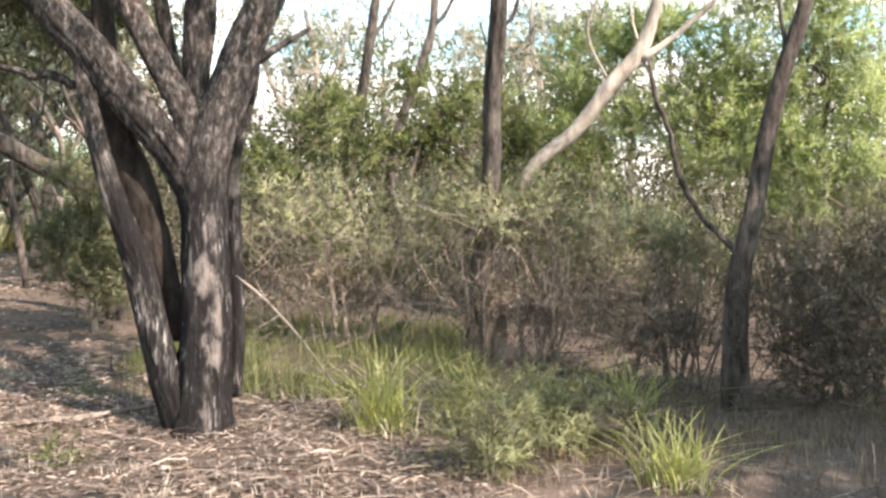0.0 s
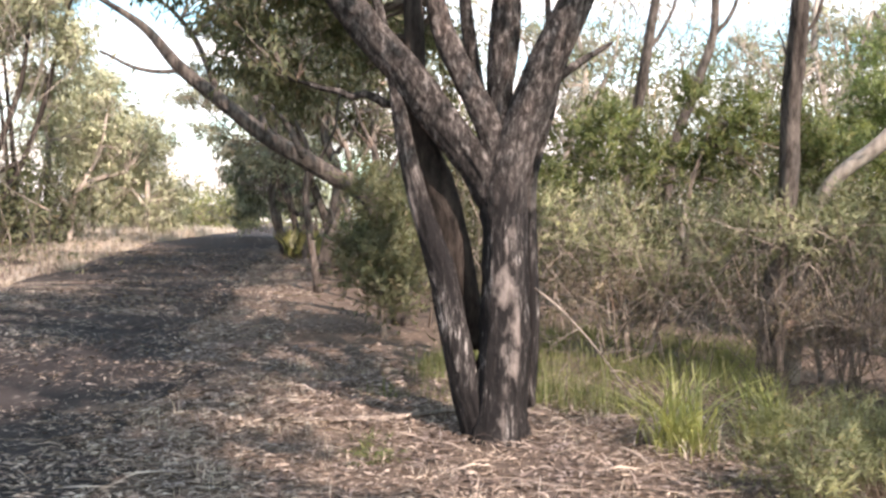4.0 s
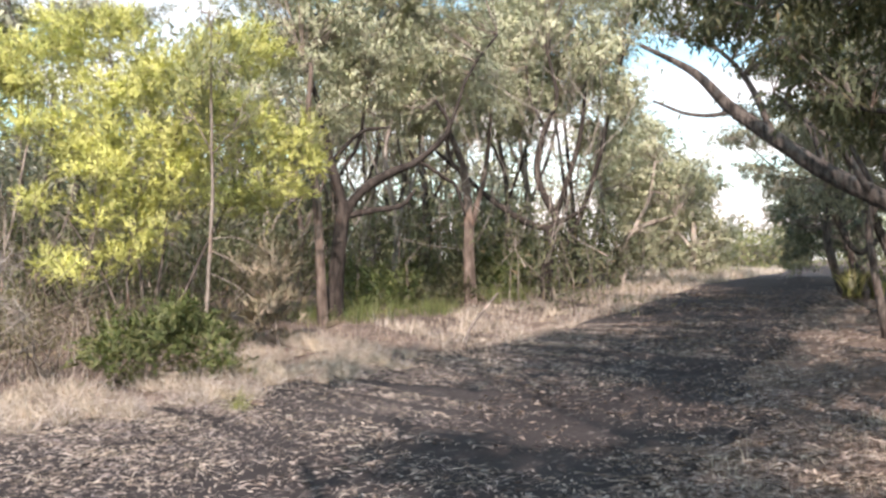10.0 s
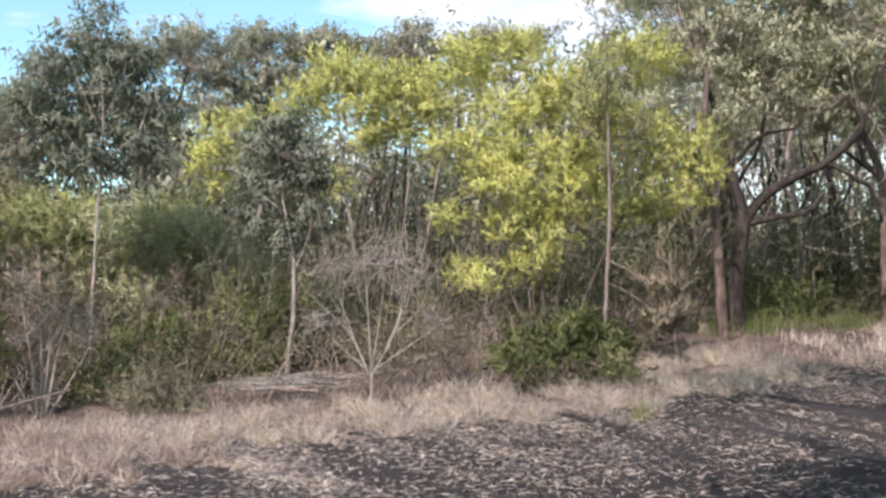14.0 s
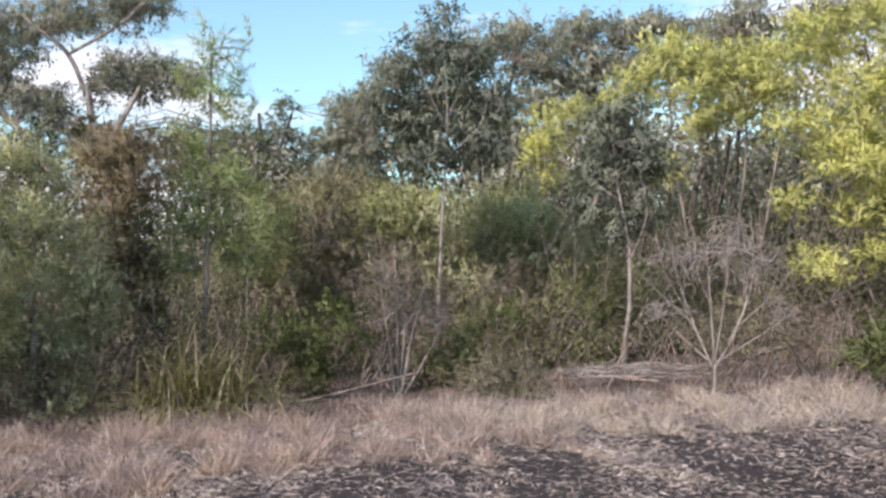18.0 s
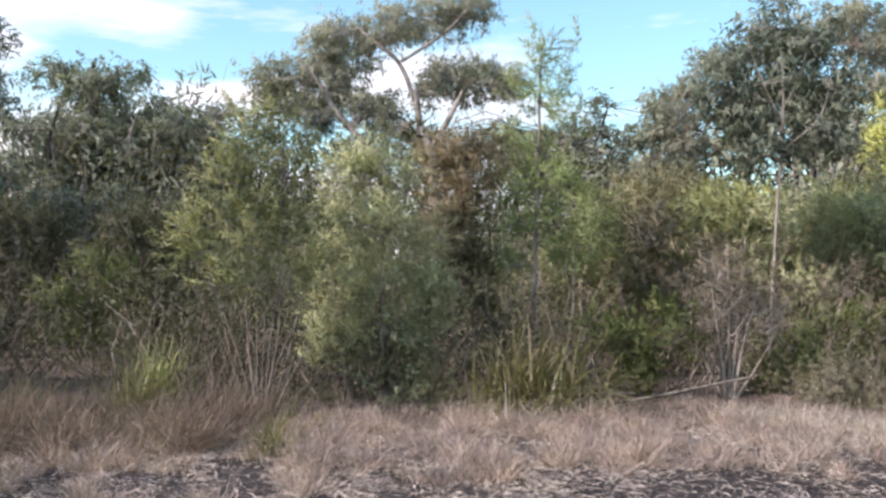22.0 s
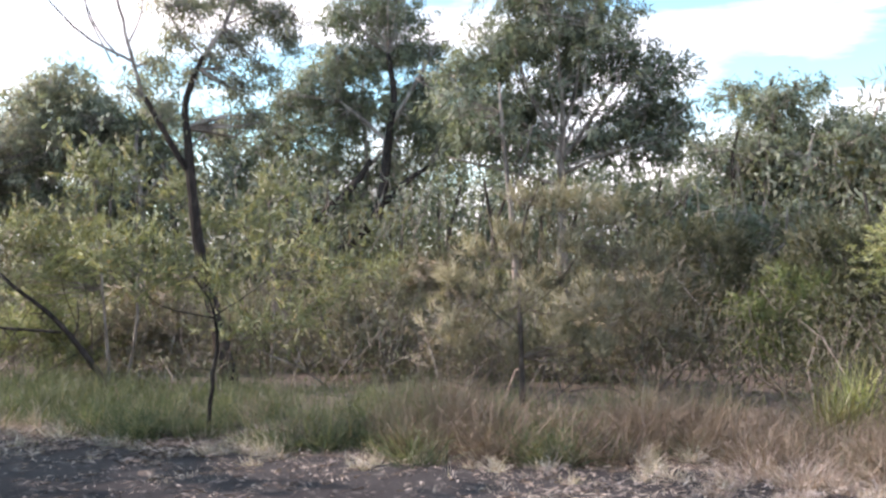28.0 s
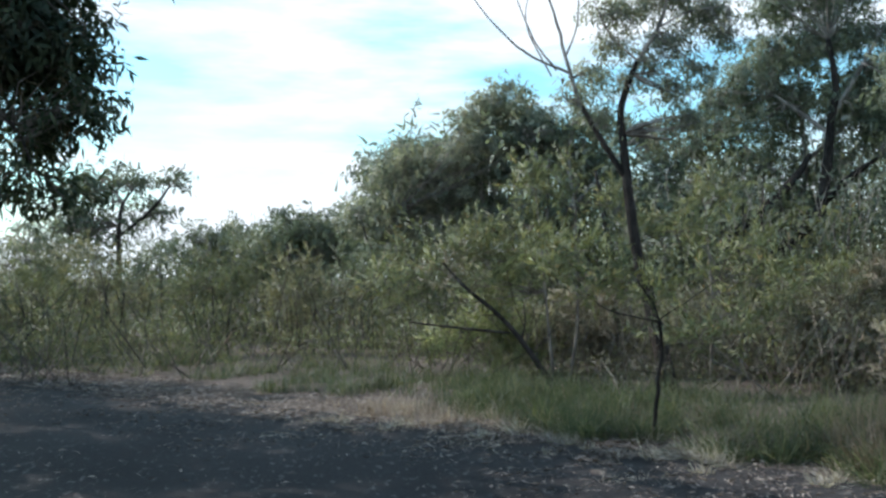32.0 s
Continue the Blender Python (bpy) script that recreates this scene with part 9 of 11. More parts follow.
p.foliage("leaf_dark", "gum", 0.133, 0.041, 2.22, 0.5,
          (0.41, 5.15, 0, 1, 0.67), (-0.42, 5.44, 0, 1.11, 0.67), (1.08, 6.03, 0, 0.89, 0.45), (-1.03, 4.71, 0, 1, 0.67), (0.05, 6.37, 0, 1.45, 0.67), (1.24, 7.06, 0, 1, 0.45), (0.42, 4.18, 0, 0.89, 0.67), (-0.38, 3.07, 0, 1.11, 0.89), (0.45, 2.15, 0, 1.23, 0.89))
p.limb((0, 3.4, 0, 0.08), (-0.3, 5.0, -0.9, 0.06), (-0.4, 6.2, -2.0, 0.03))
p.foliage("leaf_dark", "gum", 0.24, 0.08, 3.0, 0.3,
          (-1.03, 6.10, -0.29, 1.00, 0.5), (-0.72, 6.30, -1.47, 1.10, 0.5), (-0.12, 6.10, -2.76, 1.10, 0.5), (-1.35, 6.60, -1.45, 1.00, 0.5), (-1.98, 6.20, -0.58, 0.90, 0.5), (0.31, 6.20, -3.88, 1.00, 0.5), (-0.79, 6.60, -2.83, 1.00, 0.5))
# out of view: added only to cast shade on the verge by the thicket
p = Plant("acacia_shrub", "unseen tall acacia added to shade the verge by the thicket", "shrub", 5.0, 3.9, -57.0, "bark_grey", 28)
p.limb((0, -0.1, 0, 0.06), (-0.2, 1.6, 0, 0.04), (-0.3, 3.2, 0, 0.02))
p.limb((0.1, -0.05, 0, 0.05), (0.6, 1.6, 0, 0.03), (0.9, 3.0, 0, 0.015))
p.foliage("leaf_deep_shade", "feather", 0.2, 0.06, 2.0, 0.4,
          (-0.9, 2.2, 0, 0.9, 0.8), (0.2, 3.1, 0, 1.1, 0.8), (1.1, 2.2, 0, 1.0, 0.9), (-0.3, 1.2, 0, 1.1, 0.8), (0.9, 1.0, 0, 1.0, 0.8), (-1.6, 1.4, 0.3, 0.8, 0.9), (-1.2, 3.2, 0.2, 0.9, 0.6), (-2.3, 2.4, 0.4, 0.8, 0.8), (0.4, 4.2, 0.6, 1.1, 0.7), (1.6, 3.6, 0.8, 1.1, 0.8), (-0.8, 4.4, 0.4, 1.0, 0.6), (2.0, 4.6, 1.4, 1.0, 0.7), (0.6, 5.2, 1.0, 1.0, 0.6))
p = Plant("crooked_gum", "crooked thin gum leaning over the verge", "tree", -9.30, 20.05, 23.8, "bark_grey", 190, group="verge gums")
p.limb((0, -0.08, 0, 0.084), (-0.33, 1.21, 0, 0.074), (-0.27, 2.24, 0, 0.065), (-0.79, 3.4, 0, 0.046), (-1.18, 4.95, 0, 0.024))
p.limb((-0.29, 1.6, 0, 0.046), (0.31, 2.89, 0, 0.035), (0.37, 4.31, 0, 0.024))
p.limb((-0.4, 2.5, 0, 0.035), (-1.17, 3.4, 0, 0.024), (-1.82, 3.92, 0, 0.015))
p.foliage("leaf_gum", "gum", 0.125, 0.041, 1.67, 0.5,
          (-1.18, 5.08, 0, 1.03, 0.58), (0.37, 4.44, 0, 0.9, 0.52), (-1.82, 4.04, 0, 0.65, 0.39), (-0.27, 3.66, 0, 0.65, 0.39))
p = Plant("crooked_gum", "crooked thin gum leaning over the verge", "tree", -6.17, 14.32, 21.8, "bark_grey", 191, group="verge gums")
p.limb((0, 0.56, 0, 0.059), (-0.23, 1.47, 0, 0.052), (-0.19, 2.2, 0, 0.046), (-0.55, 3.01, 0, 0.03), (-0.83, 4.1, 0, 0.016))
p.limb((-0.2, 1.74, 0, 0.03), (0.22, 2.65, 0, 0.022), (0.26, 3.65, 0, 0.016))
p.limb((-0.28, 2.38, 0, 0.022), (-0.83, 3.01, 0, 0.016), (-1.28, 3.38, 0, 0.01))
p.foliage("leaf_gum", "gum", 0.125, 0.041, 1.67, 0.5,
          (-0.83, 4.2, 0, 0.73, 0.41), (0.26, 3.74, 0, 0.64, 0.36), (-1.28, 3.47, 0, 0.45, 0.27), (-0.19, 3.19, 0, 0.45, 0.27))
p = Plant("crooked_gum", "crooked thin gum leaning over the verge", "tree", -5.91, 15.48, 19.4, "bark_twig", 192, group="verge gums")
p.limb((0, 0.42, 0, 0.063), (-0.24, 1.38, 0, 0.056), (-0.2, 2.16, 0, 0.049), (-0.59, 3.03, 0, 0.032), (-0.88, 4.19, 0, 0.017))
p.limb((-0.22, 1.67, 0, 0.032), (0.23, 2.64, 0, 0.024), (0.28, 3.69, 0, 0.017))
p.limb((-0.3, 2.35, 0, 0.024), (-0.88, 3.03, 0, 0.017), (-1.37, 3.42, 0, 0.01))
p.foliage("leaf_gum", "gum", 0.125, 0.041, 1.67, 0.5,
          (-0.88, 4.29, 0, 0.77, 0.44), (0.27, 3.79, 0, 0.68, 0.39), (-1.37, 3.52, 0, 0.48, 0.29), (-0.2, 3.22, 0, 0.48, 0.29))
p = Plant("crooked_gum", "crooked thin gum leaning over the verge", "tree", -4.65, 13.27, 17.6, "bark_grey", 193, group="verge gums")
p.limb((0, 0.6, 0, 0.053), (-0.21, 1.42, 0, 0.047), (-0.17, 2.07, 0, 0.04), (-0.5, 2.81, 0, 0.026), (-0.75, 3.79, 0, 0.014))
p.limb((-0.18, 1.66, 0, 0.026), (0.19, 2.48, 0, 0.02), (0.23, 3.37, 0, 0.014))
p.limb((-0.25, 2.24, 0, 0.02), (-0.74, 2.81, 0, 0.014), (-1.15, 3.14, 0, 0.009))
p.foliage("leaf_gum", "gum", 0.125, 0.041, 1.67, 0.5,
          (-0.75, 3.88, 0, 0.66, 0.37), (0.23, 3.45, 0, 0.57, 0.33), (-1.15, 3.23, 0, 0.41, 0.25), (-0.17, 2.97, 0, 0.41, 0.25))
# added tree, never in view; its crown is set where it blocks the sun
p = Plant("shade_gum", "unseen gum tree added to shade the thicket", "tree", 7.4, 0.6, 0.0, "bark_grey", 185)
p.limb((0, -0.1, 0, 0.17), (-0.1, 2, 0, 0.15), (0.1, 4, 0.3, 0.11), (-0.2, 5.8, 0.5, 0.06))
p.limb((0.0, 3.2, 0.2, 0.08), (-0.8, 4.8, 0.8, 0.05), (-1.3, 5.8, 1.2, 0.03))
p.limb((0.0, 3.6, 0.2, 0.08), (0.8, 4.9, -0.4, 0.05), (1.2, 5.7, -0.8, 0.03))
p.foliage("leaf_dark", "gum", 0.26, 0.09, 2.6, 0.3,
          (-0.6, 5.6, -0.6, 1.0, 0.5), (0.6, 6.0, 0.4, 1.1, 0.5), (-1.0, 6.0, 1.2, 1.0, 0.5), (0.4, 6.2, 1.8, 1.0, 0.5), (1.2, 5.6, -0.8, 1.0, 0.5), (-0.1, 5.2, 2.6, 1.0, 0.5))
p.foliage("leaf_dark", "gum", 0.22, 0.075, 1.3, 0.3,
          (-2.0, 6.3, 0.2, 0.9, 0.4), (-2.5, 6.5, 1.2, 0.8, 0.4), (-3.0, 6.4, 1.9, 0.8, 0.4))
p = Plant("shade_gum", "tall gum tree whose crown shades the road", "tree", 2.7, -3.4, 0.0, "bark_grey", 184)
p.limb((0, -0.1, 0, 0.2), (-0.1, 2, 0, 0.17), (-0.5, 4, 0.6, 0.14), (-1.4, 5.8, 1.4, 0.09), (-2.2, 7.2, 2.2, 0.05))
p.limb((-0.3, 3.2, 0.3, 0.09), (-2.0, 5.0, 1.6, 0.07), (-4.2, 6.2, 2.6, 0.04))
p.limb((-0.6, 4.2, 0.7, 0.08), (-1.2, 6.0, 2.6, 0.06), (-2.4, 7.0, 4.4, 0.03))
p.foliage("leaf_dark", "gum", 0.26, 0.09, 3.4, 0.3,
          (-2.50, 6.3, 3.40, 1.00, 0.5), (-3.50, 6.5, 3.00, 0.80, 0.5), (-1.50, 6.7, 4.00, 1.00, 0.5), (-2.10, 6.3, 2.40, 1.10, 0.5), (-1.00, 6.5, 2.90, 1.10, 0.5), (-0.30, 6.7, 1.80, 1.20, 0.5), (-1.30, 6.3, 1.40, 1.20, 0.5))
p.foliage("leaf_dark", "gum", 0.24, 0.085, 1.8, 0.3,
          (-3.30, 6.3, 6.90, 0.90, 0.5), (-4.20, 6.5, 8.00, 0.90, 0.5), (-2.00, 6.7, 5.80, 0.70, 0.5), (-5.10, 6.3, 7.60, 0.80, 0.5), (-5.70, 6.5, 6.60, 0.80, 0.5), (-1.80, 6.7, 4.80, 0.70, 0.5))
p.foliage("leaf_dark", "gum", 0.22, 0.075, 1.0, 0.3,
          (-1.50, 6.3, 7.40, 0.80, 0.5), (-2.50, 6.5, 8.30, 0.80, 0.5), (-0.50, 6.7, 6.60, 0.80, 0.5))
p = Plant("heath_shrub", "dense rounded heath shrub of fine leaves", "shrub", -17.07, -1.61, 93.1, "bark_twig", 300, group="heath shrubs")
p.limb((-0.08, 0.15, 0, 0.018), (-0.14, 1.09, 0, 0.013), (-0.28, 2.04, 0, 0.006))
p.limb((0.10, 0.15, 0, 0.018), (0.19, 1.09, 0, 0.013), (0.31, 1.94, 0, 0.006))
p.foliage("leaf_tea", "feather", 0.11, 0.018, 3.0, 0.4,
          (-0.65, 2.32, 0, 0.53, 0.50), (0.00, 2.49, 0, 0.53, 0.42), (-0.55, 1.46, 0, 0.72, 0.50), (0.37, 1.57, 0, 0.56, 0.47))
p = Plant("heath_shrub", "dense rounded heath shrub of fine leaves", "shrub", -16.09, -0.45, 89.0, "bark_twig", 301, group="heath shrubs")
p.limb((-0.08, 0.25, 0, 0.018), (-0.13, 1.12, 0, 0.013), (-0.25, 2.00, 0, 0.006))
p.limb((0.09, 0.26, 0, 0.018), (0.17, 1.13, 0, 0.013), (0.29, 1.91, 0, 0.006))
p.foliage("leaf_olive", "feather", 0.11, 0.018, 3.0, 0.4,
          (-0.50, 2.17, 0, 0.55, 0.44), (0.09, 2.50, 0, 0.49, 0.33), (0.50, 1.65, 0, 0.60, 0.43), (-0.33, 1.56, 0, 0.58, 0.44), (0.17, 2.00, 0, 0.43, 0.35))
p = Plant("heath_shrub", "dense rounded heath shrub of fine leaves", "shrub", -16.06, 1.27, 83.7, "bark_twig", 302, group="heath shrubs")
p.limb((-0.10, 0.16, 0, 0.018), (-0.15, 1.07, 0, 0.013), (-0.27, 1.98, 0, 0.006))
p.limb((0.08, 0.16, 0, 0.018), (0.18, 1.06, 0, 0.013), (0.31, 1.88, 0, 0.006))
# paler leaf colour makes up for light lost in the sapling's shadow
p.foliage("leaf_silver", "feather", 0.11, 0.018, 3.0, 0.4,
          (-0.45, 2.16, 0, 0.55, 0.42), (0.28, 2.15, 0, 0.54, 0.42), (-0.09, 1.52, 0, 0.73, 0.45), (0.72, 1.60, 0, 0.54, 0.45), (-0.73, 1.52, 0, 0.46, 0.42))
p = Plant("heath_shrub", "dense rounded heath shrub of fine leaves", "shrub", -16.63, -1.29, 93.1, "bark_twig", 303, group="heath shrubs")
p.limb((-0.10, 0.19, 0, 0.018), (-0.15, 1.12, 0, 0.013), (-0.28, 2.06, 0, 0.006))
p.limb((0.08, 0.19, 0, 0.018), (0.18, 1.12, 0, 0.013), (0.32, 1.96, 0, 0.006))
p.foliage("leaf_tea", "feather", 0.11, 0.018, 3.0, 0.4,
          (-0.56, 2.43, 0, 0.56, 0.43), (0.19, 2.52, 0, 0.56, 0.43), (-0.19, 1.78, 0, 0.71, 0.47), (0.65, 1.86, 0, 0.56, 0.47), (-0.74, 1.69, 0, 0.47, 0.43))
p = Plant("heath_shrub", "dense rounded heath shrub of fine leaves", "shrub", -15.01, -2.46, 98.0, "bark_twig", 304, group="heath shrubs")
p.limb((-0.08, 0.35, 0, 0.018), (-0.13, 1.19, 0, 0.013), (-0.24, 2.02, 0, 0.006))
p.limb((0.08, 0.35, 0, 0.018), (0.17, 1.18, 0, 0.013), (0.28, 1.94, 0, 0.006))
p.foliage("leaf_olive", "feather", 0.11, 0.018, 3.0, 0.4,
          (0.00, 2.19, 0, 0.42, 0.39), (0.42, 1.85, 0, 0.50, 0.39), (-0.08, 1.52, 0, 0.50, 0.42), (0.41, 1.18, 0, 0.50, 0.34))
p = Plant("heath_shrub", "dense rounded heath shrub of fine leaves", "shrub", -13.65, -11.68, 129.7, "bark_twig", 305, group="heath shrubs")
p.limb((-0.07, 0.02, 0, 0.018), (-0.15, 1.01, 0, 0.013), (-0.30, 2.01, 0, 0.006))
p.limb((0.13, 0.03, 0, 0.018), (0.21, 1.02, 0, 0.013), (0.33, 1.92, 0, 0.006))
p.foliage("leaf_deep_shade", "feather", 0.11, 0.018, 3.0, 0.4,
          (-0.40, 1.90, 0, 0.70, 0.44), (0.39, 1.92, 0, 0.66, 0.44), (0.01, 1.22, 0, 0.89, 0.50), (-0.79, 1.40, 0, 0.59, 0.50), (0.81, 1.23, 0, 0.60, 0.46))
p = Plant("heath_shrub", "dense rounded heath shrub of fine leaves", "shrub", -14.19, -9.22, 121.6, "bark_twig", 306, group="heath shrubs")
p.limb((-0.06, 0.15, 0, 0.018), (-0.14, 1.08, 0, 0.013), (-0.28, 2.02, 0, 0.006))
p.limb((0.12, 0.15, 0, 0.018), (0.20, 1.09, 0, 0.013), (0.32, 1.93, 0, 0.006))
p.foliage("leaf_deep_shade", "feather", 0.11, 0.018, 3.0, 0.4,
          (-0.37, 1.92, 0, 0.62, 0.43), (0.28, 1.93, 0, 0.56, 0.43), (-0.08, 1.18, 0, 0.75, 0.52), (-0.74, 1.26, 0, 0.56, 0.43), (0.48, 1.10, 0, 0.47, 0.47), (-0.16, 0.43, 0, 0.75, 0.37))
p = Plant("heath_shrub", "dense rounded heath shrub of fine leaves", "shrub", -8.78, -13.38, 146.8, "bark_twig", 307, group="heath shrubs")
p.limb((-0.04, 0.22, 0, 0.018), (-0.11, 1.04, 0, 0.013), (-0.23, 1.85, 0, 0.006))
p.limb((0.11, 0.22, 0, 0.018), (0.17, 1.04, 0, 0.013), (0.26, 1.78, 0, 0.006))
p.foliage("leaf_scrub", "feather", 0.11, 0.018, 3.0, 0.4,
          (-0.44, 1.04, 0, 0.57, 0.32), (0.24, 1.20, 0, 0.58, 0.36), (-0.13, 0.55, 0, 0.73, 0.38), (0.63, 1.46, 0, 0.42, 0.33), (-0.73, 0.71, 0, 0.48, 0.37))
p = Plant("heath_shrub", "dense rounded heath shrub of fine leaves", "shrub", -9.73, -13.97, 144.4, "bark_twig", 308, group="heath shrubs")
p.limb((-0.09, 0.35, 0, 0.018), (-0.15, 1.26, 0, 0.013), (-0.27, 2.18, 0, 0.006))
p.limb((0.09, 0.35, 0, 0.018), (0.18, 1.27, 0, 0.013), (0.30, 2.09, 0, 0.006))
p.foliage("leaf_deep_shade", "feather", 0.11, 0.018, 3.0, 0.4,
          (-0.45, 1.44, 0, 0.65, 0.33), (0.27, 1.63, 0, 0.64, 0.37), (-0.09, 0.90, 0, 0.83, 0.40), (0.80, 1.09, 0, 0.63, 0.40), (-0.82, 0.79, 0, 0.56, 0.37))
p = Plant("gum_tree", "small dark green tree beyond the road bend", "tree", -1.31, -27.95, 178.1, "bark_dark", 320)
p.limb((0.04, -0.21, 0, 0.060), (0.04, 1.26, 0, 0.050), (-0.08, 2.73, 0, 0.030))
p.foliage("leaf_far", "gum", 0.15, 0.05, 3.4, 0.3,
          (-0.01, 2.91, 0, 0.75, 0.70), (-0.30, 2.28, 0, 0.84, 0.70), (0.96, 2.72, 0, 0.76, 0.55), (1.32, 2.28, 0, 0.59, 0.55), (0.42, 2.00, 0, 0.98, 0.62), (-0.68, 1.98, 0, 0.64, 0.62))
p = Plant("gum_tree", "spreading grey-green tree beyond the road bend", "tree", -4.14, -26.69, 171.7, "bark_grey", 321)
p.limb((0.04, -0.19, 0, 0.070), (-0.04, 1.58, 0, 0.050), (0.01, 3.34, 0, 0.030))
p.limb((-0.04, 1.58, 0, 0.040), (-0.70, 2.30, 0, 0.030), (-1.00, 3.17, 0, 0.015))
p.foliage("leaf_gum", "gum", 0.15, 0.045, 3.6, 0.3,
          (-0.02, 3.46, 0, 1.07, 0.48), (-0.29, 2.87, 0, 0.90, 0.75), (-1.00, 3.17, 0, 0.64, 0.52), (0.85, 2.77, 0, 0.81, 0.77), (0.14, 2.31, 0, 0.97, 0.66), (1.43, 3.53, 0, 0.83, 0.68), (1.41, 4.43, 0, 0.99, 0.77), (0.25, 4.68, 0, 0.75, 0.66), (-0.31, 4.22, 0, 0.55, 0.43), (2.29, 5.07, 0, 1.00, 0.90), (2.88, 6.32, 0, 0.84, 0.69), (2.13, 5.97, 0, 0.66, 0.54), (3.81, 5.45, 0, 1.01, 0.92))
p = Plant("green_shrub", "low bright green shrub beside the grey mound", "shrub", -12.88, 0.27, 85.9, "bark_twig", 330)
p.limb((-0.01, -0.22, 0, 0.012), (-0.03, 0.21, 0, 0.008), (-0.07, 0.42, 0, 0.004))
p.foliage("leaf_green", "feather", 0.08, 0.014, 2.6, 0.5,
          (-0.00, 0.24, 0, 0.33, 0.21), (-0.29, 0.13, 0, 0.26, 0.20), (0.21, 0.35, 0, 0.24, 0.18))
p = Plant("green_shrub", "low green shrub under the young gums", "shrub", -14.37, 2.01, 79.2, "bark_twig", 331)
p.limb((-0.01, -0.30, 0, 0.012), (-0.04, 0.09, 0, 0.008), (-0.08, 0.32, 0, 0.004))
p.foliage("leaf_green", "feather", 0.08, 0.014, 2.6, 0.5,
          (-0.01, 0.17, 0, 0.36, 0.20), (-0.31, 0.04, 0, 0.28, 0.19), (0.29, 0.10, 0, 0.27, 0.19))
p = Plant("verge_gum", "open grey-green gum where the road narrows", "tree", -12.69, 27.33, 23.9, "bark_grey", 322)
p.limb((-0.01, -0.08, 0, 0.090), (-0.15, 1.06, 0, 0.080), (-0.36, 2.37, 0, 0.060), (-0.74, 3.38, 0, 0.030))
p.limb((-0.22, 1.55, 0, 0.050), (-1.21, 2.73, 0, 0.035), (-2.15, 3.77, 0, 0.020), (-2.79, 4.23, 0, 0.010))
p.limb((-0.36, 2.37, 0, 0.040), (0.32, 3.33, 0, 0.030), (0.63, 4.29, 0, 0.015))
p.foliage("leaf_gum", "gum", 0.15, 0.042, 3.0, 0.5,
          (-2.95, 4.24, 0, 0.78, 0.44), (-2.06, 4.41, 0, 0.81, 0.44), (-1.19, 4.56, 0, 0.66, 0.43), (-2.15, 3.27, 0, 0.60, 0.37), (-1.29, 2.90, 0, 0.70, 0.50), (-0.59, 3.20, 0, 0.82, 0.59), (-1.37, 1.99, 0, 0.73, 0.53), (-0.60, 1.81, 0, 0.82, 0.59), (0.32, 2.68, 0, 0.97, 0.65), (-0.92, 0.91, 0, 0.99, 0.59), (0.30, 1.22, 0, 0.97, 0.65))


# ---- distant woods that close the view ----
def far_wood(name, b0, b1, d0, d1, top, mat, seed, count):
    """A belt of woodland seen only from afar: stems, and crowns of many leaves."""
    rng = np.random.default_rng(seed)
    b, d = np.radians(rng.uniform(b0, b1, count)), rng.uniform(d0, d1, count)
    x, y = -0.45 - np.sin(b) * d, -0.4 + np.cos(b) * d
    z0 = ground_z(x, y)
    h = top * rng.uniform(0.55, 1.0, count)
    base, tip = np.stack((x, y, z0 - 0.1), 1), np.stack((x + rng.normal(0, 0.4, count), y + rng.normal(0, 0.4, count), z0 + h * 0.8), 1)
    v, f = twig_mesh(base, tip, rng.uniform(0.05, 0.13, count), rng, 0.1)
    per = 210
    ctr = np.stack((x, y, z0), 1)[:, None] + np.stack((rng.normal(0, 1.1, (count, per)), rng.normal(0, 1.1, (count, per)), h[:, None] * (1.05 - 0.85 * rng.random((count, per)) ** 1.2)), -1)
    pull = ctr[:, rng.integers(0, 9, per)]
    ctr = (ctr * 0.27 + pull * 0.73).reshape(-1, 3)
    n = len(ctr)
    lv, lf = leaf_faces(ctr, unit(rng.normal(0, 0.6, (n, 3)) + (0, 0, -0.4)), rng.uniform(0.14, 0.28, n), rng.uniform(0.06, 0.11, n), rng, True)
    ob = new(name)
    tagged(ob, "distant wood of grey-green gum trees", "woodland", kind="stuff")
    link_mesh("stem_growth", v, (f,), "bark_grey", ob)
    lv, nn = clump_normals(lv, 3, unit(unit(ctr - np.repeat(np.stack((x, y, z0 + h * 0.6), 1), per, 0)) + 0.5 * unit(ctr - pull.reshape(-1, 3)) + (0, 0, 0.2)))
    link_mesh("foliage", lv, (lf,), mat, ob, normals=nn)


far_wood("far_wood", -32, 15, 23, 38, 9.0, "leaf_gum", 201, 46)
far_wood("far_wood", 36, 84, 22, 36, 8.0, "leaf_gum_lit", 202, 80)
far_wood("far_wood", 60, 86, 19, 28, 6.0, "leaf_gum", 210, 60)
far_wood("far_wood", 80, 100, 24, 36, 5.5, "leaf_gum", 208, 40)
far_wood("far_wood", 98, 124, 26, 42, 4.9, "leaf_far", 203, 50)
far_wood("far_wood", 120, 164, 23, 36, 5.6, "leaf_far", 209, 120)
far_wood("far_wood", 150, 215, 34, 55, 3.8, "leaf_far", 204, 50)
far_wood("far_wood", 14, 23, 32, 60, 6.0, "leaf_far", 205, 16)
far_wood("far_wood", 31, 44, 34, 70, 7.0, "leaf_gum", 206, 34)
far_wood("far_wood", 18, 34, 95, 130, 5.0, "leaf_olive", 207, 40)


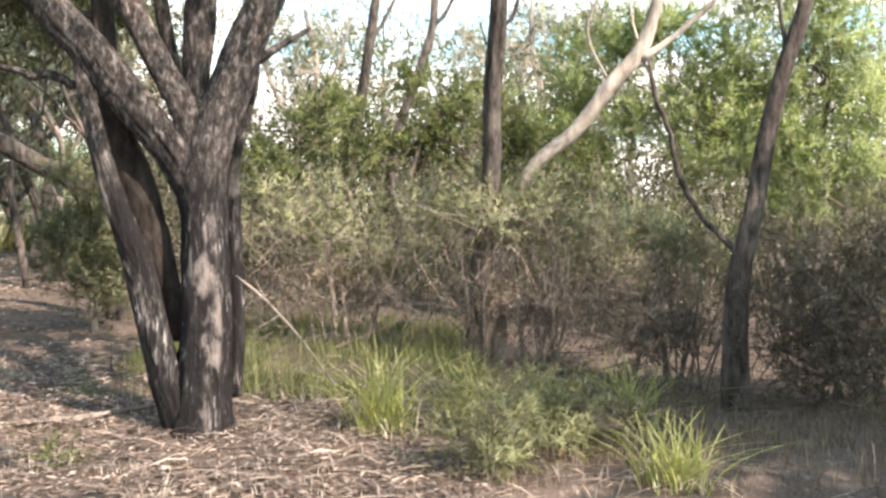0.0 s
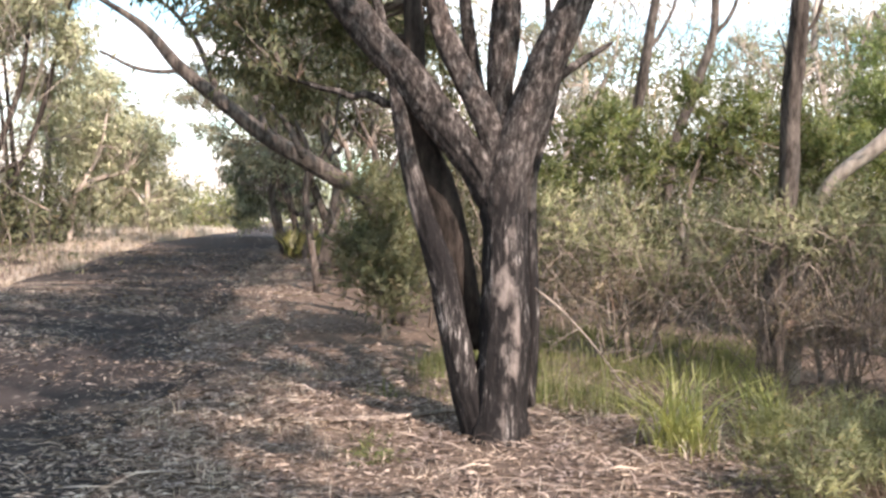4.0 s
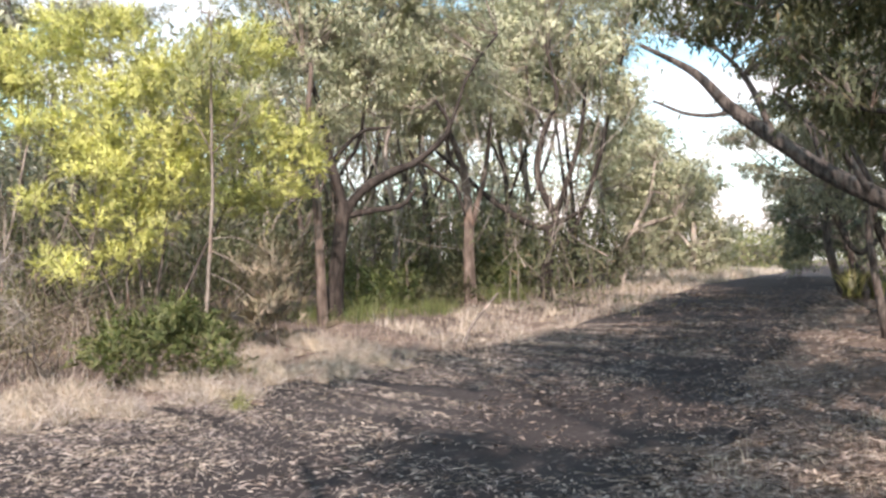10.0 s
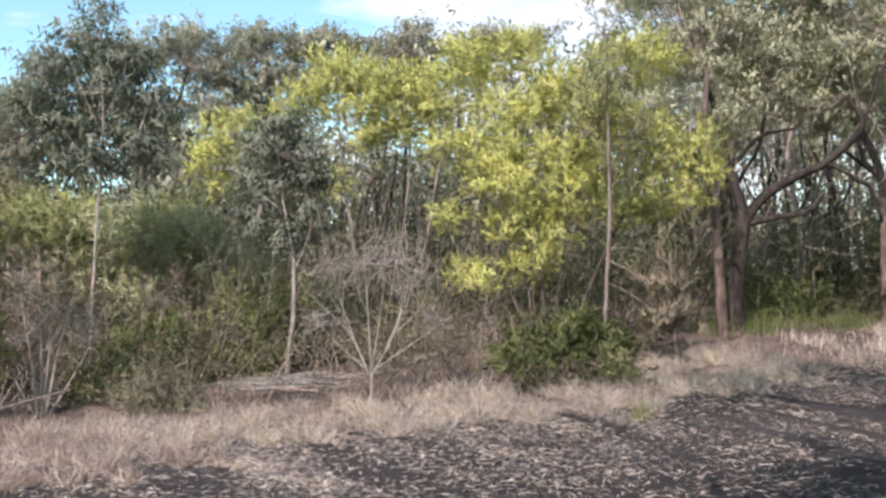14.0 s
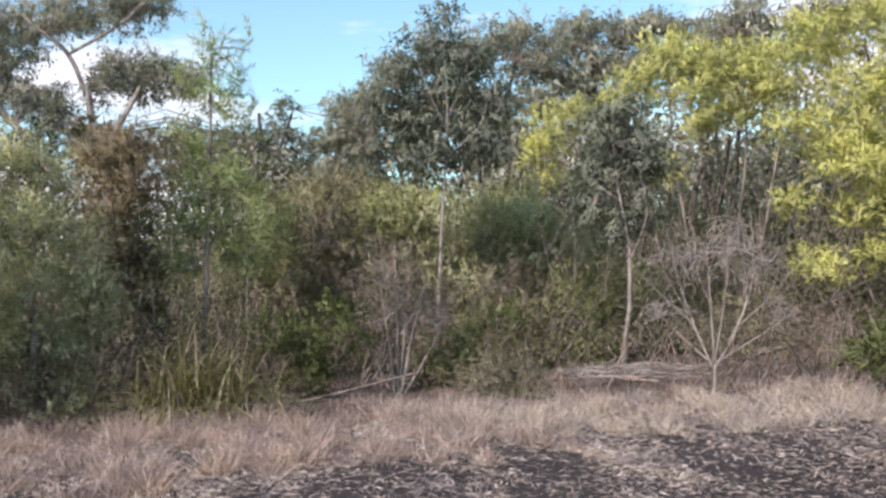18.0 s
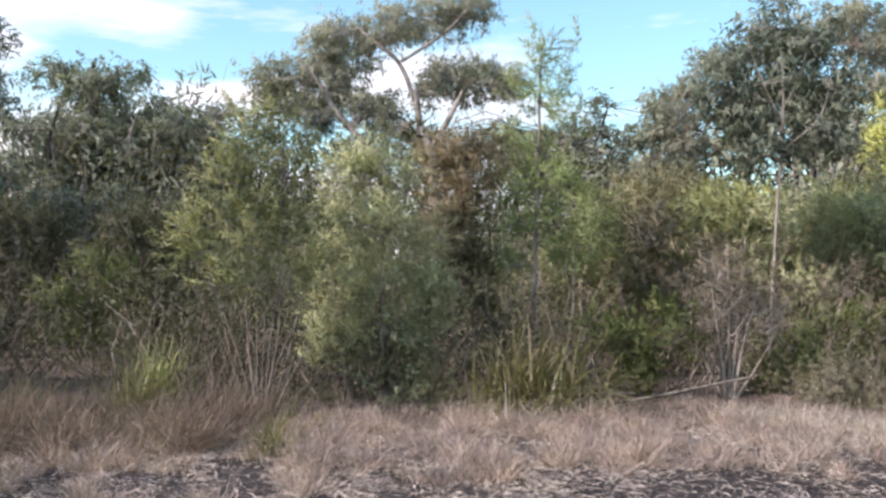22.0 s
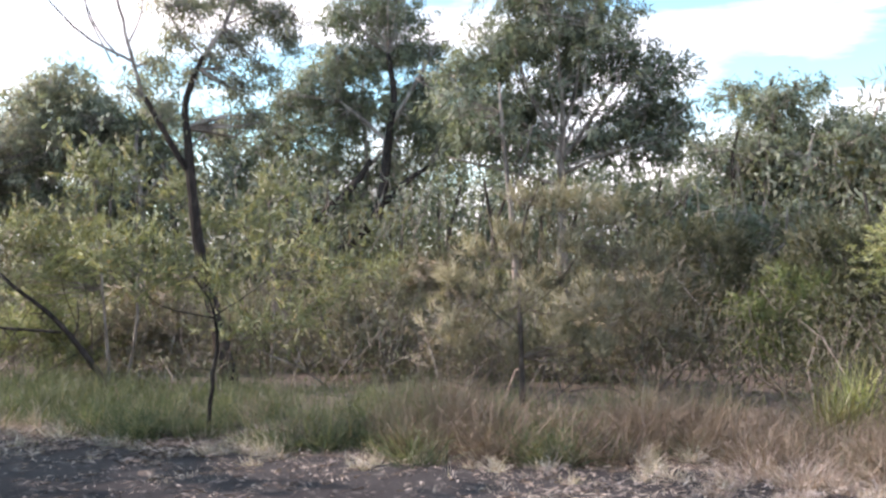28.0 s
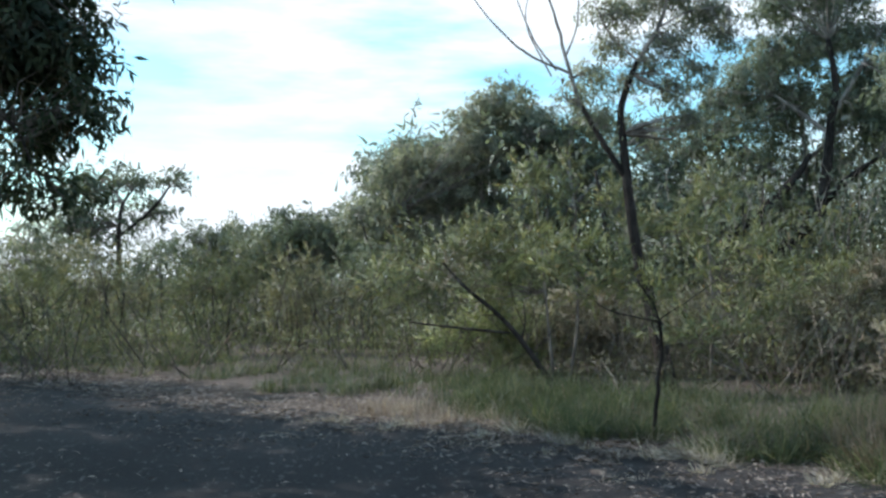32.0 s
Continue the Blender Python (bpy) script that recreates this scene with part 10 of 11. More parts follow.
def understorey(label, b0, b1, d0, d1, top, mat, seed, count, size=0.085):
    """Shrubs packed under the trees, leafy down to the ground."""
    rng = np.random.default_rng(seed)
    ob = new("understorey")
    tagged(ob, label, "undergrowth", kind="stuff")
    b, d = np.radians(rng.uniform(b0, b1, count)), rng.uniform(d0, d1, count)
    x, y = -0.45 - np.sin(b) * d, -0.4 + np.cos(b) * d
    z0, h, per = ground_z(x, y), top * rng.uniform(0.5, 1.0, count), 145
    u = rng.random((count, per)) ** 0.8
    wide = 0.75 * np.sqrt(1.05 - u)
    c = np.stack((x[:, None] + rng.normal(0, 1, (count, per)) * wide, y[:, None] + rng.normal(0, 1, (count, per)) * wide, z0[:, None] + 0.03 + h[:, None] * u), -1).reshape(-1, 3)
    n = len(c)
    big = np.repeat(np.clip(d / 15.0, 0.9, 1.9), per) * size
    v, f = leaf_faces(c, unit(rng.normal(0, 0.6, (n, 3)) + (0, 0, 0.45)), rng.uniform(1.2, 2.2, n) * big, rng.uniform(0.26, 0.5, n) * big, rng, True)
    mid = np.repeat(np.stack((x, y, z0 + h * 0.45), 1), per, 0)
    v, nn = clump_normals(v, 3, unit((c - mid) / (1, 1, 1.6) + (0, 0, 0.15)))
    link_mesh("foliage", v, (f,), mat, ob, normals=nn)
    i = np.repeat(np.arange(count), 2)
    a = np.stack((x[i] + rng.normal(0, 0.3, len(i)), y[i] + rng.normal(0, 0.3, len(i)), z0[i]), 1)
    v, f = twig_mesh(a, a + np.stack((rng.normal(0, 0.4, len(i)), rng.normal(0, 0.4, len(i)), h[i] * rng.uniform(0.7, 1.1, len(i))), 1), rng.uniform(0.008, 0.02, len(i)), rng)
    link_mesh("stem_growth", v, (f,), "bark_twig", ob)


understorey("dense dull green scrub under the gum trees", -34, 14, 11.5, 19, 2.3, "leaf_deep_shade", 211, 110)
understorey("dark green shrubs behind the thicket", -34, 10, 14, 22, 3.2, "leaf_deep_shade", 212, 90)
understorey("bushes along the verge wood", 7, 19, 14, 34, 3.2, "leaf_deep_shade", 213, 80)
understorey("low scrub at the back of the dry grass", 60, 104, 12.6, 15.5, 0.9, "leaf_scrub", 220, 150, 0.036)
understorey("dark scrub under the tall shrubs", 100, 124, 10.8, 13.6, 1.5, "leaf_deep_shade", 229, 110, 0.055)
# leaf colour carries the wood's shade here
understorey("low scrub behind the long grass, shade darkened into its leaves", 104, 165, 11.5, 15, 0.75, "leaf_deep_shade", 221, 50, 0.045)
understorey("green undergrowth in the roadside wood", 36, 62, 18, 30, 2.2, "leaf_mid", 214, 130, 0.07)
understorey("dull undergrowth behind the wattles", 58, 82, 16, 26, 2.2, "leaf_mid", 215, 130)
understorey("dull heath behind the dead shrubs", 80, 102, 14.5, 24, 2.3, "leaf_tea", 216, 150, 0.065)
understorey("dark scrub under the gum wood", 100, 126, 14.5, 26, 2.4, "leaf_mid", 217, 130, 0.07)
# wood's shade put into the leaf colour, as for the scrub behind the grass
understorey("low scrub under the gum wood, shade darkened into its leaves", 124, 136, 16, 26, 1.5, "leaf_deep_shade", 227, 60, 0.06)
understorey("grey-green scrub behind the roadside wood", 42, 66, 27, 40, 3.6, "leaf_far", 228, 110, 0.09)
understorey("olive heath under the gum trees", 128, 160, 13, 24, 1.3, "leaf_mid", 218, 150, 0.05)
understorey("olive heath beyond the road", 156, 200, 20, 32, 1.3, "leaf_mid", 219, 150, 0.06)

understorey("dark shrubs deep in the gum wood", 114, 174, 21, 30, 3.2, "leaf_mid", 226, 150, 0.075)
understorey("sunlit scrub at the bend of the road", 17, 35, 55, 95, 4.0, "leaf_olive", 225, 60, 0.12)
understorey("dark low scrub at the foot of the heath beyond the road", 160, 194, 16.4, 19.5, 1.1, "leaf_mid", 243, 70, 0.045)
understorey("distant scrub closing the view", 34, 216, 36, 60, 3.4, "leaf_deep_shade", 222, 100, 0.12)
understorey("distant scrub closing the view", -36, 14, 30, 45, 3.4, "leaf_deep_shade", 223, 60, 0.12)
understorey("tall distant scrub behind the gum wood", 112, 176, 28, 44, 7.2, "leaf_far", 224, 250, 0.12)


def tangle(label, b0, b1, d0, d1, z0, z1, l0, l1, r, seed, count, rise=0.4, mat="bark_twig"):
    """Bare dead twigs and thin stems, criss-crossing through the scrub."""
    rng = np.random.default_rng(seed)
    b, d = np.radians(rng.uniform(b0, b1, count)), rng.uniform(d0, d1, count)
    x, y = -0.45 - np.sin(b) * d, -0.4 + np.cos(b) * d
    a = np.stack((x, y, ground_z(x, y) + z0 + (z1 - z0) * rng.random(count)), 1)
    dirs = unit(rng.normal(0, 0.6, (count, 3)) + (0, 0, rise))
    v, f = twig_mesh(a, a + dirs * rng.uniform(l0, l1, (count, 1)), rng.uniform(0.5, 1.3, count) * r, rng, 0.22)
    tagged(link_mesh("dead_twigs", v, (f,), mat), label, "dead twigs", kind="stuff")


understorey("dark wood behind the saplings", 76, 128, 25, 33, 5.4, "leaf_deep_shade", 240, 200, 0.11)
understorey("grey-green wood behind the wattles", 52, 80, 24, 34, 4.6, "leaf_far", 241, 110, 0.11)
understorey("dark green wood behind the thicket", -34, 8, 17, 26, 5.2, "leaf_mid", 242, 150, 0.10)


tangle("tangle of bare grey twigs over the scrub", -27, 10, 8.6, 10.6, 0.3, 1.6, 0.3, 1.0, 0.004, 230, 700, 0.35, "bark_twig")
tangle("bleached dead stems leaning in the thicket", -27, 8, 8.2, 10.4, 0.0, 0.9, 0.7, 1.6, 0.006, 231, 90, 0.9, "bark_grey")
tangle("grey dead twigs low in the shade", -27, -4, 7.6, 9.0, 0.1, 1.0, 0.3, 0.9, 0.004, 232, 600, 0.3, "bark_grey")
tangle("bare grey stems behind the dead tree", 64, 82, 13.2, 17.5, 0.0, 1.6, 0.8, 2.2, 0.006, 233, 260, 1.0, "bark_twig")
tangle("thin grey stems among the heath", 80, 104, 12.2, 15.5, 0.0, 1.2, 0.5, 1.5, 0.006, 234, 260, 0.9, "bark_twig")
tangle("thin grey twigs through the olive scrub", 124, 160, 11.5, 15.5, 0.1, 1.2, 0.4, 1.2, 0.0045, 235, 420, 1.4)
tangle("thin dark stems of the scrub beyond the road", 150, 196, 14, 21, 0.0, 0.7, 0.6, 1.8, 0.009, 236, 280, 1.6, "bark_grey")
tangle("pale bare limbs in the roadside wood", 36, 62, 16, 24, 0.8, 4.0, 0.8, 2.2, 0.009, 237, 420, 1.2, "bark_pale")
tangle("pale bare limbs in the gum wood", 112, 160, 19, 26, 1.4, 3.2, 0.7, 1.6, 0.010, 238, 260, 1.8, "bark_pale")
tangle("pale bare limbs behind the thicket", -30, 14, 16, 24, 2.2, 5.5, 0.9, 2.4, 0.013, 239, 320, 1.5, "bark_pale")


# ---- grasses ----
def edge_spots(rng, n, y0, y1, off0, off1, edge, power=1.0):
    """Random spots outside an edge of the road, from off0 to off1 metres away from it."""
    rows = edge[(edge[:, 1] > y0) & (edge[:, 1] < y1)]
    seg = np.linalg.norm(np.diff(rows, axis=0), axis=1)
    pick = np.interp(rng.random(n) * seg.sum(), np.concatenate(([0], np.cumsum(seg))), np.arange(len(rows)))
    i = np.minimum(pick.astype(int), len(rows) - 2)
    fr = (pick - i)[:, None]
    p = rows[i] * (1 - fr) + rows[i + 1] * fr
    d = unit(rows[i + 1] - rows[i])
    nrm = np.stack((d[:, 1], -d[:, 0]), 1)
    return p + nrm * (off0 + (off1 - off0) * rng.random(n) ** power)[:, None]


def grass(name, label, spots, h0, h1, spread, mat, seed, per=11, width=0.0065, radius=0.07):
    rng = np.random.default_rng(seed)
    v = np.sin(spots[:, 0] * 2.3 + 1.7 * np.sin(spots[:, 1] * 1.4)) + np.sin(spots[:, 1] * 2.9 + 1.9 * np.sin(spots[:, 0] * 1.1))
    keep = v + rng.normal(0, 1.1, len(spots)) > -0.9
    spots, v = spots[keep], v[keep]
    h0, h1 = h0 * 0.75, h1 * 0.8
    n = len(spots)
    hh = rng.uniform(h0, h1, n) * np.clip(rng.normal(0.85, 0.25, n) + 0.12 * v, 0.35, 1.7)
    c = (spots[:, None] + rng.normal(0, radius, (n, per, 2))).reshape(-1, 2)
    c = np.concatenate((c, (ground_z(c[:, 0], c[:, 1]) - 0.01)[:, None]), 1)
    hb = np.repeat(hh, per) * rng.uniform(0.45, 1.1, n * per)
    v, q, t = blades(c, hb, hb * rng.uniform(0.05, spread, n * per), np.full(n * per, width) * rng.uniform(0.6, 1.4, n * per), rng, 2)
    tagged(link_mesh(name, v, (q, t), mat), label, "grass", kind="stuff")


def tufts(name, label, spots, h0, h1, mat, seed, per=110, width=0.007):
    """Rounded tufts of tangled dry stalks that spread every way from the root."""
    rng = np.random.default_rng(seed)
    n = len(spots)
    size = np.repeat(rng.uniform(h0, h1, n), per)
    c = np.repeat(np.concatenate((spots, ground_z(spots[:, 0], spots[:, 1])[:, None]), 1), per, 0) + rng.normal(0, 0.16, (n * per, 3)) * size[:, None] * (1, 1, 0)
    d = unit(rng.normal(0, 0.55, (n * per, 3)) * (1, 1, 0.3) + (0, 0, 0.6))
    ln = size * rng.uniform(0.35, 1.05, n * per)
    side = unit(np.cross(d, rng.normal(0, 1, (n * per, 3))))
    w = (side * width * 0.5)
    mid = c + d * (ln * 0.6)[:, None]
    tip = mid + unit(d + rng.normal(0, 0.55, (n * per, 3)) - (0, 0, 0.25)) * (ln * 0.5)[:, None]
    tip[:, 2] = np.maximum(tip[:, 2], c[:, 2] + 0.01)
    v = np.stack((c - w, c + w, mid + w * 0.7, mid - w * 0.7, tip), 1).reshape(-1, 3)
    k = (np.arange(n * per) * 5)[:, None]
    tagged(link_mesh(name, v, (k + (0, 1, 2, 3), k + (3, 2, 4)), mat), label, "grass", kind="stuff")


gr = np.random.default_rng(301)
tufts("dry_grass", "rounded tufts of curly reddish dry grass", edge_spots(gr, 190, -5.6, 0.6, -1.7, 1.0, le), 0.2, 0.42, "grass_red", 330)
tufts("dry_grass", "pale tufts of dry grass before the shrubs", edge_spots(gr, 170, -0.5, 8.5, -0.5, 1.6, le), 0.2, 0.42, "grass_dry", 331)
tufts("dry_grass", "brown feathery grass tussocks", edge_spots(gr, 64, -7.6, -4.4, 0.2, 2.2, le), 0.4, 0.85, "grass_brown", 332, 170)
tufts("tall_grass", "soft grey-green grass tussocks beside the road", edge_spots(gr, 85, -11.5, -6.6, 0.0, 2.4, le), 0.25, 0.7, "grass_green", 333, 140, 0.008)
tufts("dry_grass", "small pale tufts along the littered edge", edge_spots(gr, 60, -12, -5.0, -0.7, 0.5, le), 0.1, 0.3, "grass_dry", 334, 60)
grass("dry_grass", "bleached dry grass along the verge", edge_spots(gr, 1900, -2.5, 9.5, 0.0, 2.6, le, 1.2), 0.10, 0.26, 1.5, "grass_red", 302)
grass("dry_grass", "bleached dry grass on the sunny bank", edge_spots(gr, 1500, 9.0, 24, 0.0, 2.1, le), 0.12, 0.32, 0.8, "grass_dry", 303, width=0.012)
grass("dry_grass", "bleached dry grass on the far bank", edge_spots(gr, 1000, 24, 45, 0.0, 3.5, le), 0.2, 0.5, 0.8, "grass_dry", 304, width=0.03)
grass("dry_grass", "dry grass running back under the shrubs", edge_spots(gr, 1000, -4.0, 9.0, 1.8, 4.6, le), 0.14, 0.36, 1.6, "grass_red", 316)
grass("verge_grass", "fresh green grass at the foot of the wood", edge_spots(gr, 1120, 7, 20, 2.2, 4.2, le), 0.2, 0.42, 0.7, "grass_fresh", 305, width=0.012)
grass("dry_grass", "reddish dry grass in front of the shrubs", edge_spots(gr, 500, -6.0, -0.5, 0.3, 2.4, le), 0.08, 0.22, 1.6, "grass_red", 307)
grass("dry_grass", "pale dry grass sprinkled over the shoulder", edge_spots(gr, 800, -8.5, 3, -2.0, 0.6, le), 0.05, 0.16, 1.2, "grass_dry", 308)
grass("tall_grass", "tall dull brown grass under the scrub", edge_spots(gr, 50, -7.4, -4.3, 0.9, 3.0, le), 0.4, 0.9, 1.9, "grass_brown", 309, per=130, width=0.006, radius=0.13)
grass("tall_grass", "long grey-green grass beside the road", edge_spots(gr, 1700, -12, -6.4, 0.6, 4.6, le), 0.12, 0.5, 2.0, "grass_green", 310, width=0.006)
grass("tall_grass", "long green grass along the far side of the road", edge_spots(gr, 1200, -22, -11.5, 1.2, 4.5, le), 0.16, 0.6, 1.9, "grass_green", 311, width=0.010)
grass("dry_grass", "orange-brown dry grass at the road edge", edge_spots(gr, 416, -12.5, -10.0, 0.2, 1.0, le), 0.15, 0.4, 0.7, "grass_red", 312)
grass("tall_grass", "dull green grass running back under the scrub", edge_spots(gr, 1500, -14, -4.0, 2.2, 4.8, le), 0.25, 0.65, 0.8, "grass_green", 317)
grass("tall_grass", "thin green grass among the brown tufts", edge_spots(gr, 500, -6.8, -4.4, 0.3, 4.2, le), 0.18, 0.55, 1.3, "grass_green", 318, width=0.006)
grass("tall_grass", "brown grass tufts in the long green grass", edge_spots(gr, 70, -9.8, -6.6, 0.3, 3.2, le), 0.3, 0.7, 1.3, "grass_brown", 319, per=80, width=0.005, radius=0.15)
spots = np.stack((gr.uniform(-3.0, 0.4, 1500), gr.uniform(7.8, 12.0, 1500)), 1)
grass("forest_grass", "soft green grass under the scrub", spots, 0.2, 0.5, 0.8, "grass_fresh", 313)
spots = np.stack((gr.uniform(-4.4, 1.0, 420), gr.uniform(4.8, 9.0, 420)), 1)
grass("dry_grass", "sparse dry grass on the littered verge", spots, 0.06, 0.2, 1.2, "grass_dry", 314, per=9)
spots = np.stack((gr.uniform(0.4, 4.6, 1300), gr.uniform(5.2, 8.4, 1300)), 1)
# dead brown grass; the dark material also deepens the thicket's shade
grass("dry_grass", "thin brown grass by the thicket, its colour darkened for shade", spots, 0.12, 0.34, 0.9, "grass_brown", 315, per=10)


# ---- fallen leaves, bark and sticks ----
def lay(name, label, spots, l0, l1, w0, w1, seed, lift=0.0, mat="litter"):
    rng = np.random.default_rng(seed)
    n = len(spots)
    a, tilt = rng.uniform(0, 2 * np.pi, n), rng.normal(0, 0.28, n)
    ln, wd = rng.uniform(l0, l1, n), rng.uniform(w0, w1, n)
    d = np.stack((np.cos(a), np.sin(a), np.sin(tilt) * 0.5), 1)
    s = np.stack((-np.sin(a), np.cos(a), rng.normal(0, 0.35, n)), 1) * (wd * 0.5)[:, None]
    c = np.concatenate((spots, (ground_z(spots[:, 0], spots[:, 1]) + lift + rng.uniform(0.012, 0.03, n))[:, None]), 1)
    m = c + np.array((0, 0, 1.0)) * (ln * rng.uniform(0.0, 0.12, n))[:, None]
    v = np.stack((c - d * (ln * 0.5)[:, None], m - s, c + d * (ln * 0.5)[:, None], m + s), 1).reshape(-1, 3)
    tagged(link_mesh(name, v, (np.arange(n * 4).reshape(-1, 4),), mat), label, "leaf litter", kind="stuff")


lr = np.random.default_rng(401)


def patchy(p, scale, keep):
    """Keeps the spots where a slow noise runs high, so that litter lies in drifts."""
    v = np.sin(p[:, 0] * scale + 1.3 * np.sin(p[:, 1] * scale * 0.7)) + np.sin(p[:, 1] * scale * 1.3 + 2.1 * np.sin(p[:, 0] * scale * 0.5))
    return p[v + lr.normal(0, 1.4, len(p)) > keep]


lay("leaf_litter", "thick brown leaf litter on the verge", edge_spots(lr, 26000, 3, 22, -1.2, 3.2, re_), 0.04, 0.11, 0.010, 0.022, 402, 0.0, "litter_pale")
lay("leaf_litter", "pinkish leaf litter drifted over the asphalt", patchy(edge_spots(lr, 24000, 3, 21, -2.6, 2.8, re_, 0.8), 1.2, -0.4), 0.04, 0.10, 0.010, 0.022, 408, 0.045)
lay("leaf_litter", "leaf litter under the old gum", np.stack((lr.uniform(-4.5, 0.3, 15000), lr.uniform(4.2, 9.5, 15000)), 1), 0.04, 0.11, 0.010, 0.022, 403)
lay("bark_litter", "strips of shed bark under the old gum", np.stack((lr.uniform(-4.5, 1.0, 1400), lr.uniform(4.5, 9.5, 1400)), 1), 0.15, 0.55, 0.006, 0.016, 404, 0.01)
lay("leaf_litter", "pale dry leaves along the edge of the asphalt", patchy(edge_spots(lr, 62000, -5, 13, -3.4, 0.5, le, 0.7), 1.7, -1.5), 0.04, 0.13, 0.004, 0.011, 405, 0.03, "litter_pale")
lay("leaf_litter", "leaves drifted along the road edge", patchy(edge_spots(lr, 20000, -20, -3.5, -2.6, 0.6, le), 1.7, -0.9), 0.035, 0.09, 0.008, 0.02, 406, 0.02)
lay("leaf_litter", "thick bank of brown leaf litter beside the shaded road", patchy(edge_spots(lr, 15000, -20, -8.5, -0.9, 1.1, le), 1.5, -1.6), 0.04, 0.12, 0.008, 0.02, 419, 0.03)
lay("leaf_litter", "dry leaves scattered on the bare shoulder", np.stack((lr.uniform(-4.5, 4.5, 3600), lr.uniform(-6.0, 4.6, 3600)), 1), 0.04, 0.10, 0.010, 0.022, 409, 0.05)
lay("leaf_litter", "pale dry leaves over the broken asphalt edge", np.stack((lr.uniform(-9.2, -4.8, 12000), lr.uniform(-6.0, 5.0, 12000)), 1), 0.04, 0.12, 0.004, 0.011, 418, 0.045, "litter_pale")
fr = lr.random(7000)[:, None]
k = lr.integers(0, len(le) - 1, 7000)
rp = le[k] * (1 - fr) + re_[k] * fr
lay("leaf_litter", "single leaves scattered over the asphalt", patchy(rp[(rp[:, 1] > -18) & (rp[:, 1] < 30)], 1.1, 0.35), 0.04, 0.11, 0.008, 0.018, 407, 0.055)


def sticks(name, label, spots, l0, l1, r, seed, lift=0.02, mat="bark_twig"):
    rng = np.random.default_rng(seed)
    n = len(spots)
    a = rng.uniform(0, 2 * np.pi, n)
    ln = rng.uniform(l0, l1, n)
    c = np.concatenate((spots, (ground_z(spots[:, 0], spots[:, 1]) + lift)[:, None]), 1)
    d = np.stack((np.cos(a), np.sin(a), rng.normal(0, 0.04, n)), 1) * (ln * 0.5)[:, None]
    v, f = twig_mesh(c - d, c + d, rng.uniform(0.4, 1.2, n) * r, rng, 0.1)
    tagged(link_mesh(name, v, (f,), mat), label, "sticks", kind="stuff")


sticks("fallen_twigs", "thin fallen twigs on the verge", np.stack((lr.uniform(-4.5, 3, 420), lr.uniform(4.2, 10, 420)), 1), 0.2, 0.9, 0.006, 410)
sticks("fallen_twigs", "thin fallen twigs along the road edge", edge_spots(lr, 260, -14, 12, -2.5, 1.0, le), 0.15, 0.7, 0.005, 411, 0.035)
sticks("brush_pile", "heap of dry grey cut brush in the grass", lr.normal(0, 1, (160, 2)) * (0.35, 0.4) + (-12.7, 2.4), 0.4, 1.1, 0.009, 412, 0.2, "bark_bone")


def fallen_branch(label, *ctrl, mat="bark_twig"):
    rng = np.random.default_rng(int(abs(ctrl[0][0]) * 100))
    rows = curve_points([(x, y, float(ground_z(x, y)) + z, r) for x, y, z, r in ctrl], 5)
    v, q, t = tube(rows, 7, rng, 0.1)
    ob = new("fallen_branch")
    tagged(ob, label, "branch")
    link_mesh("stem", v, (q, t), mat, ob, smooth=True)
    a = rows[rng.integers(2, len(rows), 7), :3]
    tips = a + unit(rng.normal(0, 1, (7, 3)) * (1, 1, 0.5)) * rng.uniform(0.15, 0.4, (7, 1)) + (0, 0, 0.1)
    for i in range(7):
        v, f = twig_mesh(a[i:i + 1], tips[i:i + 1], np.full(1, 0.005), rng)
        link_mesh("twig", v, (f,), mat, ob)


fallen_branch("bleached fallen branch in the dry grass", (-10.9, -2.1, 0.05, 0.022), (-11.3, -1.4, 0.12, 0.02), (-11.9, -0.6, 0.25, 0.015), (-12.1, -0.2, 0.33, 0.008))
fallen_branch("pale dead branch leaning out of the grass on the bank", (-10.2, 9.6, 0.03, 0.03), (-10.6, 10.2, 0.25, 0.026), (-10.9, 10.9, 0.5, 0.018), (-11.2, 11.4, 0.6, 0.01))
fallen_branch("bleached branch lying beside the sword grass", (-10.6, -3.0, 0.05, 0.016), (-10.9, -2.4, 0.1, 0.014), (-11.1, -1.6, 0.2, 0.008))
fallen_branch("pale dead branch fallen against the old gum", (-1.45, 6.75, 1.1, 0.008), (-1.25, 6.6, 0.98, 0.008), (-1.0, 6.5, 0.75, 0.007), (-0.72, 6.4, 0.42, 0.004))
fallen_branch("long dead stick on the verge litter", (-3.4, 6.6, 0.03, 0.02), (-2.6, 6.9, 0.05, 0.02), (-1.9, 7.6, 0.06, 0.012))


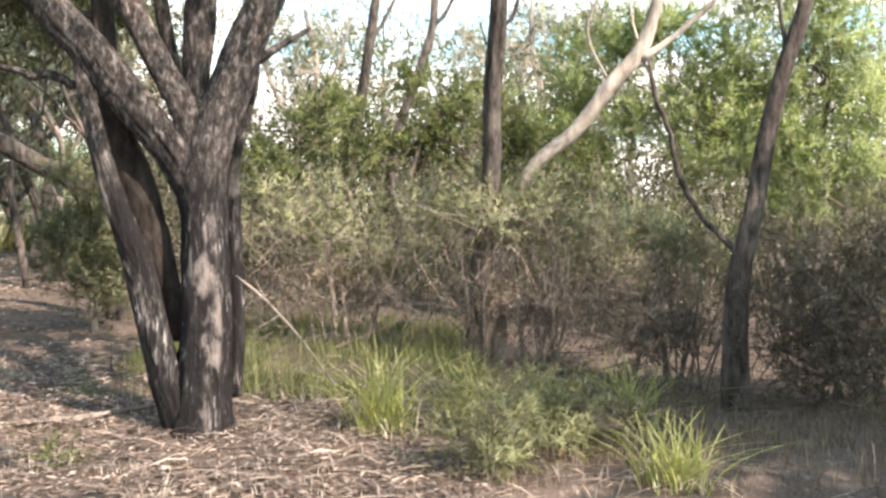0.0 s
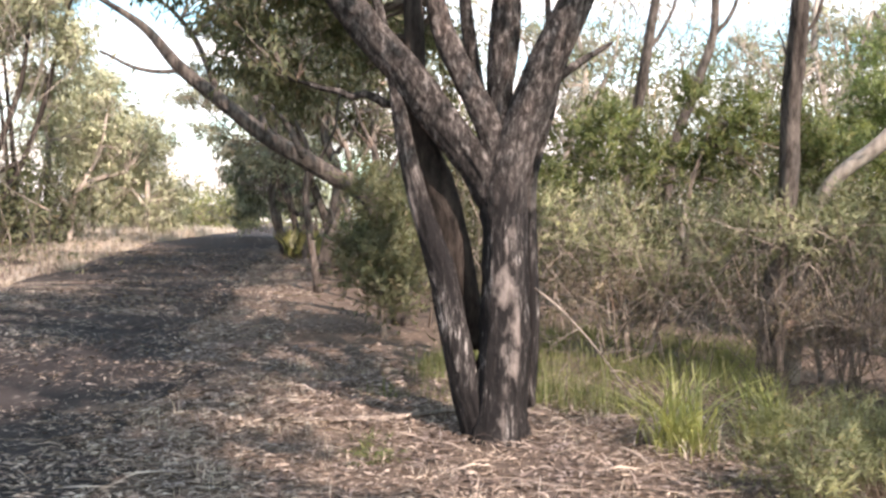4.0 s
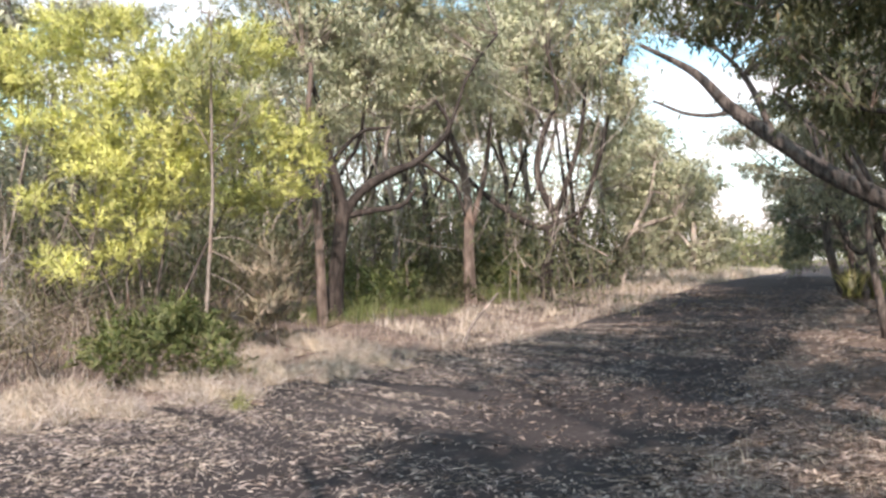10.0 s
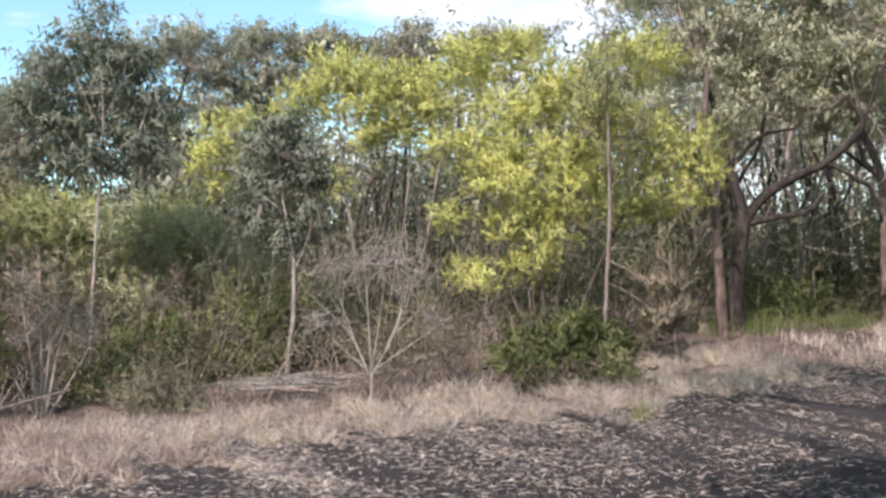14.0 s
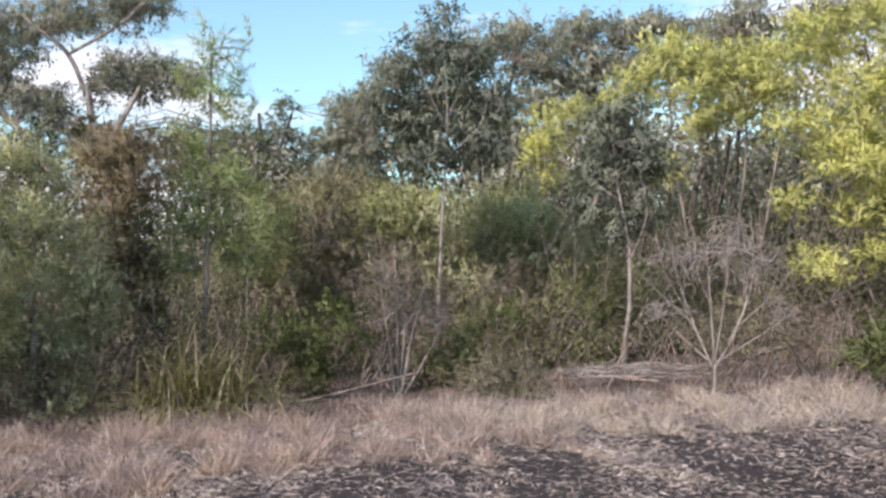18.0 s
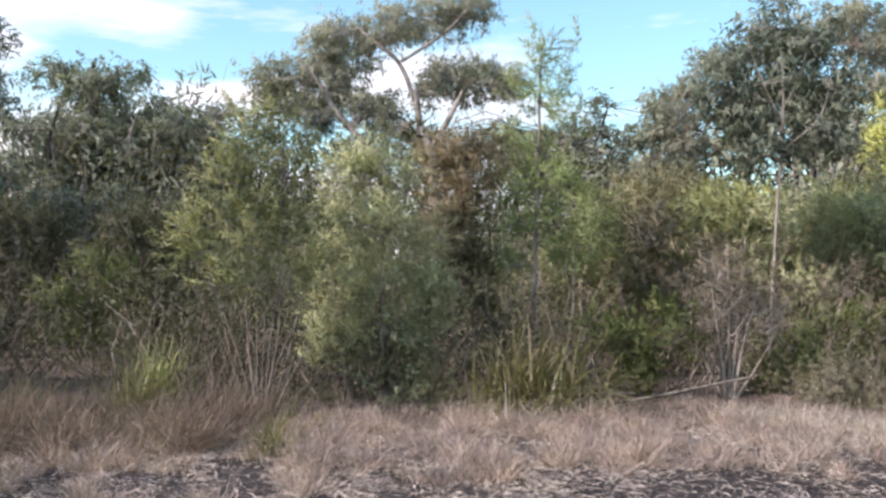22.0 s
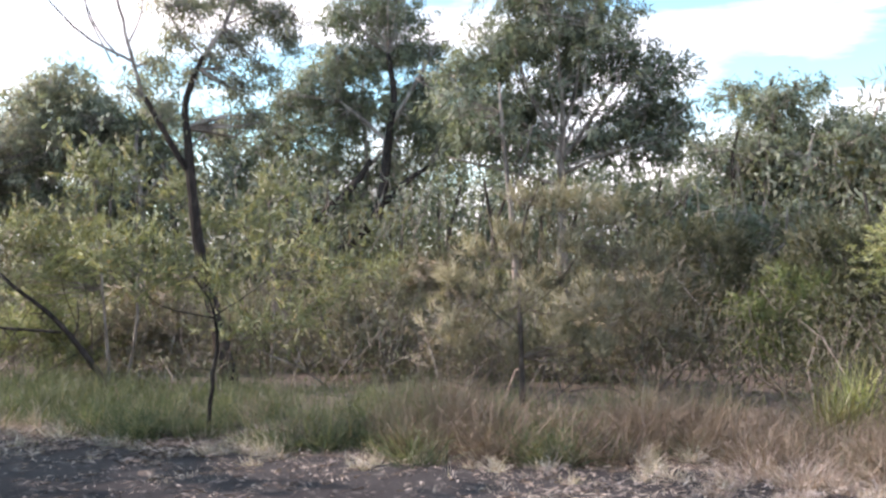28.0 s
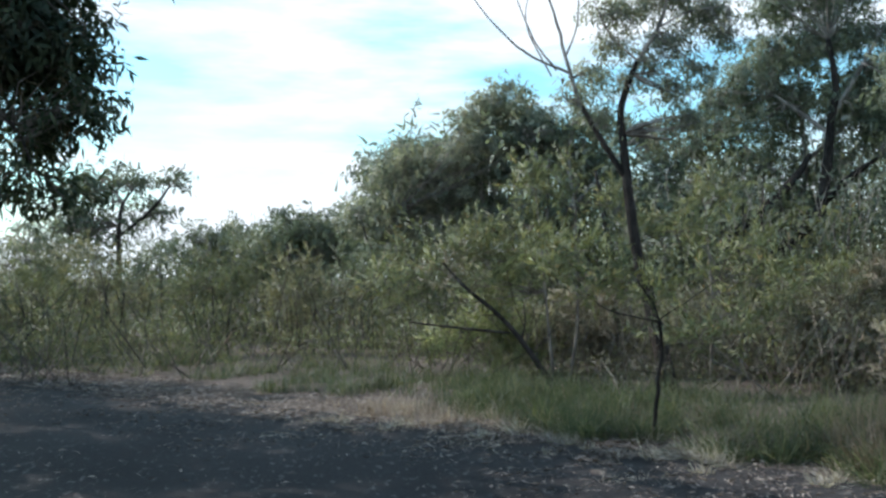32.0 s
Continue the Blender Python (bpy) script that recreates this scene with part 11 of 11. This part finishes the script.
# ---- sword-grass clumps ----
def tussock(label, x, y, h, r, n, mat, seed, dead=0.35, width=0.016, single=False, droop=0.36):
    """A clump of strap leaves round a crown, with a skirt of dead ones; single: every leaf is a piece of its own."""
    rng = np.random.default_rng(seed)
    ob = new("sword_grass")
    ob.matrix_world = pose(x, y, float(ground_z(x, y)))
    tagged(ob, label, "grass clump", "sword-grass clumps")
    c = np.concatenate((rng.normal(0, r * 0.22, (n, 2)), np.full((n, 1), -0.02)), 1)
    if single:
        kinds = []
        for i in range(8):
            one = rng.integers(1000)
            v, q, t = blades(np.zeros((1, 3)), np.array((1.0,)), np.array((0.25 + 0.17 * i,)), np.array((width / h,)), np.random.default_rng(one), 6, 0.32)
            piece = link_mesh("blade", v, (q, t), mat, ob)
            kinds.append(piece.data)
            piece.matrix_local = pose(*c[i]) @ Matrix.Diagonal((h, h, h, 1))
        for i in range(8, n):
            piece = new("blade", kinds[i % 8])
            piece.parent = ob
            k = h * rng.uniform(0.55, 1.15)
            piece.matrix_local = pose(*c[i], 0, 0, rng.uniform(0, 360)) @ Matrix.Diagonal((k, k, k, 1))
    else:
        hb = h * rng.uniform(0.6, 1.15, n)
        v, q, t = blades(c, hb, r * rng.uniform(0.25, 1.7, n), np.full(n, width) * rng.uniform(0.7, 1.3, n), rng, 5, droop)
        link_mesh("blade_growth", v, (q, t), mat, ob)["kind"] = "stuff"
    m = int(n * dead)
    c = np.concatenate((rng.normal(0, r * 0.3, (m, 2)), np.full((m, 1), 0.02)), 1)
    hb = h * rng.uniform(0.25, 0.6, m)
    v, q, t = blades(c, hb, r * rng.uniform(0.6, 1.5, m), np.full(m, min(width * 0.8, 0.009)), rng, 5, 0.5)
    link_mesh("dead_growth", v, (q, t), "grass_dry", ob, "straw-coloured dead blades")["kind"] = "stuff"


tussock("sunlit yellow-green clump of sword grass on the verge", -0.4, 6.85, 0.72, 0.5, 170, "sword_grass", 501, single=True)
tussock("yellow-green clump of sword grass beside the scrub", 0.2, 7.3, 0.62, 0.45, 130, "sword_grass", 502, single=True)
tussock("clump of sword grass with upright green blades", 1.4, 7.1, 0.62, 0.4, 110, "sword_grass", 503, single=True)
tussock("green clump of sword grass at the edge of the thicket", 1.35, 5.5, 0.5, 0.45, 130, "sword_grass", 504, single=True)
tussock("big shaggy clump of sword grass with brown skirts", -10.45, -2.6, 1.3, 0.8, 380, "sword_olive", 505, 0.9, 0.03, droop=1.0)
tussock("second head of the shaggy sword-grass clump", -10.8, -2.1, 1.05, 0.7, 200, "sword_olive", 506, 0.7, 0.028, droop=1.0)
tussock("low clump of sword grass in the dry grass", -7.5, -4.0, 0.5, 0.32, 120, "sword_olive", 507, 0.4, 0.014)
tussock("dark green clump of sword grass before the scrub", -8.9, -6.2, 0.7, 0.45, 160, "sword_olive", 508, 0.2)
tussock("yellowish clump of sword grass before the scrub", -9.5, -6.3, 0.85, 0.45, 160, "sword_grass", 509, 0.2)
tussock("low clump of sword grass at the verge", -8.8, -4.2, 0.3, 0.3, 70, "sword_olive", 510, 0.4, 0.012)
tussock("small green tuft by the road edge", -8.9, 5.1, 0.3, 0.2, 60, "sword_grass", 511, 0.4, 0.01)

# soft feathery plant and weeds in front of the thicket
for label, x, y, r, hh, mat, seed in (("soft feathery light green seedling bush", 0.30, 5.7, 0.55, 0.5, "leaf_moss", 520), ("soft feathery seedling bush", 0.75, 6.3, 0.45, 0.45, "leaf_moss", 521),
                                      ("dry brown straggling bush", 1.0, 6.2, 0.4, 0.35, "leaf_scrub", 522), ("small leafy green weed in the litter", -2.35, 5.75, 0.14, 0.12, "leaf_green", 523)):
    p = Plant("seedling_bush", label, "shrub", x, y, 0.0, "bark_twig", seed)
    p.limb((0, -0.05, 0, 0.008), (0.02, hh * 0.5, 0, 0.005), (0.0, hh * 0.9, 0, 0.003))
    p.foliage(mat, "feather", 0.06, 0.006, 1.8, 0.8, (0, hh * 0.55, 0, r * 0.8, hh * 0.45), (r * 0.3, hh * 0.4, 0, r * 0.6, hh * 0.35), (-r * 0.35, hh * 0.35, 0, r * 0.5, hh * 0.3))


# ---- broken asphalt and a stone ----
def crack(*pts):
    rng = np.random.default_rng(int(abs(pts[0][0] * 90)))
    rows = curve_points([(x, y, 0, 0.1) for x, y in pts], 14)[:, :2] + rng.normal(0, 0.025, (14 * (len(pts) - 1) + 1, 2))
    n = len(rows)
    wd = rng.uniform(0.006, 0.035, n) * np.sin(np.linspace(0.15, np.pi - 0.15, n))
    nrm = np.stack((-np.gradient(rows[:, 1]), np.gradient(rows[:, 0])), 1)
    nrm = unit(nrm) * wd[:, None]
    z = ground_z(rows[:, 0], rows[:, 1]) + 0.055
    v = np.concatenate((np.column_stack((rows - nrm, z)), np.column_stack((rows + nrm, z))))
    i = np.arange(n - 1)
    tagged(link_mesh("asphalt_crack", v, (np.stack((i, i + 1, n + i + 1, n + i), -1),), "crack"), "dark ragged crack in the worn asphalt", "crack", kind="structure")


crack((-7.5, 2.6), (-7.7, 3.1), (-8.0, 3.7), (-8.3, 4.4), (-8.7, 5.1))
crack((-6.7, 1.2), (-7.0, 1.8), (-7.2, 2.3))
stone = bmesh.new()
bmesh.ops.create_icosphere(stone, subdivisions=3, radius=0.06)
for vert in stone.verts:
    vert.co = Vector((vert.co.x * 1.5, vert.co.y, vert.co.z * 0.6)) * (1 + 0.25 * noise.noise(vert.co * 14))
me = bpy.data.meshes.new("stone")
stone.to_mesh(me)
me.materials.append(MAT["soil"])
ob = new("stone", me)
ob.matrix_world = pose(-9.0, 5.4, float(ground_z(-9.0, 5.4)) + 0.05, 0, 0, 30)
tagged(ob, "small dull stone at the grassy road edge", "stone")
